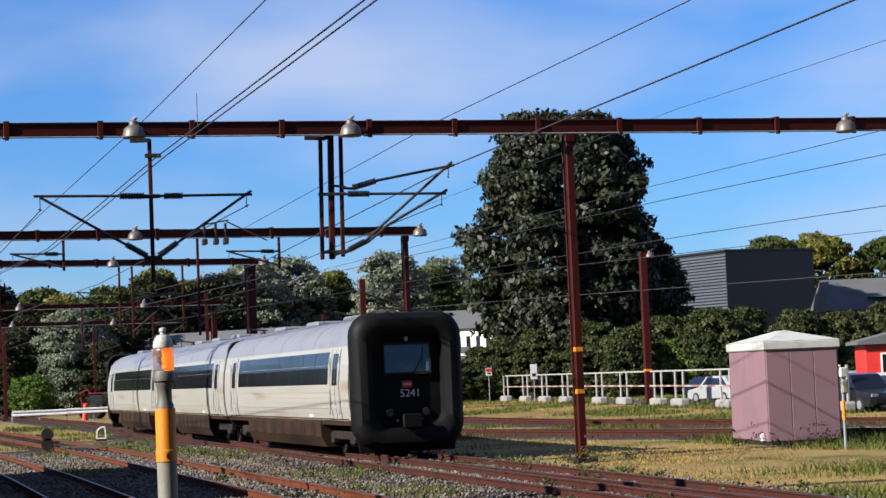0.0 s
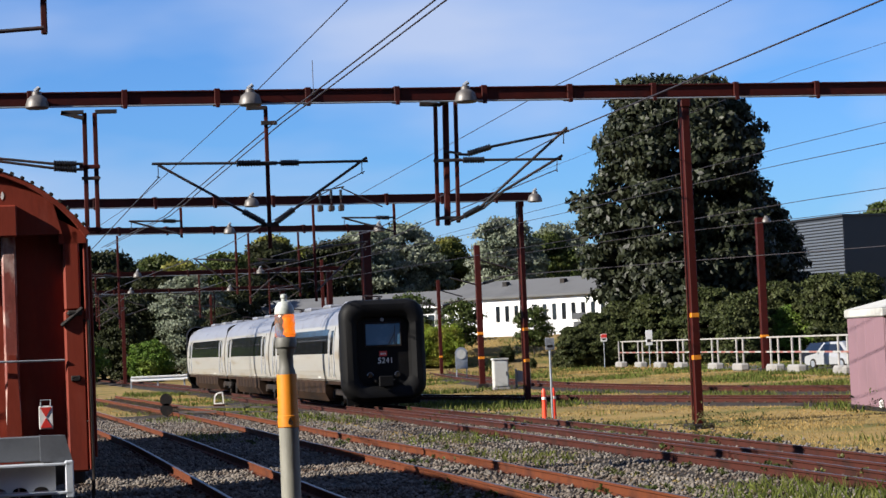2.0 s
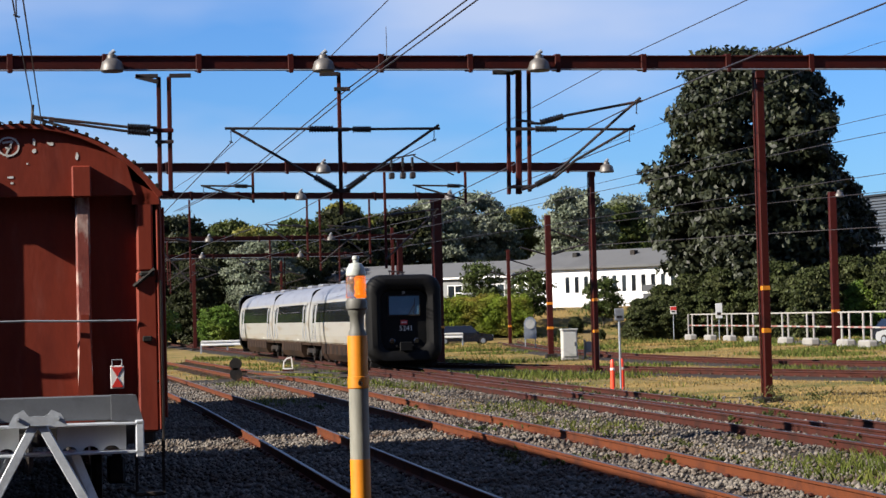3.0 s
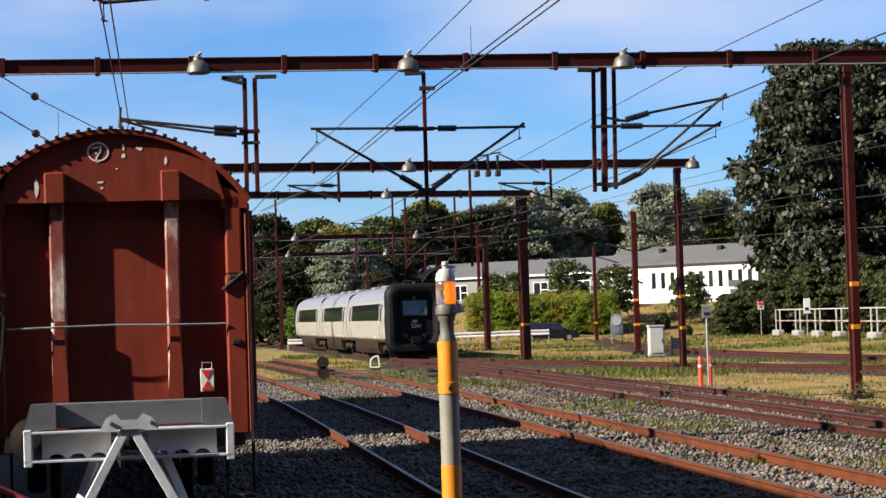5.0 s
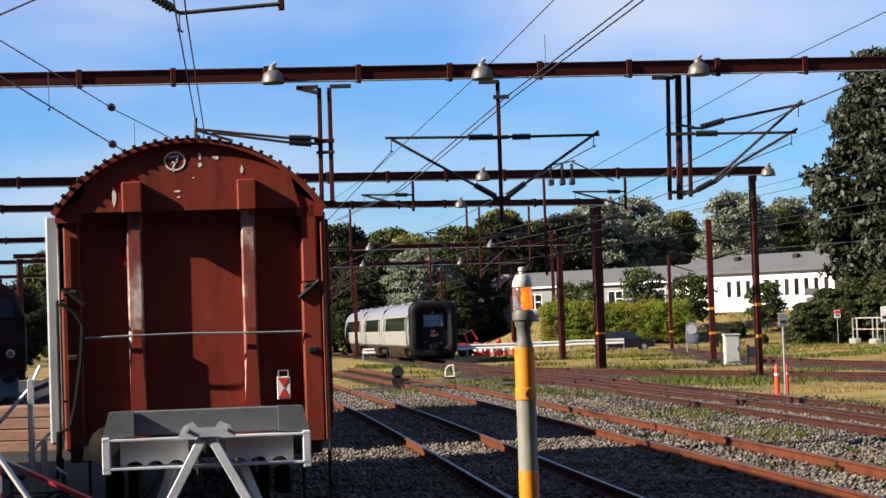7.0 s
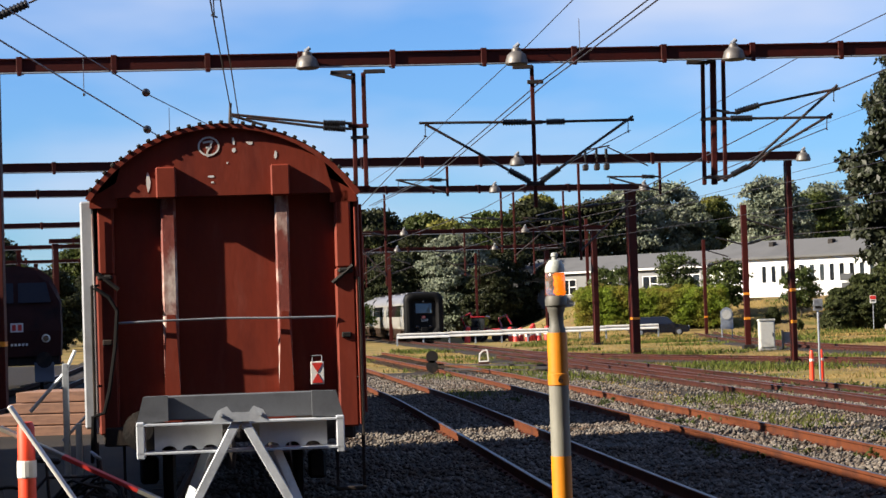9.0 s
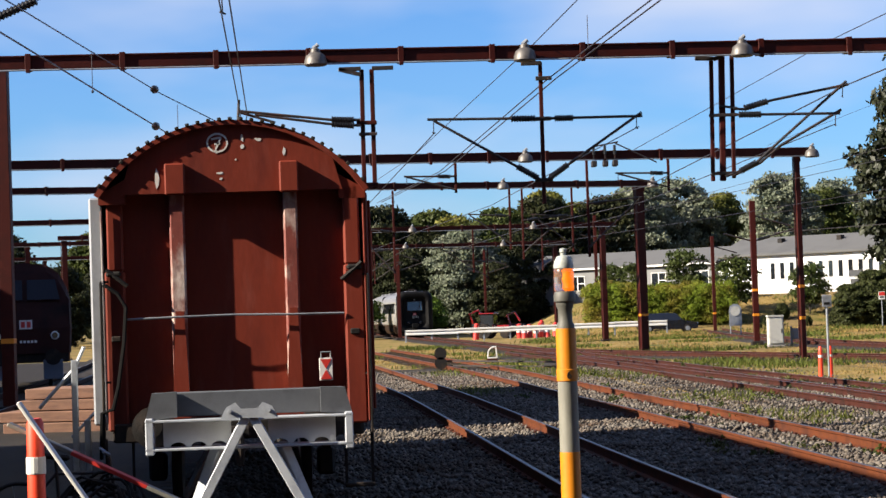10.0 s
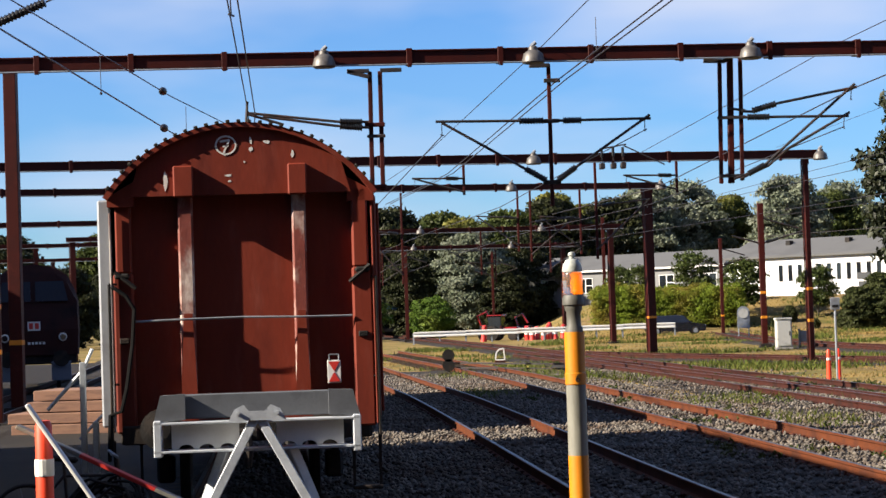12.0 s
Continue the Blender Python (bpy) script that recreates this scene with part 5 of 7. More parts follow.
def build_hut():
    """A mauve panelled relay hut with a pale hipped cap."""
    h = thing("relay_hut", pose(19.4, 55.8, -0.24, 0, 0, -4), "mauve panelled relay hut with a pale hipped roof", "hut")
    w, d, t = 2.05, 4.0, 2.66
    s = Shape()
    s.box(0.02, w - 0.02, 0.02, d - 0.02, 0.08, t, 0.01)
    part("core", s, MAT["hut_panel"], h)
    for k in range(3):
        s = Shape()
        s.box(0.0 + w * k / 3 + 0.006, w * (k + 1) / 3 - 0.006, -0.03, 0.02, 0.12, t, 0.012)
        part("wall_panel", s, MAT["hut_panel"], h)
    for k in range(4):
        for x in (-0.03, w - 0.02):
            s = Shape()
            s.box(x, x + 0.05, d * k / 4 + 0.006, d * (k + 1) / 4 - 0.006, 0.12, t, 0.012)
            part("wall_panel", s, MAT["hut_panel"], h)
    s = Shape()
    s.box(-0.03, w + 0.03, -0.03, d + 0.03, -0.05, 0.12, 0.02)
    part("plinth", s, MAT["black_steel"], h, "dark plinth")
    s = Shape()
    o = 0.09
    s.box(-o, w + o, -o, d + o, t, t + 0.24, 0.03)
    e = [(-o + 0.01, -o + 0.01, t + 0.24), (w + o - 0.01, -o + 0.01, t + 0.24), (w + o - 0.01, d + o - 0.01, t + 0.24), (-o + 0.01, d + o - 0.01, t + 0.24), (w / 2, d / 2 - 0.5, t + 0.56), (w / 2, d / 2 + 0.5, t + 0.56)]
    s.add(e, [(0, 1, 4), (1, 2, 5, 4), (2, 3, 5), (3, 0, 4, 5), (3, 2, 1, 0)])
    part("roof", s, MAT["hut_roof"], h, "pale weathered hipped roof")
    s = Shape()
    s.box(-0.13, -0.04, 0.3, 0.5, 0.12, 0.34, 0.02)
    part("vent_box", s, MAT["white_paint"], h)


build_hut()


# ---- trees and bushes ----
def leaf_cloud(clumps, per, leaf, rnd, droop=0.3, flat=0.6):
    """Leaves on the outside of many small clumps. clumps: rows of (centre, radius)."""
    c = np.array([p for p, r in clumps])
    r = np.array([r for p, r in clumps])
    k = np.repeat(np.arange(len(clumps)), per)
    n = len(k)
    d = rnd.normal(size=(n, 3))
    d /= np.linalg.norm(d, axis=1)[:, None]
    d[:, 2] = np.abs(d[:, 2]) * 0.9 - 0.25
    pos = c[k] + d * r[k][:, None] * rnd.uniform(0.55, 1.1, n)[:, None] * np.array([1, 1, flat])
    nor = d + rnd.normal(size=(n, 3)) * 0.45
    nor /= np.linalg.norm(nor, axis=1)[:, None]
    ax = np.cross(nor, rnd.normal(size=(n, 3)))
    ax[:, 2] -= droop
    ax -= nor * (ax * nor).sum(1)[:, None]
    ax /= np.linalg.norm(ax, axis=1)[:, None] + 1e-9
    bx = np.cross(nor, ax)
    s = leaf * rnd.uniform(0.6, 1.3, n)[:, None]
    v = np.stack([pos - ax * s * 0.1, pos + ax * s * 0.45 + bx * s * 0.33 - nor * s * 0.06, pos + ax * s, pos + ax * s * 0.45 - bx * s * 0.33 - nor * s * 0.06], 1).reshape(-1, 3)
    f = np.arange(4 * n).reshape(-1, 4)
    return v, f


def leaf_mesh(name, v, f, mat):
    me = bpy.data.meshes.new(name)
    tri = np.concatenate([f[:, [0, 1, 2]], f[:, [0, 2, 3]]], 0)
    me.vertices.add(len(v))
    me.vertices.foreach_set("co", v.astype(np.float32).ravel())
    me.loops.add(tri.size)
    me.loops.foreach_set("vertex_index", tri.astype(np.int32).ravel())
    me.polygons.add(len(tri))
    me.polygons.foreach_set("loop_start", np.arange(0, tri.size, 3, dtype=np.int32))
    me.materials.append(mat)
    me.update(calc_edges=True)
    me.validate()
    return me


def crown_clumps(height, width, base, rnd, count, size, shape_power=0.6, lobes=5):
    """Clump centres spread over the outside of an uneven crown."""
    out = []
    ph = rnd.uniform(0, 6.28, 6)
    for _ in range(count):
        u = rnd.uniform(0.0, 1.0)
        a = rnd.uniform(0, 2 * math.pi)
        z = base + (height - base) * u
        prof = (math.sin(math.pi * min(max(0.06 + 0.90 * u, 0), 1))) ** shape_power
        wob = 1 + 0.16 * math.sin(lobes * a + ph[0] + 5 * u) + 0.12 * math.sin(9 * u + ph[1] + 2 * a)
        q = rnd.uniform(0.55, 1.0) ** 0.5
        wob += 0.34 * noise.noise((2.2 * math.cos(a) + ph[2], 2.2 * math.sin(a), z * 0.28 + ph[3]))
        rr = width / 2 * prof * wob * q
        out.append(((rr * math.cos(a), rr * math.sin(a), z + rnd.normal() * 0.2), size * rnd.uniform(0.6, 1.3)))
    return out


def build_tree(name, height, width, base, mat, label, seed, count=260, per=60, size=0.9, leaf=0.3, power=0.6, trunk=0.3, droop=0.3, flat=0.7, group="trees behind the yard"):
    rnd = np.random.RandomState(seed)
    t = thing(name, pose(0, 0, 0), label, "tree", group)
    clumps = crown_clumps(height - size * 0.5, width - size, base, rnd, count, size, power)
    s = Shape()
    top = Vector((0.1 * width * 0.2, 0, height * 0.8))
    s.tube((0, 0, -0.3), (0, 0, height * 0.3), trunk, trunk * 0.75, 10)
    s.tube((0, 0, height * 0.3), top, trunk * 0.75, trunk * 0.2, 8)
    for k in range(14):
        c = Vector(clumps[k * (len(clumps) // 14)][0])
        st = Vector((0, 0, min(max(c.z - width * 0.25, height * 0.12), height * 0.7)))
        mid = st.lerp(c, 0.5) + Vector((0, 0, 0.2))
        s.tube(st, mid, trunk * 0.32, trunk * 0.2, 6)
        s.tube(mid, c, trunk * 0.2, trunk * 0.06, 5)
    part("trunk", s, MAT["bark"], t, smooth=True)
    v, f = leaf_cloud(clumps, per, leaf, rnd, droop, flat)
    part("crown", leaf_mesh("crown", v, f, MAT[mat]), None, t)
    return t


CHESTNUT = build_tree("chestnut_tree", 23.9, 14.6, 1.0, "leaf_chestnut", "tall dark dense chestnut tree with drooping leaves", 3, count=1150, per=105, size=1.2, leaf=0.50, power=0.34, trunk=0.5, droop=0.9, flat=0.8)
CHESTNUT.matrix_basis = pose(42.1, 170, -0.2)
small = build_tree("chestnut_tree", 14.0, 9.4, 1.0, "leaf_chestnut", "dark side tree close beside the tall chestnut", 5, count=330, per=110, size=1.0, leaf=0.36, power=0.5, trunk=0.35, droop=0.8)
small.matrix_basis = pose(49.2, 175, -0.2)

KINDS = [
    build_tree("poplar_tree", 15, 10, 1.5, "leaf_silver", "pale silver-green poplar tree behind the yard", 11, count=240, per=120, size=1.3, leaf=0.42),
    build_tree("maple_tree", 14, 10, 1.0, "leaf_green", "mid-green broadleaf tree behind the yard", 12, count=240, per=120, size=1.3, leaf=0.42),
    build_tree("lime_tree", 14, 9, 1.0, "leaf_olive", "olive-green broadleaf tree behind the yard", 13, count=220, per=120, size=1.3, leaf=0.42),
    build_tree("oak_tree", 14, 11, 0.8, "leaf_dark", "dark green broadleaf tree behind the yard", 14, count=260, per=120, size=1.3, leaf=0.42),
    build_tree("willow_bush", 5.5, 6, 0.2, "leaf_bright", "bright green bush beside the tracks", 15, count=120, per=110, size=0.9, leaf=0.26, trunk=0.1),
    build_tree("hawthorn_bush", 12, 10, 0.5, "leaf_bush", "dusty dark green bush behind the car park fence", 16, count=260, per=110, size=1.3, leaf=0.55, trunk=0.2),
    build_tree("rowan_tree", 4.4, 3.4, 0.9, "leaf_green", "small airy green tree in front of the low building", 19, count=60, per=60, size=0.75, leaf=0.24, power=0.45, trunk=0.07),
]
ROOT = [pose(40, 253, 2.5), pose(-2, 244, -0.2), pose(12, 259, 2.5), pose(-8, 227, -0.2), pose(-11.5, 198, -0.2), pose(76, 158, -0.2), pose(30.2, 176.5, ground_z(30.2, 176.5))]
for ob, m in zip(KINDS, ROOT):
    ob.matrix_basis = m


def plant(kind, x, y, s=1.0, turn=0):
    ob = copy_thing(KINDS[kind], pose(x, y, ground_z(x, y) - 0.1, 0, 0, turn))
    ob.scale = (s, s, s)
    return ob


WOOD = random.Random(8)
for kind, x, y, s in ((3, -16, 218, 0.85), (1, -24, 227, 0.9), (3, -32, 222, 0.95), (1, -40, 238, 0.9), (3, -50, 231, 0.9), (3, -2, 222, 0.82), (1, 3, 227, 0.85), (3, 8, 233, 0.8), (1, -12, 251, 0.95), (2, 5, 264, 1.0),
                      (0, 24, 264, 1.0), (3, 20, 262, 0.95), (0, 30, 271, 1.05), (2, 36, 278, 1.0), (1, 47, 264, 0.95), (0, 50, 271, 1.0), (2, 58, 271, 0.9), (0, 63, 278, 0.95), (2, 70, 284, 0.95), (1, 78, 278, 1.0),
                      (1, 86, 244, 1.05), (2, 95, 251, 1.1), (1, 104, 251, 1.05), (3, 112, 258, 1.1), (3, -60, 251, 1.0), (1, -70, 244, 1.0), (4, -9, 185, 0.9), (4, -15, 194, 1.0), (0, 1.5, 209, 0.72), (3, 7, 214, 0.7), (4, -2.6, 198, 0.75), (3, -36, 192, 0.55), (1, -41, 205, 0.6), (3, -33, 200, 0.55),
                      (1, -6, 236, 0.9), (3, -11, 232, 0.8), (2, 0.5, 240, 0.95), (1, 6, 242, 1.0), (3, 11, 245, 0.95), (1, -19, 235, 0.85), (3, -27, 231, 0.9), (2, 15.5, 268, 0.92), (0, 43.5, 270, 0.9), (2, 39, 282, 0.85), (1, 55, 276, 0.85), (3, -5, 212, 0.62), (3, 4.5, 205, 0.5)):
    plant(kind, x, y, s, WOOD.uniform(0, 360))
for kind, x, y, s in ((5, 33.6, 166, 0.28), (5, 34.8, 166, 0.3), (5, 31.6, 166, 0.29), (5, 33.8, 167, 0.38), (5, 36.0, 168, 0.45), (5, 38.2, 165, 0.48), (5, 40.4, 165, 0.43), (5, 38.5, 170, 0.42), (5, 42, 152, 0.45), (5, 45.5, 155, 0.52), (5, 48.5, 152, 0.55), (5, 52.5, 157, 0.56), (5, 55.5, 152, 0.52), (5, 59, 152, 0.5), (5, 41, 158, 0.5), (4, 46, 153, 0.8), (5, 63, 152, 0.55), (3, 67, 154, 0.6), (5, 72, 156, 0.6), (5, 26, 172, 0.09), (5, 29, 171, 0.08), (5, 31, 169.5, 0.12), (5, 27.6, 175, 0.12), (5, 24.8, 170, 0.07)):
    plant(kind, x, y, s, WOOD.uniform(0, 360))


# ---- buildings ----
def build_office():
    """The long low building on the bank: a white wing and a grey wing under shallow felt roofs."""
    h = thing("office_building", pose(45.8, 179, 2.75, 0, 0, 136.8), "long low white and grey building with grey felt roof", "building")
    # local x runs along the front to the far end, local y points away from the yard (negative: front)
    L1, L2, D, E, R = 28.0, 30.0, 9.0, 3.5, 5.3

    def wing(x0, x1, wall_mat, name, e, r):
        s = Shape()
        s.box(x0, x1, -D, 0, -0.5, e, 0)
        part("wall", s, MAT[wall_mat], h, name)
        s = Shape()
        o = [(0.35, e - 0.02), (0.35, e + 0.16), (-D / 2, r), (-D - 0.35, e + 0.16), (-D - 0.35, e - 0.02)]
        s.add([(x0 - 0.3, y, z) for y, z in o] + [(x1 + 0.3, y, z) for y, z in o], [(0, 1, 2, 3, 4), (9, 8, 7, 6, 5)] + [(i, 5 + i, 5 + (i + 1) % 5, (i + 1) % 5) for i in range(5)])
        roof = part("roof", s, MAT["roof_felt"], h)
        s = Shape()
        s.box(x0 - 0.32, x1 + 0.32, 0.33, 0.40, e - 0.06, e + 0.12, 0.01)
        part("eaves_board", s, MAT["white_paint"] if wall_mat == "render_grey" else MAT["roof_felt"], roof)
        return roof

    wing(0, L1, "render_white", "white rendered wall", E, R)
    r2 = wing(L1 + 0.3, L1 + L2, "render_grey", "grey rendered wall", E - 0.5, R - 0.6)
    for k in range(4):
        s = Shape()
        x = 3 + k * 6.5
        s.box(x, x + 0.5, -3.2, -2.6, E + 0.7, E + 1.6, 0.03)
        part("roof_vent", s, MAT["black_steel"], r2)

    def window(x, w, z0, z1, cross):
        s = Shape()
        s.box(x, x + w, -0.05, 0.012, z0, z1, 0)
        win = part("window", s, MAT["train_glass"], h)
        s = Shape()
        for a, b, c, d in ((x - 0.06, x, z0 - 0.06, z1 + 0.06), (x + w, x + w + 0.06, z0 - 0.06, z1 + 0.06), (x, x + w, z0 - 0.06, z0), (x, x + w, z1, z1 + 0.06)):
            s.box(a, b, 0.0, 0.04, c, d, 0)
        if cross:
            s.box(x + w / 2 - 0.05, x + w / 2 + 0.05, 0.0, 0.04, z0, z1, 0)
            s.box(x, x + w / 2 - 0.05, 0.0, 0.04, (z0 + z1) / 2 - 0.04, (z0 + z1) / 2 + 0.04, 0)
        part("window_frame", s, MAT["white_paint"], win)

    for k in range(26):
        x = 0.6 + k * 1.05
        if k not in (17, 21, 22):
            window(x, 0.46, 1.25, 2.75, False)
    for x in (L1 + 1.2, L1 + 6.3, L1 + 11.5, L1 + 16.5, L1 + 21.5, L1 + 26.0):
        window(x, 1.7, 0.9, 2.3, True)
    s = Shape()
    for x, z in ((12.2, 0.4), (12.3, 1.2)):
        s.box(x, x + 1.3, 0.0, 0.06, z, z + 0.6, 0.01)
    part("wall_sign", s, MAT["black_clad"], h)


build_office()


def build_black_block():
    b = thing("warehouse", pose(65.7, 200, -0.2, 0, 0, 17), "black flat-roofed warehouse with corrugated cladding", "building")
    s = Shape()
    s.box(0.1, 11, 0.1, 9.5, 0, 13.4, 0.02)
    part("wall", s, MAT["black_clad"], b)
    s = Shape()
    for k in range(42):
        z = 0.2 + k * 0.31
        s.box(-0.02, 0.1, 0.0, 9.5, z, z + 0.2, 0.03)
    part("ribbed_cladding", s, MAT["black_rib"], b)
    s = Shape()
    s.box(-0.1, 11.1, -0.05, 9.6, 13.4, 13.6, 0.02)
    part("roof_edge", s, MAT["black_clad"], b)


MAT["black_rib"] = material("grey-blue ribbed cladding", (0.077, 0.0875, 0.105), rough=0.45, metal=0.3, fine=0.1, bump=0.0)
build_black_block()


# ---- overhead wires ----
def overhead_wire(pts, label, r=0.014, sag=0.0, pair=None, droppers=(), insulators=()):
    w = thing("overhead_wire", Matrix.Translation(pts[0]), label, "wire", "overhead wires")
    o = Vector(pts[0])

    def line(ps):
        out = []
        for a, c in zip(ps, ps[1:]):
            a, c = Vector(a) - o, Vector(c) - o
            for k in range(8):
                q = a.lerp(c, k / 8)
                q.z -= sag * 4 * (k / 8) * (1 - k / 8)
                out.append(q)
        out.append(Vector(ps[-1]) - o)
        return out

    s = Shape()
    s.path(line(pts), r, 5)
    part("wire", s, MAT["wire"], w)
    if pair:
        s = Shape()
        s.path(line([Vector(p) + Vector(pair) for p in pts]), r, 5)
        part("wire", s, MAT["wire"], w)
    for x, y, z, dz in droppers:
        s = Shape()
        s.tube(Vector((x, y, z)) - o, Vector((x, y, z - dz)) - o, 0.008, n=4)
        s.lathe(Vector((x, y, z - dz - 0.03)) - o, [(0.02, 0), (0.03, 0.03), (0.02, 0.06)], 6)
        part("dropper", s, MAT["wire"], w)
    for x, y, z, dx, dy, dz in insulators:
        s = Shape()
        d = Vector((dx, dy, dz))
        s.lathe(Vector((x, y, z)) - o, [(0.02, 0.0), (0.07, 0.05), (0.10, 0.16), (0.10, 0.24), (0.07, 0.35), (0.02, 0.4)], 12, axis=d)
        part("insulator", s, MAT["insulator"], w)
    return w


overhead_wire([(6.3, 18, 8.0), (4.0, 38.7, 7.85), (2.55, 51.4, 7.75), (-0.3, 77, 7.25), (-3.4, 100, 7.4)], "twin overhead line wires above the second track", 0.017, pair=(0.22, 0, 0.02), droppers=((3.2, 46, 8.55, 0.75),))
overhead_wire([(5.4, 17, 8.7), (3.7, 35.1, 8.62), (2.2, 51.4, 8.6), (-1.2, 77, 7.9), (-4, 100, 8.1)], "thin overhead wire above the yard", 0.012)
overhead_wire([(12.6, 18, 8.6), (11.12, 35, 8.5), (9.62, 51.4, 8.5), (7.0, 78, 7.9)], "thin overhead wire above the third track", 0.012, droppers=((11.6, 28.5, 8.5, 0.9),))
overhead_wire([(12.9, 15, 7.4), (11.85, 27.9, 7.4), (9.93, 51.4, 7.36), (7.6, 79, 6.6), (4.6, 100.5, 6.7)], "overhead line wire above the third track", 0.018)
overhead_wire([(-2.2, 18, 7.2), (-3.5, 32.7, 7.15), (-5.05, 51.4, 7.15), (-8, 77, 6.6)], "twin overhead wires above the parked wagons", 0.014, pair=(0.16, 0, 0.0))
overhead_wire([(-7.9, 26, 7.8), (-7.56, 37.5, 7.8), (-7.05, 51.6, 7.75), (-6.3, 62, 7.7), (-5.5, 78, 7.6)], "thin overhead wire with a black insulator", 0.014, insulators=((-7.08, 50.6, 7.76, 0.04, 1, 0),), droppers=((-7.35, 43.5, 7.8, 0.85), (-7.0, 54.5, 7.75, 0.8)))
overhead_wire([(-7.45, 24, 6.95), (-7.2, 33, 6.9), (-7.05, 51.6, 6.85), (-6.8, 62, 6.8), (-6.3, 78, 6.7)], "lower overhead wire with a black insulator", 0.017, insulators=((-7.07, 50.6, 6.86, 0.01, 1, 0),))
overhead_wire([(24.5, 25, 7.9), (20.8, 48.2, 7.8), (18.6, 62.5, 7.75), (14.5, 92, 7.6), (9, 130, 7.3)], "overhead wire above the curving track", 0.010)
overhead_wire([(21.5, 25, 6.6), (18.0, 41.8, 6.5), (16.0, 53, 6.5), (11.5, 80, 6.4), (6, 112, 6.3)], "overhead wire above the curving track", 0.010)
overhead_wire([(24, 27, 5.7), (19.2, 44.8, 5.6), (16.9, 54, 5.6), (11, 82, 5.5), (5, 112, 5.5)], "contact wire above the curving track", 0.010)
overhead_wire([(20.5, 26, 9.2), (17.4, 45, 8.9), (16.0, 52, 8.75), (12, 78, 7.9)], "thin overhead wire high over the yard", 0.007)
overhead_wire([(-0.3, 51.4, 6.5), (-3.2, 77, 5.9), (-6.0, 98, 5.9), (-11, 133, 5.8)], "contact wire between the gantries", 0.014)
overhead_wire([(4.75, 51.4, 6.5), (1.6, 78, 6.0), (-1.5, 99, 5.9), (-6, 135, 5.8)], "contact wire between the gantries", 0.014)
overhead_wire([(9.6, 51.4, 6.4), (7.4, 79, 6.0), (3.5, 100, 5.9), (-0.5, 136, 5.8)], "contact wire between the gantries", 0.014)
overhead_wire([(16.2, 110, 5.6), (24, 100, 5.7), (38, 84, 5.8)], "contact wire reaching over to the car park side", 0.016)
overhead_wire([(16.2, 110, 6.6), (22, 98, 6.9), (33, 80, 7.2)], "overhead wire reaching over to the car park side", 0.014)


def strain_insulator():
    s_thing = thing("strain_insulator", Matrix.Translation((-8.7, 39.6, 7.9)), "large black ribbed strain insulator on a wire", "insulator")
    s = Shape()
    insulator_rod(s, (0, 0, 0), (1.0, 0, 0.4), 0.09, 14)
    part("rib_stack", s, MAT["insulator"], s_thing)
    s = Shape()
    s.tube((-2.5, 0, -1.0), (0, 0, 0), 0.02, n=6)
    s.tube((1.0, 0, 0.4), (3.2, 0, 1.28), 0.02, n=6)
    part("wire", s, MAT["wire"], s_thing)


strain_insulator()


# ---- car park fence, signs and small yard things ----
def build_fence():
    f = thing("barrier_fence", pose(33.8, 112, -0.24), "pale steel fence on concrete blocks with striped lower rail", "fence")
    ys = (0.0, 4.7, 13.0, 19.5, 29.2, 35.5, 41.6, 48.0, -9.0, -17.5, -26.0)
    for y in ys:
        x = 0.6 * math.sin(y * 0.05)
        s = Shape()
        s.box(x - 0.3, x + 0.3, y - 1.0, y + 1.0, 0.0, 0.48, 0.10)
        block = part("concrete_block", s, MAT["concrete"], f)
        for d in (-0.75, 0.75):
            s = Shape()
            s.box(x - 0.05, x + 0.05, y + d - 0.06, y + d + 0.06, 0.46, 2.05, 0.015)
            part("fence_post", s, MAT["fence_grey"], block)
    line = sorted(ys)
    for a, c in zip(line, line[1:]):
        xa, xc = 0.6 * math.sin(a * 0.05), 0.6 * math.sin(c * 0.05)
        s = Shape()
        s.beam((xa, a, 2.02), (xc, c, 2.02), 0.06, 0.09, 0.01)
        part("top_rail", s, MAT["fence_grey"], f)
        n = 6
        for k in range(n):
            s = Shape()
            p, q = Vector((xa - 0.1, a, 1.18)).lerp(Vector((xc - 0.1, c, 1.18)), k / n), Vector((xa - 0.1, a, 1.18)).lerp(Vector((xc - 0.1, c, 1.18)), (k + 1) / n)
            s.beam(p, q, 0.03, 0.09)
            part("lower_rail", s, MAT["rail_faded"] if k % 2 else MAT["fence_grey"], f)


MAT["rail_faded"] = material("faded red rail paint", (0.17, 0.06, 0.05), rough=0.7, second=(0.22, 0.12, 0.10), amount=0.5, scale=3.0, fine=0.1, bump=0.1)
MAT["fence_grey"] = material("galvanised fence steel", (0.294, 0.28, 0.259), rough=0.6, metal=0.2, second=(0.21, 0.196, 0.182), amount=0.5, scale=2.0, fine=0.1, bump=0.1)
build_fence()


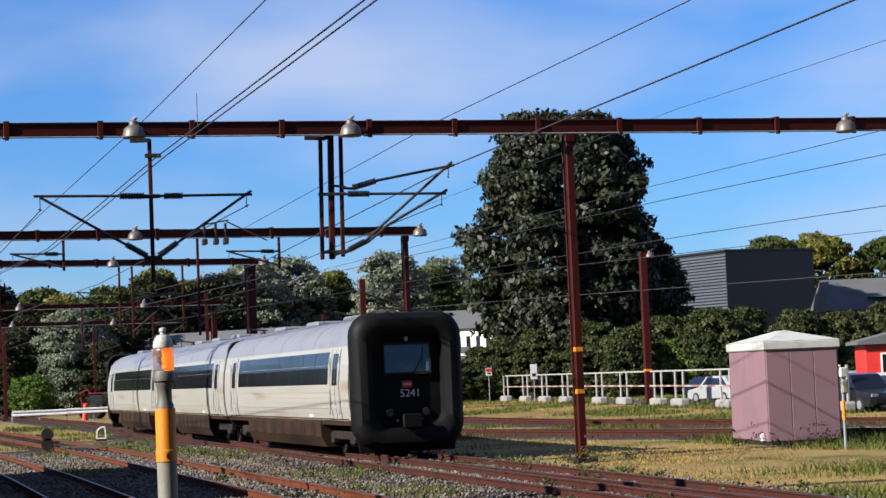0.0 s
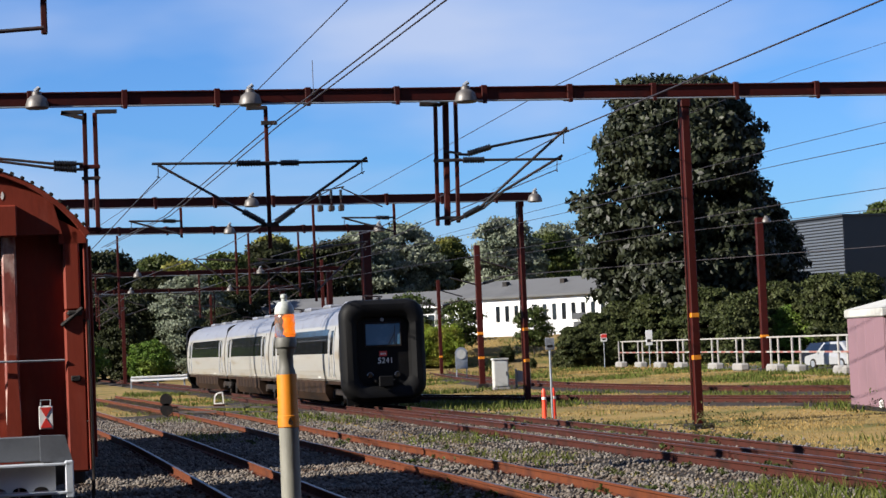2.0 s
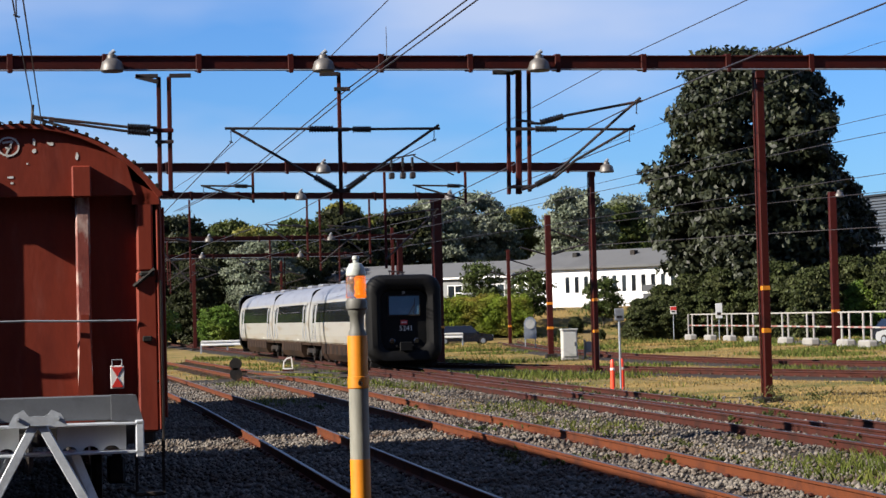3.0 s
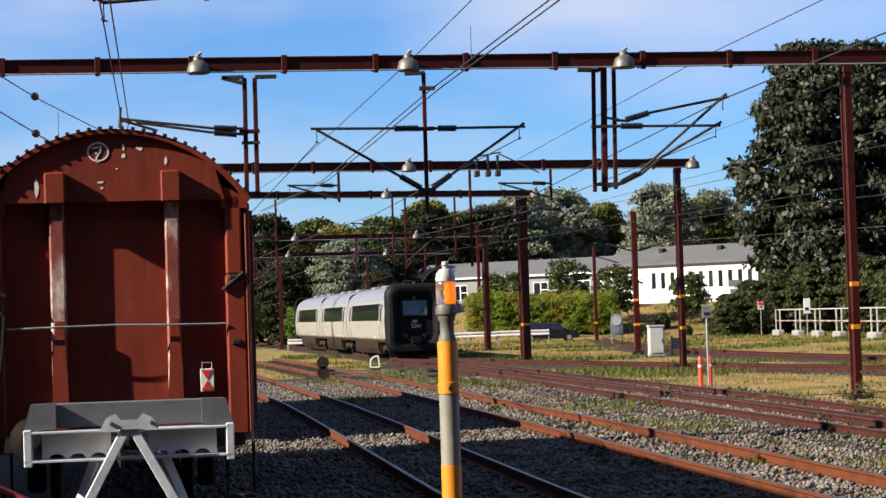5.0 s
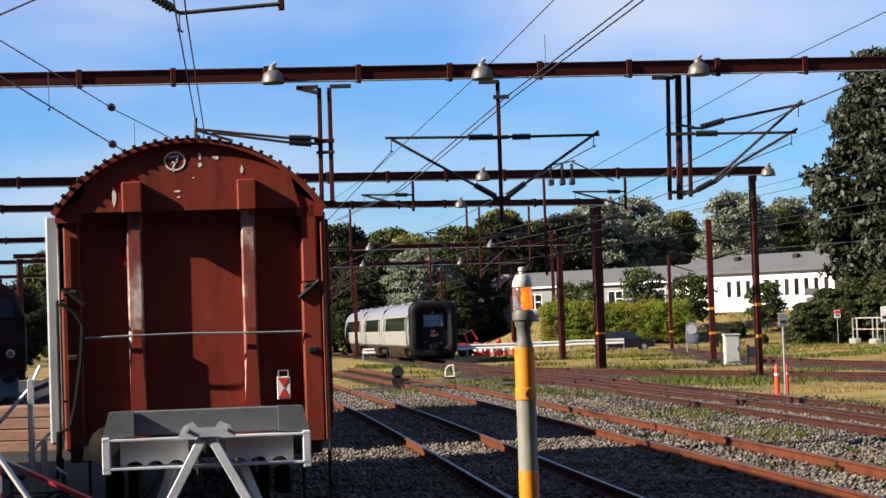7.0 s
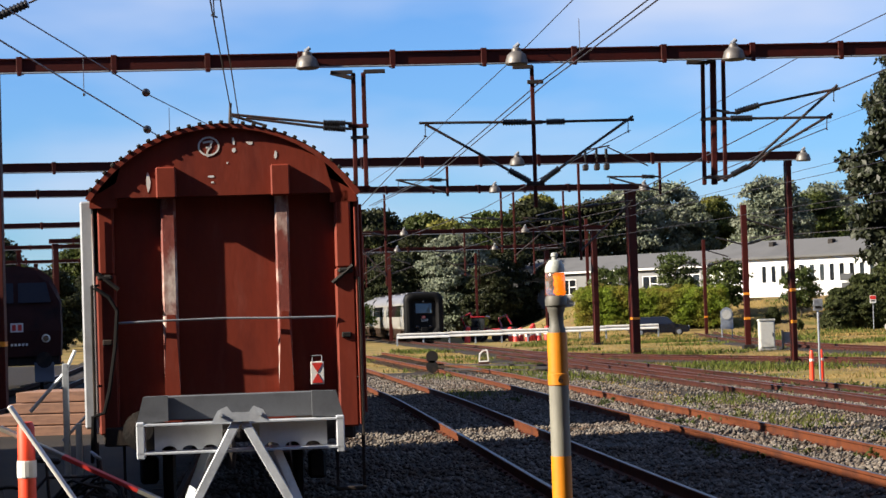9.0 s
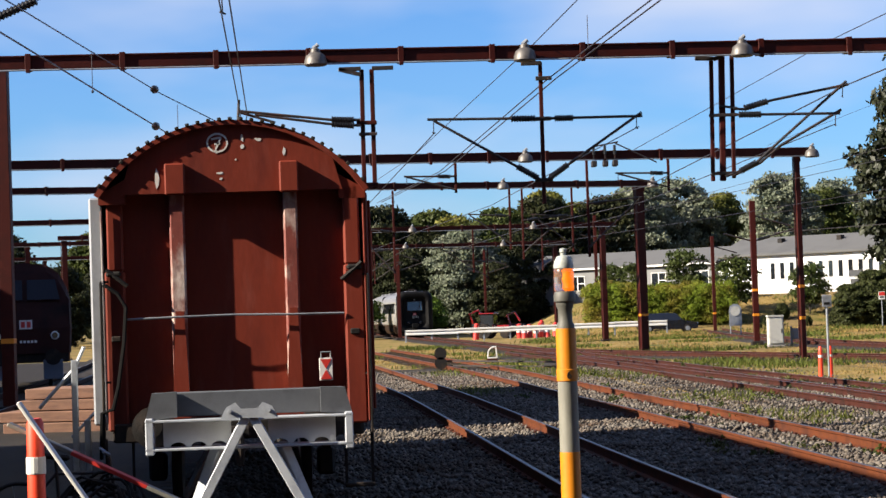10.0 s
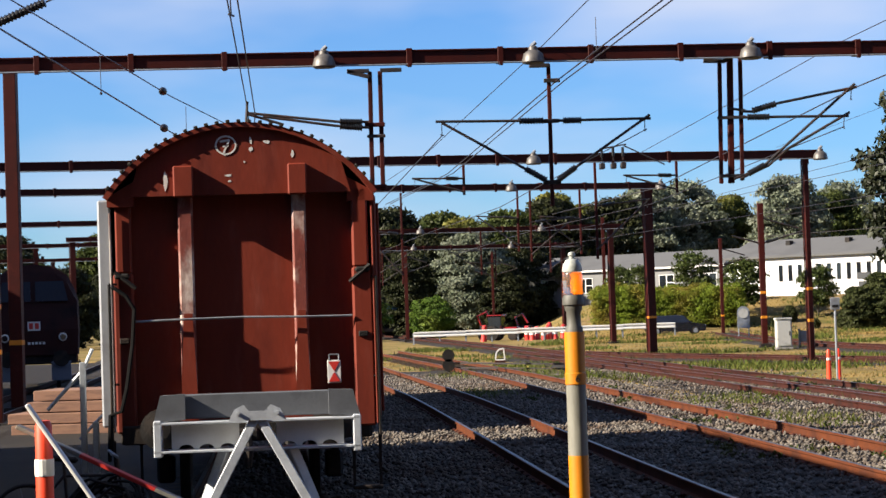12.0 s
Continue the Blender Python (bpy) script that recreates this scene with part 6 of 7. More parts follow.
def sign_post(x, y, h, w, ph, face, label, name="sign", red_top=False):
    p = thing(name, pose(x, y, ground_z(x, y)), label, "sign")
    s = Shape()
    s.tube((0, 0, -0.05), (0, 0, h), 0.035, n=10)
    part("post", s, MAT["steel_grey"], p)
    s = Shape()
    s.box(-w / 2, w / 2, -0.05, -0.03, h - ph, h, 0.008)
    plate = part("plate", s, MAT[face], p)
    if red_top:
        s = Shape()
        s.box(-w / 2 + 0.02, w / 2 - 0.02, -0.06, -0.05, h - ph * 0.5, h - 0.03, 0.004)
        part("red_field", s, MAT["red_paint"], plate)
    s = Shape()
    s.box(-w * 0.3, w * 0.3, -0.062, -0.05, h - ph * 0.8, h - ph * 0.6, 0.002)
    part("text_bar", s, MAT["black_steel"], plate)
    return p


sign_post(11.1, 62.0, 2.47, 0.28, 0.36, "steel_grey", "small grey track sign on a thin post")
sign_post(33.5, 163, 2.7, 0.5, 0.6, "white_paint", "small sign with a red upper field by the fence", red_top=True)
sign_post(34.2, 150, 2.8, 0.5, 1.1, "white_paint", "white notice board on a thin post by the fence")
sign_post(20.9, 50.2, 2.9, 0.16, 0.5, "steel_grey", "narrow grey sign post beside the hut")


def bollard(x, y):
    b = thing("marker_bollard", pose(x, y, ground_z(x, y)), "fluorescent orange marker bollard with white band", "bollard", "orange bollards")
    s = Shape()
    s.lathe((0, 0, 0), [(0.075, 0.0), (0.07, 0.4), (0.065, 0.78), (0.055, 0.9), (0.03, 0.95)], 14)
    part("tube", s, MAT["orange_paint"], b, smooth=True)
    s = Shape()
    s.lathe((0, 0, 0), [(0.069, 0.62), (0.071, 0.625), (0.07, 0.69), (0.068, 0.695)], 14)
    part("white_band", s, MAT["white_paint"], b, smooth=True)


bollard(10.86, 62.0)
bollard(11.22, 62.4)


def build_hut_box():
    b = thing("switch_box", pose(20.0, 51.6, -0.24), "grey switch box on a yellow-banded post beside the hut", "switch box")
    s = Shape()
    s.tube((0, 0, -0.05), (0, 0, 1.9), 0.04, n=10)
    part("post", s, MAT["steel_grey"], b)
    s = Shape()
    s.lathe((0, 0, 0), [(0.046, 0.75), (0.048, 0.76), (0.048, 1.25), (0.046, 1.26)], 12)
    part("yellow_sleeve", s, MAT["yellow_paint"], b)
    s = Shape()
    s.box(-0.1, 0.1, -0.16, -0.02, 1.85, 2.12, 0.03)
    part("lamp_box", s, MAT["hut_roof"], b)
    s = Shape()
    s.box(-0.08, 0.12, -0.14, -0.02, 1.42, 1.82, 0.05)
    part("control_box", s, MAT["post_grey"], b)


build_hut_box()


def build_point_indicator():
    p = thing("point_indicator", pose(1.7, 92, -0.2), "white loop-shaped point indicator on a low box", "point indicator")
    p.scale = (0.7, 0.7, 0.8)
    s = Shape()
    pts = [(-0.28, 0, 0.22), (-0.24, 0, 0.62), (-0.05, 0, 0.8), (0.24, 0, 0.84), (0.3, 0, 0.22), (-0.28, 0, 0.22)]
    for a, c in zip(pts, pts[1:]):
        s.beam(a, c, 0.08, 0.1, 0.01, up=(0, 1, 0))
    part("loop", s, MAT["white_paint"], p)
    s = Shape()
    s.box(-0.35, 0.35, -0.2, 0.2, -0.05, 0.2, 0.03)
    part("box", s, MAT["rail_dark"], p)


build_point_indicator()


def build_dwarf_signal():
    p = thing("shunting_signal", pose(-0.5, 81, -0.2), "low black shunting signal with two lamp heads and rods", "signal")
    for z in (0.30, 0.68):
        s = Shape()
        s.lathe((0, 0.1, z), [(0.2, 0), (0.22, 0.1), (0.22, 0.34), (0.24, 0.36)], 16, axis=(0, -1, 0))
        head = part("lamp_head", s, MAT["black_steel"], p)
        s = Shape()
        s.lathe((0.03, -0.2, z), [(0.06, 0), (0.06, 0.02)], 10, axis=(0, -1, 0))
        part("lens", s, MAT["white_paint"], head)
    s = Shape()
    s.tube((0, 0.1, -0.05), (0, 0.1, 0.9), 0.06, n=8)
    part("post", s, MAT["black_steel"], p)
    for dx, z in ((0.2, 0.38), (0.25, 0.2)):
        s = Shape()
        s.beam((0.15, 0.1, z), (4.6, -3.4, z - 0.1), 0.08, 0.06)
        part("point_rod", s, MAT["steel_dark"], p)


build_dwarf_signal()


def build_cabinet():
    c = thing("relay_cabinet", pose(16.1, 104.5, -0.24), "white relay cabinet beside the tracks", "cabinet")
    s = Shape()
    s.box(-0.38, 0.38, -0.3, 0.3, 0.1, 1.5, 0.03)
    part("body", s, MAT["hut_roof"], c)
    s = Shape()
    s.box(-0.33, 0.33, -0.33, -0.298, 0.18, 1.42, 0.01)
    door = part("door", s, MAT["hut_roof"], c)
    s = Shape()
    s.box(0.24, 0.28, -0.36, -0.33, 0.7, 0.9, 0.005)
    part("handle", s, MAT["steel_dark"], door)
    s = Shape()
    s.box(-0.42, 0.42, -0.35, 0.35, 0.0, 0.1, 0.02)
    part("plinth", s, MAT["concrete"], c)
    s = Shape()
    s.prism([(-0.42, 1.5), (0.42, 1.5), (0.38, 1.58), (-0.38, 1.58)], 0.7, Matrix.Translation((0, -0.35, 0)))
    part("lid", s, MAT["hut_roof"], c)
    b = thing("equipment_frame", pose(17.3, 104.8, -0.24), "small pale equipment frame beside the cabinet", "equipment frame")
    for x in (-0.35, 0.35):
        s = Shape()
        s.box(x - 0.05, x + 0.05, -0.05, 0.05, 0, 1.0, 0.01)
        part("leg", s, MAT["concrete"], b)
    s = Shape()
    s.box(-0.3, 0.3, -0.1, 0.1, 0.35, 0.9, 0.02)
    part("panel", s, MAT["concrete"], b)


build_cabinet()


def round_sign():
    p = thing("round_sign", pose(18.95, 140, ground_z(18.95, 140)), "grey back of an arched sign on two legs", "sign")
    s = Shape()
    o = [(-0.42, 0.7), (0.42, 0.7), (0.42, 1.75)] + [(0.42 * math.cos(radians(a)), 1.75 + 0.42 * math.sin(radians(a))) for a in range(15, 180, 15)] + [(-0.42, 1.75)]
    s.prism(o, 0.05)
    part("plate", s, MAT["steel_grey"], p)
    s = Shape()
    s.lathe((0, -0.01, 1.68), [(0.33, 0), (0.33, 0.03)], 20, axis=(0, -1, 0))
    part("disc", s, MAT["hut_roof"], p)
    for x in (-0.34, 0.34):
        s = Shape()
        s.tube((x, 0.08, -0.05), (x, 0.08, 1.2), 0.04, n=8)
        part("leg", s, MAT["steel_grey"], p)


round_sign()


def build_guard_rail():
    g = thing("guard_rail", pose(-3.6, 160, -0.24), "long white galvanised guard rail across the yard end", "guard rail")
    o = [(0.0, 0.55), (0.04, 0.57), (0.04, 0.66), (-0.04, 0.72), (-0.04, 0.78), (0.04, 0.84), (0.04, 0.93), (0.0, 0.95), (-0.03, 0.93), (-0.03, 0.85), (-0.09, 0.8), (-0.09, 0.7), (-0.03, 0.65), (-0.03, 0.57)]
    for k in range(5):
        s = Shape()
        x0 = k * 4.0
        s.prism(o, 4.02, Matrix.Translation((x0, -0.02 * (k % 2), 0.1 * k * 0.3)) @ Matrix.Rotation(radians(-90), 4, "Z"))
        part("rail_panel", s, MAT["white_paint"], g)
    for k in range(11):
        s = Shape()
        s.box(k * 2.0 - 0.06, k * 2.0 + 0.06, 0.05, 0.17, -0.05, 0.85, 0.01)
        part("rail_post", s, MAT["steel_grey"], g)


build_guard_rail()


def traffic_drum(x, y, lean, h):
    b = thing("traffic_drum", pose(x, y, -0.24, lean, 0, 30 * x), "red plastic traffic drum with a white band behind the guard rail", "traffic drum", "plastic traffic drums")
    s = Shape()
    s.lathe((0, 0, 0), [(0.26, 0.0), (0.24, 0.1), (0.22, h * 0.6), (0.18, h * 0.95), (0.08, h)], 12)
    part("drum", s, MAT["red_paint"], b, smooth=True)
    s = Shape()
    s.lathe((0, 0, 0), [(0.225, h * 0.42), (0.238, h * 0.43), (0.226, h * 0.62), (0.215, h * 0.63)], 12)
    part("white_band", s, MAT["white_paint"], b, smooth=True)


for x, y, lean, h in ((5.6, 163.2, 0, 1.0), (6.0, 163.6, 14, 1.1), (6.5, 163.3, -8, 0.9), (6.8, 164.9, -15, 1.2), (7.4, 163.4, 10, 0.95), (8.1, 164.7, 0, 1.15), (1.8, 164, 6, 1.3), (7.1, 166.5, 0, 1.35), (5.3, 165.2, -12, 1.15)):
    traffic_drum(x, y, lean, h)


def farm_implement(x, y, turn, size):
    """A dark machine on two wheels with a raised bent arm."""
    g = thing("farm_machine", pose(x, y, -0.24, 0, 0, turn), "dark farm machine with red bent arm behind the guard rail", "machine", "parked machines")
    s = Shape()
    s.box(-0.7 * size, 0.7 * size, -0.5, 0.5, 0.5, 1.25 * size, 0.08)
    part("body", s, MAT["black_steel"], g)
    s = Shape()
    s.path([(-0.6 * size, 0, 1.2 * size), (-0.9 * size, 0, 2.0 * size), (-0.2 * size, 0, 2.3 * size), (0.3 * size, 0, 1.5 * size)], 0.09, 8)
    part("arm", s, MAT["car_red"], g, "red bent arm")
    for sx in (-0.55 * size, 0.55 * size):
        s = Shape()
        s.lathe((sx, -0.72, 0.5), [(0.15, 0), (0.5, 0.02), (0.5, 0.2), (0.15, 0.22)], 16, axis=(0, 1, 0))
        wheel = part("wheel", s, MAT["black_steel"], g)
        s = Shape()
        s.lathe((sx, -0.75, 0.5), [(0.2, 0), (0.2, 0.03)], 12, axis=(0, 1, 0))
        part("hub", s, MAT["post_grey"], wheel)


farm_implement(2.3, 167.5, 10, 1.0)
farm_implement(5.2, 168.5, -20, 0.9)


def build_car(x, y, turn, paint, label, tall=0.0, length=4.4):
    """A small hatchback or estate: body shell, glasshouse, wheels, lamps. Front faces -y."""
    c = thing("parked_car", pose(x, y, ground_z(x, y), 0, 0, turn), label, "car", "parked cars")
    L, h = length, 1.45 + tall
    out = [(0.0, 0.35), (0.0, 0.62), (0.12, 0.78), (1.15, 0.95), (1.75, h - 0.06), (2.1, h), (L - 0.9, h - 0.02), (L - 0.25, 1.0), (L - 0.05, 0.9), (L, 0.5), (L - 0.1, 0.28), (0.15, 0.25)]
    s = Shape()
    n = len(out)
    ring = []
    for i, wd in enumerate((-0.86, -0.80, 0.80, 0.86)):
        for yy, zz in out:
            f = 1.0
            if zz > 0.95:
                f = 1 - 0.16 * (zz - 0.95) / (h - 0.95)
            ring.append((wd * f, yy if abs(wd) < 0.85 else yy * 0.985 + 0.03, zz if abs(wd) < 0.85 else zz * 0.985 + 0.005))
    fs = [(k * n + i, k * n + (i + 1) % n, (k + 1) * n + (i + 1) % n, (k + 1) * n + i) for k in range(3) for i in range(n)]
    fs += [tuple(reversed(range(n))), tuple(range(3 * n, 4 * n))]
    s.add(ring, fs)
    part("body", s, MAT[paint], c, smooth=False)
    s = Shape()
    s.add([(-0.66, 1.20, 0.985), (0.66, 1.20, 0.985), (0.60, 1.70, h - 0.10), (-0.60, 1.70, h - 0.10), (-0.66, 1.18, 0.99), (0.66, 1.18, 0.99), (0.60, 1.68, h - 0.09), (-0.60, 1.68, h - 0.09)], [(4, 5, 6, 7), (3, 2, 1, 0), (0, 1, 5, 4), (1, 2, 6, 5), (2, 3, 7, 6), (3, 0, 4, 7)])
    part("windscreen", s, MAT["train_glass"], c)
    for sg in (-1, 1):
        s = Shape()
        q = [(1.45, 1.0), (1.85, h - 0.14), (L - 1.05, h - 0.16), (L - 0.55, 1.02)]
        pts = [(sg * (0.862 * (1 - 0.16 * max(zz - 0.95, 0) / (h - 0.95))), yy, zz) for yy, zz in q]
        s.add([(px - sg * 0.02, py, pz) for px, py, pz in pts] + [(px + sg * 0.006, py, pz) for px, py, pz in pts], [(0, 1, 2, 3), (7, 6, 5, 4), (0, 4, 5, 1), (1, 5, 6, 2), (2, 6, 7, 3), (3, 7, 4, 0)])
        part("side_window", s, MAT["train_glass"], c)
        for yy in (0.85, L - 0.85):
            s = Shape()
            s.lathe((sg * 0.70, yy, 0.31), [(0.2, 0), (0.31, 0.01), (0.31, 0.16), (0.2, 0.185)], 18, axis=(sg, 0, 0))
            tyre = part("tyre", s, MAT["black_steel"], c)
            s = Shape()
            s.lathe((sg * 0.86, yy, 0.31), [(0.19, 0), (0.19, 0.03), (0.05, 0.04)], 12, axis=(sg, 0, 0))
            part("rim", s, MAT["steel_grey"], tyre)
        s = Shape()
        s.box(sg * 0.45, sg * 0.78, -0.015, 0.06, 0.62, 0.76, 0.02)
        part("headlight", s, MAT["steel_grey"], c)
        s = Shape()
        s.box(sg * 0.55, sg * 0.80, L - 0.06, L + 0.015, 0.68, 0.86, 0.02)
        part("tail_lamp", s, MAT["red_paint"], c)
        s = Shape()
        s.box(sg * 0.87, sg * 1.0, 1.35, 1.45, 0.95, 1.08, 0.02)
        part("mirror", s, MAT[paint], c)
    s = Shape()
    s.box(-0.6, 0.6, -0.02, 0.05, 0.40, 0.56, 0.01)
    part("grille", s, MAT["black_steel"], c)
    s = Shape()
    s.box(-0.62, 0.62, L - 0.50, L - 0.26, 1.02, h - 0.16, 0.01)
    part("rear_window", s, MAT["train_glass"], c)
    return c


build_car(19.6, 168, 92, "car_black", "black hatchback parked behind the guard rail", 0.1, 4.8)
build_car(38.0, 122, 200, "car_white", "white hatchback parked behind the fence", 0.15)
build_car(40.6, 123, 15, "car_black", "dark car parked behind the fence", 0.1)
build_car(43.5, 124, 12, "car_black", "dark car parked in the row behind the fence", 0.2)
build_car(46.6, 124, 188, "car_white", "white car parked in the row behind the fence", 0.1)
build_car(34.5, 84, 10, "car_black", "dark car parked beyond the hut", 0.2)
build_car(37.0, 85, 8, "car_white", "white car parked beyond the hut", 0.2)


def build_tractor():
    t = thing("tractor", pose(3.6, 167, -0.24, 0, 0, 70), "small red tractor with dark cab behind the guard rail", "tractor")
    t.scale = (0.85, 0.85, 0.85)
    s = Shape()
    s.box(-0.45, 0.45, -1.3, 0.2, 0.7, 1.25, 0.08)
    part("bonnet", s, MAT["car_red"], t)
    s = Shape()
    s.box(-0.7, 0.7, 0.2, 1.5, 0.8, 2.3, 0.08)
    part("cab", s, MAT["train_glass"], t)
    s = Shape()
    s.box(-0.8, 0.8, 0.1, 1.6, 2.3, 2.42, 0.05)
    part("cab_roof", s, MAT["car_red"], t)
    for sx in (-0.85, 0.85):
        for yy, r in ((-1.0, 0.45), (1.1, 0.7)):
            s = Shape()
            s.lathe((sx - 0.15, yy, r), [(0.2, 0), (r, 0.02), (r, 0.28), (0.2, 0.3)], 18, axis=(1, 0, 0))
            part("wheel", s, MAT["black_steel"], t)


build_tractor()


# ---- the locomotive and the left side of the yard ----
def build_locomotive():
    l = thing("locomotive", pose(-14.2, 69.5, 0, 0, 0, 11), "dark red diesel locomotive with rounded cab, parked in shade", "locomotive")
    prof = [(1.48, 1.15), (1.52, 2.0), (1.50, 2.95), (1.38, 3.35), (1.15, 3.8), (0.75, 4.1), (0, 4.2)]
    prof = prof + [(-x, z) for x, z in reversed(prof[:-1])]
    s = Shape()
    s.prism(prof, 17.0, Matrix.Translation((0, 0.5, 0)))
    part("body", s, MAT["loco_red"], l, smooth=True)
    s = Shape()
    front = [(x * 0.96, z if z < 3.3 else z - 0.2) for x, z in prof]
    n = len(prof)
    vs = [(x, 0.5, z) for x, z in prof] + [(x, 0.0 + 0.28 * max(z - 2.4, 0), z) for x, z in front]
    s.add(vs, [(i, (i + 1) % n, n + (i + 1) % n, n + i) for i in range(n)] + [tuple(range(n, 2 * n))])
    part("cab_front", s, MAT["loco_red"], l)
    for sg in (-1, 1):
        s = Shape()
        s.add([(sg * 0.08, 0.12, 2.95), (sg * 1.15, 0.12, 2.95), (sg * 1.0, 0.36, 3.62), (sg * 0.08, 0.36, 3.62), (sg * 0.08, 0.09, 2.95), (sg * 1.15, 0.09, 2.95), (sg * 1.0, 0.33, 3.62), (sg * 0.08, 0.33, 3.62)], [(4, 5, 6, 7), (3, 2, 1, 0), (0, 1, 5, 4), (1, 2, 6, 5), (2, 3, 7, 6), (3, 0, 4, 7)])
        part("cab_window", s, MAT["loco_glass"], l)
        s = Shape()
        s.lathe((sg * 0.95, 0.0, 1.75), [(0.14, 0), (0.14, 0.06), (0.1, 0.08)], 16, axis=(0, -1, 0))
        lamp = part("headlight", s, MAT["white_paint"], l)
        s = Shape()
        s.lathe((sg * 0.95, -0.08, 1.75), [(0.10, 0), (0.10, 0.012)], 16, axis=(0, -1, 0))
        part("lens", s, MAT["train_glass"], lamp)
        s = Shape()
        s.lathe((sg * 0.875, 0.2, 1.04), [(0.15, 0), (0.15, 0.4), (0.1, 0.42), (0.1, 0.6), (0.27, 0.62), (0.27, 0.68)], 16, axis=(0, -1, 0))
        part("buffer", s, MAT["black_steel"], l)
        s = Shape()
        s.box(sg * 0.55, sg * 1.2, -0.05, 0.05, 0.3, 0.95, 0.02)
        part("step_plate", s, MAT["loco_step"], l)
        for yy in (3.0, 13.5):
            s = Shape()
            s.box(sg * 0.9, sg * 1.2, yy - 1.9, yy + 1.9, 0.45, 0.9, 0.05)
            for d in (-1.3, 1.3):
                s.lathe((sg * 0.72, yy + d, 0.5), [(0.1, 0), (0.5, 0), (0.5, 0.12), (0.1, 0.14)], 18, axis=(sg, 0, 0))
            part("bogie", s, MAT["black_steel"], l)
    s = Shape()
    s.box(-1.4, 1.4, 0.1, 17.4, 0.85, 1.16, 0.03)
    part("buffer_beam", s, MAT["black_steel"], l)
    s = Shape()
    s.box(-0.2, 0.22, -0.02, 0.0, 1.98, 2.28, 0.004)
    mark = part("company_mark", s, MAT["white_paint"], l, "small white and red company mark")
    s = Shape()
    s.box(-0.15, -0.02, -0.03, -0.02, 2.03, 2.23, 0.003)
    s.box(0.04, 0.17, -0.03, -0.02, 2.03, 2.23, 0.003)
    part("mark_bar", s, MAT["red_paint"], mark)
    s = Shape()
    for k in range(5):
        s.box(-0.2 + 0.12 * k, -0.12 + 0.12 * k, -0.015, 0.0, 1.52, 1.6, 0.002)
    part("number_bar", s, MAT["white_paint"], l)


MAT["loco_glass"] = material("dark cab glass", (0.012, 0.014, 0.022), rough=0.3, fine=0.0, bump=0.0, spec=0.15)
MAT["loco_step"] = material("blue-grey step plate", (0.084, 0.105, 0.147), rough=0.5, fine=0.1, bump=0.1)
build_locomotive()


def build_planks():
    p = thing("timber_stack", pose(-8.8, 45, -0.24, 0, 0, -6), "stack of pale weathered timber boards on a low platform", "timber stack")
    rnd = random.Random(2)
    for k in range(4):
        s = Shape()
        z = 0.02 + 0.24 * k
        s.box(-1.1 + rnd.uniform(-0.15, 0.15) + 0.15 * k, 2.4 + rnd.uniform(-0.1, 0.1), 0.15 * k, 2.2, z, z + 0.22, 0.012)
        part("board", s, MAT["timber"], p)
    for k in range(2):
        s = Shape()
        s.box(-0.9 + 0.5 * k, 2.1, 3.0 + 1.3 * k, 4.2 + 1.3 * k, 0.0, 0.75 + 0.1 * k, 0.015)
        part("board", s, MAT["timber"], p)


build_planks()


def build_crossed_barrier():
    b = thing("road_barrier", pose(-3.1, 15.9, -0.24), "orange post with crossed red and white barrier boards", "barrier")
    s = Shape()
    s.lathe((-0.1, 0, 0), [(0.075, 0), (0.07, 1.0), (0.066, 1.62), (0.05, 1.66)], 16)
    post = part("post", s, MAT["orange_paint"], b, smooth=True)
    s = Shape()
    s.lathe((-0.1, 0, 0), [(0.074, 1.24), (0.076, 1.25), (0.075, 1.36), (0.073, 1.37)], 16)
    part("white_band", s, MAT["white_paint"], post)
    s = Shape()
    s.beam((-0.2, -0.1, 1.79), (0.72, -0.12, 0.40), 0.03, 0.085, 0.008, up=(0, 1, 0))
    part("white_board", s, MAT["white_paint"], b)
    a, c = Vector((-0.32, 0.1, 1.62)), Vector((1.95, 0.16, 0.50))
    cuts = (0.0, 0.21, 0.46, 0.62, 0.9, 1.0)
    for k in range(5):
        s = Shape()
        s.beam(a.lerp(c, cuts[k]), a.lerp(c, cuts[k + 1]), 0.03, 0.125, 0.004, up=(0, 1, 0))
        part("striped_board", s, MAT["red_paint"] if k in (1, 3) else MAT["post_grey"], b)
    s = Shape()
    s.beam((-0.2, -0.06, 0.95), (0.15, -0.07, 0.4), 0.03, 0.085, 0.008, up=(0, 1, 0))
    part("white_board", s, MAT["white_paint"], b)


build_crossed_barrier()


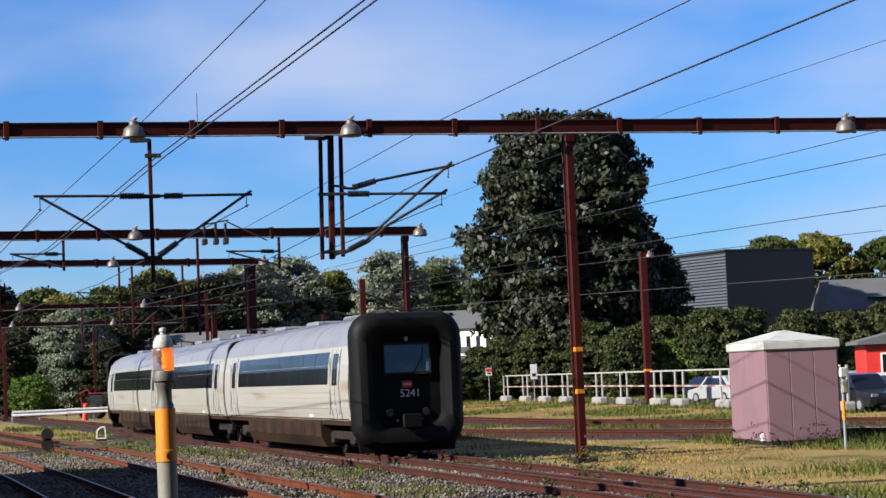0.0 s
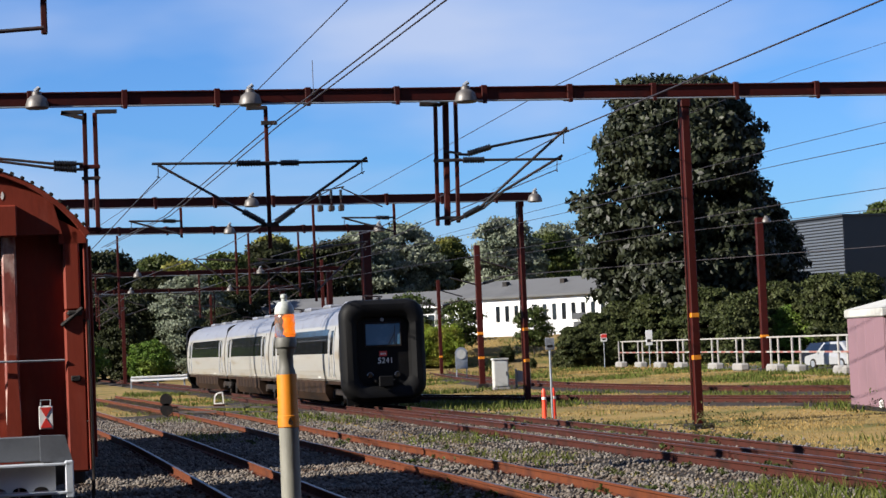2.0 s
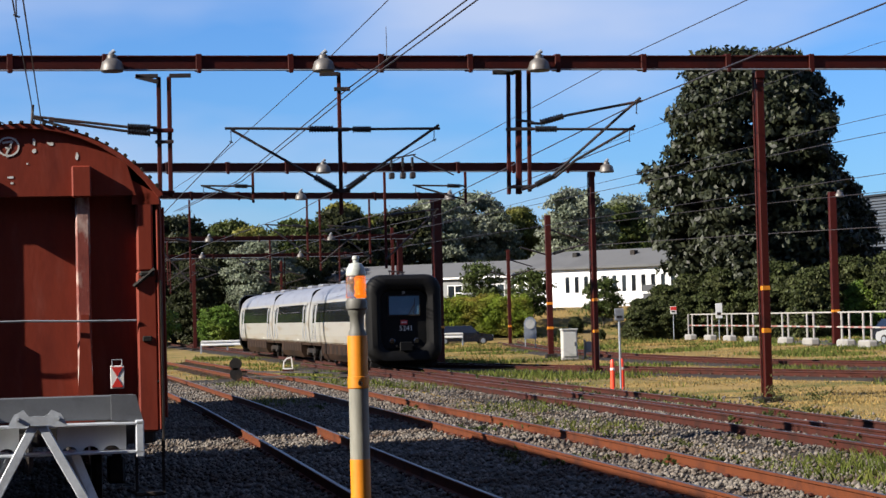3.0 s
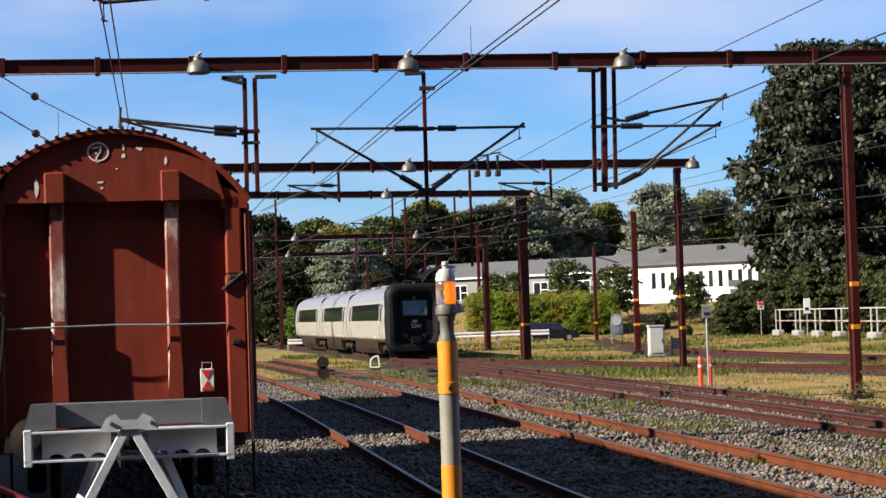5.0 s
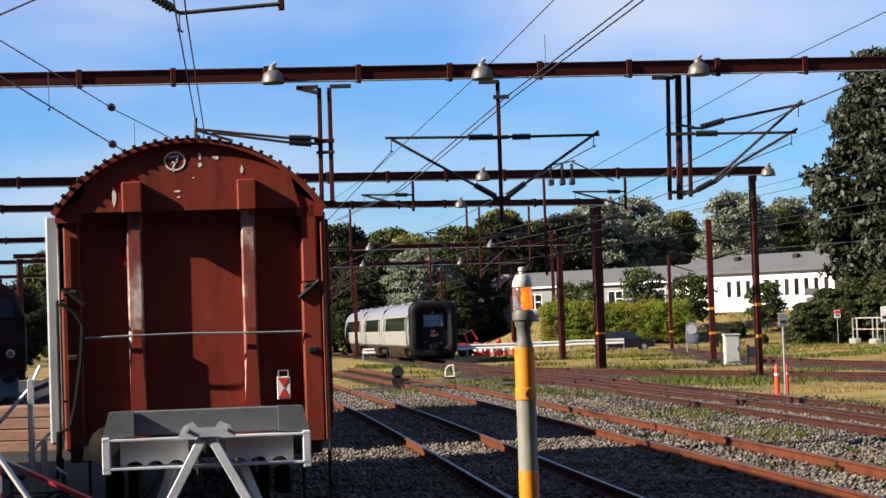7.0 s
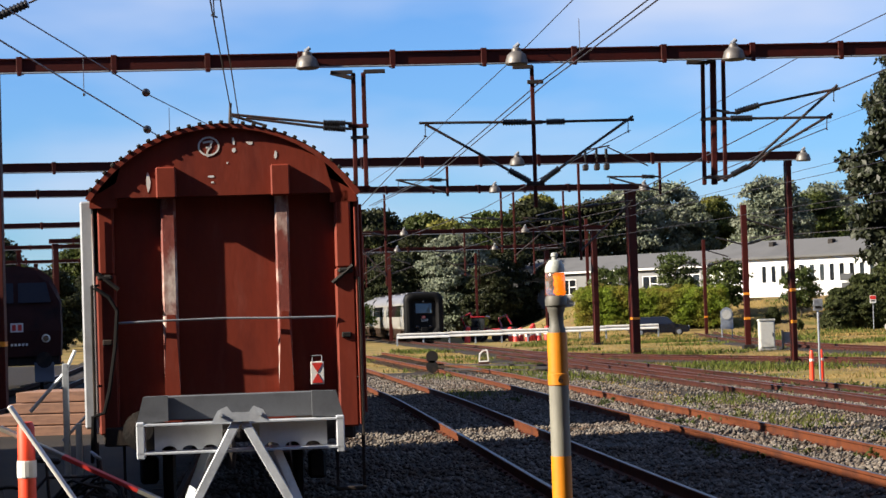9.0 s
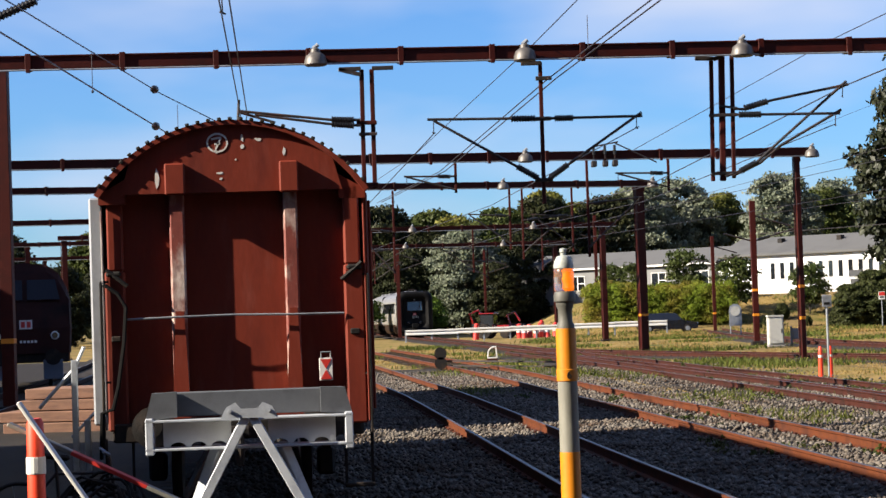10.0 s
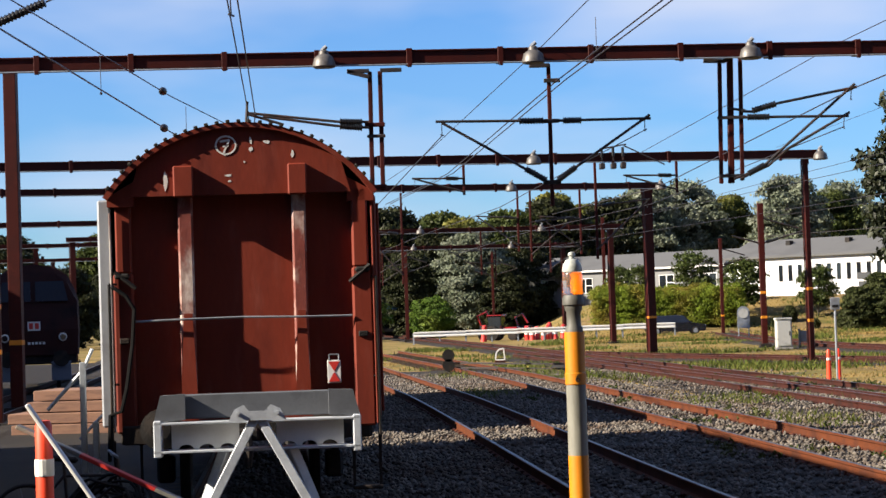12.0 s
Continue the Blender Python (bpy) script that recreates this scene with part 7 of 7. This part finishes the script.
def build_bicycle():
    b = thing("bicycle", pose(-4.0, 21.2, -0.2, 0, 8, 12), "dark bicycle leaning beside the wagon", "bicycle")
    for x in (-0.5, 0.52):
        s = Shape()
        ring = [(x + 0.33 * math.cos(2 * math.pi * k / 28), 0, 0.34 + 0.33 * math.sin(2 * math.pi * k / 28)) for k in range(29)]
        s.path(ring, 0.02, 6)
        tyre = part("wheel", s, MAT["black_steel"], b)
        s = Shape()
        for k in range(10):
            a = 2 * math.pi * k / 10
            s.tube((x, 0, 0.34), (x + 0.32 * math.cos(a), 0, 0.34 + 0.32 * math.sin(a)), 0.003, n=4)
        part("spokes", s, MAT["steel_grey"], tyre)
    s = Shape()
    for p, q in (((-0.5, 0, 0.34), (-0.08, 0, 0.32)), ((-0.5, 0, 0.34), (-0.18, 0, 0.80)), ((-0.08, 0, 0.32), (-0.2, 0, 0.95)), ((-0.08, 0, 0.32), (0.36, 0, 0.78)), ((-0.18, 0, 0.80), (0.34, 0, 0.86)), ((0.52, 0, 0.34), (0.33, 0, 1.02))):
        s.tube(p, q, 0.018, n=8)
    part("frame", s, MAT["steel_dark"], b)
    s = Shape()
    s.box(-0.34, -0.06, -0.07, 0.07, 0.94, 1.0, 0.025)
    part("saddle", s, MAT["black_steel"], b)
    s = Shape()
    s.path([(0.25, -0.3, 1.08), (0.33, -0.1, 1.04), (0.33, 0.1, 1.04), (0.25, 0.3, 1.08)], 0.014, 6)
    part("handlebar", s, MAT["steel_grey"], b)


build_bicycle()


def build_cable_coil(x, y, turn, r):
    """Slack black hose hung in loose loops."""
    c = thing("hose_coil", pose(x, y, -0.2, 0, 0, turn), "slack black hose lying in loose upright loops beside the wagon", "hose", "loose hoses")
    rnd = random.Random(int(100 * r))
    for k in range(5):
        q, dx = r * rnd.uniform(0.75, 1.1), rnd.uniform(-0.15, 0.15)
        s = Shape()
        s.path([(dx + q * math.cos(2 * math.pi * i / 24), 0.05 * k + 0.05 * math.sin(5 * i), r + 0.02 + q * 0.9 * math.sin(2 * math.pi * i / 24) * (0.9 + 0.1 * math.sin(i + k))) for i in range(24)], 0.017, 6)
        part("hose_loop", s, MAT["black_steel"], c)


build_cable_coil(-3.75, 21.6, 20, 0.34)
build_cable_coil(-3.55, 21.0, -25, 0.42)


def build_lever_frame():
    f = thing("lever_frame", pose(-4.45, 24.5, -0.2), "thin grey lever posts beside the wagon", "lever")
    for dx, h in ((0.0, 1.9), (0.14, 1.2)):
        s = Shape()
        s.box(dx - 0.035, dx + 0.035, -0.03, 0.03, 0, h, 0.01)
        part("post", s, MAT["steel_grey"], f)
    s = Shape()
    s.path([(-0.42, 0, 1.35), (0.0, 0, 1.8), (0.12, 0, 2.05)], 0.025, 6)
    part("lever", s, MAT["steel_grey"], f)
    s = Shape()
    s.path([(-0.05, 0, 1.0), (0.3, 0, 1.35)], 0.02, 6)
    part("brace", s, MAT["steel_grey"], f)


build_lever_frame()
lone_mast(-11.9, 56.0, 9.35, "red-brown mast with a yellow band beside the locomotive", 0.34, (1.95,), 0)


# ---- hedge on the bank, small trees in front of the office ----
def build_hedge():
    rnd = np.random.RandomState(21)
    rows = []
    for k in range(1600):
        u = rnd.uniform(0, 1)
        x = 11.4 + 12.0 * u
        y = 176 - 2.0 * u + rnd.uniform(-1.2, 1.6)
        rows.append(((x, y, ground_z(x, y) + rnd.uniform(0.1, 3.0) + 0.12 * math.sin(9 * u)), 0.55 * rnd.uniform(0.7, 1.3)))
    v, f = leaf_cloud(rows, 125, 0.13, rnd, -0.3, 0.9)
    ob = new("hedge", leaf_mesh("hedge", v, f, MAT["leaf_hedge"]))
    tagged(ob, "long green hedge with reddish tips on the bank", "hedge", kind="stuff")


MAT["leaf_hedge"] = leaf_material("hedge leaf", (0.1, 0.135, 0.01375), (0.1562, 0.11, 0.0225), tint=0.35)
build_hedge()
for x, y, sc in ((20.5, 184, 0.31), (24.2, 178, 0.33), (14.6, 190, 0.22), (16.2, 188, 0.22)):
    plant(6, x, y, sc * 3.4, 40 * x)


# ---- low buildings beyond the car park ----
def build_grey_house():
    h = thing("grey_house", pose(68, 176, -0.2, 0, 0, -8), "low grey house with dark roof and skylights", "building")
    s = Shape()
    s.box(0, 22, 0, 9, 0, 6.6, 0)
    part("wall", s, MAT["render_grey"], h)
    s = Shape()
    s.add([(-0.5, -0.5, 6.5), (22.5, -0.5, 6.5), (22.5, 9.5, 6.5), (-0.5, 9.5, 6.5), (-0.5, 4.5, 9.4), (22.5, 4.5, 9.4)], [(0, 1, 5, 4), (2, 3, 4, 5), (0, 4, 3), (1, 2, 5), (3, 2, 1, 0)])
    roof = part("roof", s, MAT["roof_felt"], h)
    for x in (3, 8.5):
        s = Shape()
        s.beam((x, 1.2, 7.62), (x + 3.2, 1.2, 7.62), 1.6, 0.06)
        part("skylight", s, MAT["cab_glass"], roof, at=Matrix.Translation((0, 0, 0)))
    for x in (2, 6, 10, 14):
        s = Shape()
        s.box(x, x + 1.4, -0.04, 0.02, 3.6, 5.0, 0.01)
        part("window", s, MAT["train_glass"], h)
    b = thing("brick_gable", pose(74.5, 168, -0.2, 0, 0, -8), "pale pink brick gable building beside the car park", "building")
    s = Shape()
    s.box(0, 9, 0, 8, 0, 9.6, 0)
    part("wall", s, MAT["brick_pink"], b)
    s = Shape()
    s.box(-0.2, 9.2, -0.2, 8.2, 9.6, 9.9, 0.03)
    part("roof_edge", s, MAT["roof_felt"], b)


def build_kiosk():
    k = thing("red_kiosk", pose(38.4, 96, -0.2, 0, 0, -12), "small bright red kiosk with white window and dark roof", "kiosk")
    s = Shape()
    s.box(0, 5, 0, 3, 0, 2.9, 0.02)
    part("wall", s, MAT["red_paint"], k)
    s = Shape()
    s.prism([(-0.4, 2.9), (5.4, 2.9), (5.4, 3.05), (2.5, 3.7), (-0.4, 3.05)], 3.6, Matrix.Translation((0, -0.3, 0)))
    part("roof", s, MAT["roof_felt"], k)
    for x in (0.8, 3.0):
        s = Shape()
        s.box(x, x + 1.1, -0.05, 0.02, 1.3, 2.4, 0.01)
        win = part("window", s, MAT["train_glass"], k)
        s = Shape()
        for a, b, c, d in ((x - 0.08, x, 1.22, 2.48), (x + 1.1, x + 1.18, 1.22, 2.48), (x, x + 1.1, 1.22, 1.3), (x, x + 1.1, 2.4, 2.48), (x + 0.51, x + 0.59, 1.3, 2.4)):
            s.box(a, b, -0.08, 0.0, c, d, 0)
        part("window_frame", s, MAT["white_paint"], win)


MAT["brick_dark"] = material("dark red-brown brick wall", (0.085, 0.042, 0.03), rough=0.9, second=(0.06, 0.032, 0.024), amount=0.5, scale=1.5, fine=0.2, bump=0.3, bump_scale=10.0)
MAT["brick_pink"] = material("pale pink brick wall", (0.21, 0.133, 0.112), rough=0.9, second=(0.168, 0.105, 0.0875), amount=0.5, scale=1.5, fine=0.15, bump=0.3, bump_scale=10.0)
build_grey_house()
build_kiosk()


# ---- left side: paving coloured dark for shade, unseen walls added to block light ----
def build_left_side():
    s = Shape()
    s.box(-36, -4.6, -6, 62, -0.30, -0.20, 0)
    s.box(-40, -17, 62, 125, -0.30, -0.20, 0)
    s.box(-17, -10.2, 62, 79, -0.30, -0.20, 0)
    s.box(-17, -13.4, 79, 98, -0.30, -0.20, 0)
    single("yard_paving", s, MAT["yard_shade"], "paving along the loading side, coloured dark as in shade", "paving", kind="structure")
    # unseen block, added only to cast shade over the left foreground
    s = Shape()
    s.box(-13.5, -10.2, 2, 9.0, -0.3, 5.6, 0)
    s.prism([(-13.9, 5.6), (-9.8, 5.6), (-9.8, 5.8), (-11.8, 6.6), (-13.9, 5.8)], 7.6, Matrix.Translation((0, 1.7, 0)))
    s.box(-13.5, -10.2, 9.0, 39, -0.3, 4.5, 0)
    s.box(-13.8, -9.9, 9.3, 39.3, 4.5, 4.7, 0)
    single("wall_shed", s, MAT["render_grey"], "unseen plain wall added to shade the left foreground", "shed", kind="structure")
    # unseen block, added so that its shadow covers the locomotive
    s = Shape()
    s.box(-29, -20.5, 47, 76, -0.3, 8.2, 0)
    single("wall_depot", s, MAT["render_grey"], "unseen plain wall added to shade the locomotive", "depot", kind="structure")
    # unseen tall block behind the viewpoint, added to cut the sky's fill light
    s = Shape()
    s.box(-75, 60, -26, -11.5, -0.3, 25.0, 0)
    s.box(-75.4, 60.4, -26.4, -11.1, 25.0, 25.6, 0)
    single("wall_station", s, MAT["brick_dark"], "unseen plain brick wall added behind the platform to block sky light", "station", kind="structure")
    s = Shape()
    s.box(-2.4, 2.3, -11.0, 6.0, -0.3, 0.55, 0.03)
    single("platform", s, MAT["asphalt"], "low asphalt platform end", "platform", kind="structure")
    s = Shape()
    s.box(35.5, 95, 62, 160, -0.35, -0.19, 0)
    single("car_park", s, MAT["asphalt"], "grey asphalt car park behind the fence", "car park", kind="structure")


build_left_side()


# ---- gravel and grass ----
def track_x(key, y):
    pts = TRACKS[key]
    return np.interp(y, [p.y for p in pts], [p.x for p in pts])


def build_stones():
    """Loose crushed stone over the near beds."""
    rnd = np.random.RandomState(5)
    n = 90000
    y = 17 + 62 * rnd.uniform(0, 1, n) ** 1.4
    a, c = track_x("wagon", y) - 0.9, track_x("second", y) + 2.6
    extra = rnd.uniform(0, 1, n) < 0.42
    x = np.where(extra, np.where(rnd.uniform(0, 1, n) < 0.5, track_x("third", np.maximum(y, 20)), track_x("train", np.maximum(y, 22))) + rnd.normal(0, 0.95, n), a + (c - a) * rnd.uniform(0, 1, n))
    keep = np.ones(n, bool)
    for key in ("wagon", "first", "second", "third", "train"):
        for off in (-0.7535, 0.7535):
            keep &= np.abs(x - track_x(key, y) - off) > 0.09
    x, y = x[keep], y[keep]
    n = len(x)
    size = rnd.uniform(0.022, 0.058, n)
    z = -0.165 + rnd.uniform(-0.012, 0.022, n)
    octa = np.array([(1, 0, 0), (0, 1, 0), (-1, 0, 0), (0, -1, 0), (0, 0, 0.8), (0, 0, -0.6)])
    v = octa[None] * size[:, None, None] * rnd.uniform(0.6, 1.35, (n, 6, 1))
    ang = rnd.uniform(0, 6.28, n)
    ca, sa = np.cos(ang)[:, None], np.sin(ang)[:, None]
    tilt = rnd.uniform(-0.7, 0.7, n)[:, None]
    vx, vy, vz = v[..., 0], v[..., 1], v[..., 2]
    vy, vz = vy * np.cos(tilt) - vz * np.sin(tilt), vy * np.sin(tilt) + vz * np.cos(tilt)
    v = np.stack([vx * ca - vy * sa + x[:, None], vx * sa + vy * ca + y[:, None], vz + z[:, None]], -1).reshape(-1, 3)
    tri = np.array([(0, 1, 4), (1, 2, 4), (2, 3, 4), (3, 0, 4), (1, 0, 5), (2, 1, 5), (3, 2, 5), (0, 3, 5)])
    f = (tri[None] + 6 * np.arange(n)[:, None, None]).reshape(-1, 3)
    me = bpy.data.meshes.new("gravel")
    me.vertices.add(len(v))
    me.vertices.foreach_set("co", v.astype(np.float32).ravel())
    me.loops.add(f.size)
    me.loops.foreach_set("vertex_index", f.astype(np.int32).ravel())
    me.polygons.add(len(f))
    me.polygons.foreach_set("loop_start", np.arange(0, f.size, 3, dtype=np.int32))
    me.materials.append(MAT["stone"])
    me.update(calc_edges=True)
    tagged(new("gravel", me), "loose grey and rust-stained crushed stones", "gravel", kind="stuff")


def build_grass(name, mat, n, seed, height, label, patches, area, near=20, reach=120):
    """Blades in uneven tufts, off the rails. area: function of (x, y) that says where they grow."""
    rnd = np.random.RandomState(seed)
    y = near + reach * rnd.uniform(0, 1, n) ** 1.7
    left = np.minimum(track_x("second", y) + 1.5, track_x("train", np.maximum(y, 22)) - 3.0)
    inner = track_x("first", y) + 1.1
    x = inner + (left - inner + 10 + 0.42 * y) * rnd.uniform(0, 1, n)
    val = np.array([noise.noise((px * patches, py * patches * 0.7, seed)) for px, py in zip(x, y)])
    keep = area(x, y, val, rnd) & ((x > left) | ((val > 0.08) & (y > 50)))
    for key, gap in (("first", 1.1), ("second", 0.85), ("third", 0.8), ("train", 0.8), ("fourth", 1.0), ("fifth", 1.0)):
        keep &= (np.abs(x - track_x(key, y)) > gap) | (y < TRACKS[key][0].y) | (rnd.uniform(0, 1, n) < 0.04)
    keep &= ~((x > 19.2) & (x < 21.8) & (y > 55.6) & (y < 60))
    x, y, val = x[keep], y[keep], val[keep]
    n = len(x)
    gz = np.array([ground_z(px, py) for px, py in zip(x, y)])
    h = height * rnd.uniform(0.4, 1.3, n) * (0.8 + 0.8 * np.clip(val, 0, 1))
    a = rnd.uniform(0, 6.28, n)
    w = 0.006 + 0.00022 * y
    dx, dy = np.cos(a) * w, np.sin(a) * w
    lx, ly = rnd.normal(0, 0.35, n) * h, rnd.normal(0, 0.35, n) * h
    v = np.stack([np.stack([x - dx, y - dy, gz - 0.02], -1), np.stack([x + dx, y + dy, gz - 0.02], -1),
                  np.stack([x + lx * 0.5 + dx * 0.6, y + ly * 0.5 + dy * 0.6, gz + h * 0.6], -1), np.stack([x + lx, y + ly, gz + h], -1)], 1).reshape(-1, 3)
    ob = new(name, leaf_mesh(name, v, np.arange(4 * n).reshape(-1, 4), MAT[mat]))
    tagged(ob, label, "grass", kind="stuff")


build_stones()
build_grass("dry_grass", "grass_dry", 260000, 31, 0.055, "dry straw-coloured grass beside the tracks", 0.22, lambda x, y, v, r: r.uniform(0, 1, len(x)) < 0.55 + 1.2 * v)
build_grass("green_grass", "grass_green", 230000, 32, 0.20, "patches of green grass and weeds", 0.16, lambda x, y, v, r: v > 0.03 + 0.16 * r.uniform(0, 1, len(x)))


build_grass("bank_grass", "grass_dry", 60000, 33, 0.16, "rough dry grass on the bank below the building", 0.2, lambda x, y, v, r: (x > 8) & (r.uniform(0, 1, len(x)) < 0.7 + 0.6 * v), 140, 46)
build_grass("bank_weeds", "grass_green", 50000, 34, 0.24, "green weeds scattered over the bank", 0.25, lambda x, y, v, r: (x > 3) & (v > 0.05), 136, 48)


MAT["leaf_weed"] = leaf_material("weed leaf", (0.041, 0.0533, 0.01476), (0.085, 0.08, 0.03))


def build_weeds():
    """Low weeds in uneven clumps along the rails."""
    rnd = np.random.RandomState(17)
    rows = []
    for k in range(170):
        y = 26 + 90 * rnd.uniform() ** 1.4
        key = ("third", "train", "second", "train", "fourth")[rnd.randint(5)]
        if key == "fourth" and y < 44:
            continue
        x = float(track_x(key, y)) + (-1.25, 1.2, 1.5, 0.25, -0.25, 1.8)[rnd.randint(6)] + rnd.normal() * 0.2
        s = rnd.uniform(0.4, 1.1)
        for _ in range(8):
            rows.append(((x + rnd.normal() * 0.2 * s, y + rnd.normal() * 0.5 * s, -0.17 + abs(rnd.normal()) * 0.07 * s), 0.07 * s))
    for x, y, s in ((-1.6, 17.2, 1.2), (0.2, 18.5, 1.0), (3.4, 16.8, 1.1), (-4.2, 17.5, 1.3), (13.4, 51.4, 2.4), (12.7, 50.7, 1.8), (-3.6, 23, 1.1), (14.2, 51.0, 1.8), (20.5, 54.8, 2.0), (21.6, 54.9, 2.2), (18.8, 55.0, 2.0)):
        for _ in range(14):
            rows.append(((x + rnd.normal() * 0.15 * s, y + rnd.normal() * 0.15 * s, -0.16 + abs(rnd.normal()) * 0.10 * s), 0.09 * s))
    v, f = leaf_cloud(rows, 12, 0.06, rnd, -0.2, 0.8)
    tagged(new("weeds", leaf_mesh("weeds", v, f, MAT["leaf_weed"])), "low dark green weeds growing in the gravel", "weed", kind="stuff")


build_weeds()


build_track("wagon", "rusty railway track under the parked freight wagons", "rail_side", near=(17, 22))
build_track("first", "rusty railway track beside the parked wagons", "rail_side", near=(20, 58))
build_track("second", "rusty railway track through grey ballast", "rail_side", near=(20, 58))
build_track("third", "dark rusty railway track merging at a turnout", "rail_dark", near=(28, 58))
build_track("train", "rusty railway track on which the train runs", "rail_dark", near=(30, 50), worn=True)
build_track("fourth", "dark rusty track curving off past the hut", "rail_dark")
build_track("fifth", "dark rusty track along the car park fence", "rail_dark")
build_track("far_left", "rusty track of the locomotive", "rail_dark")
motions()
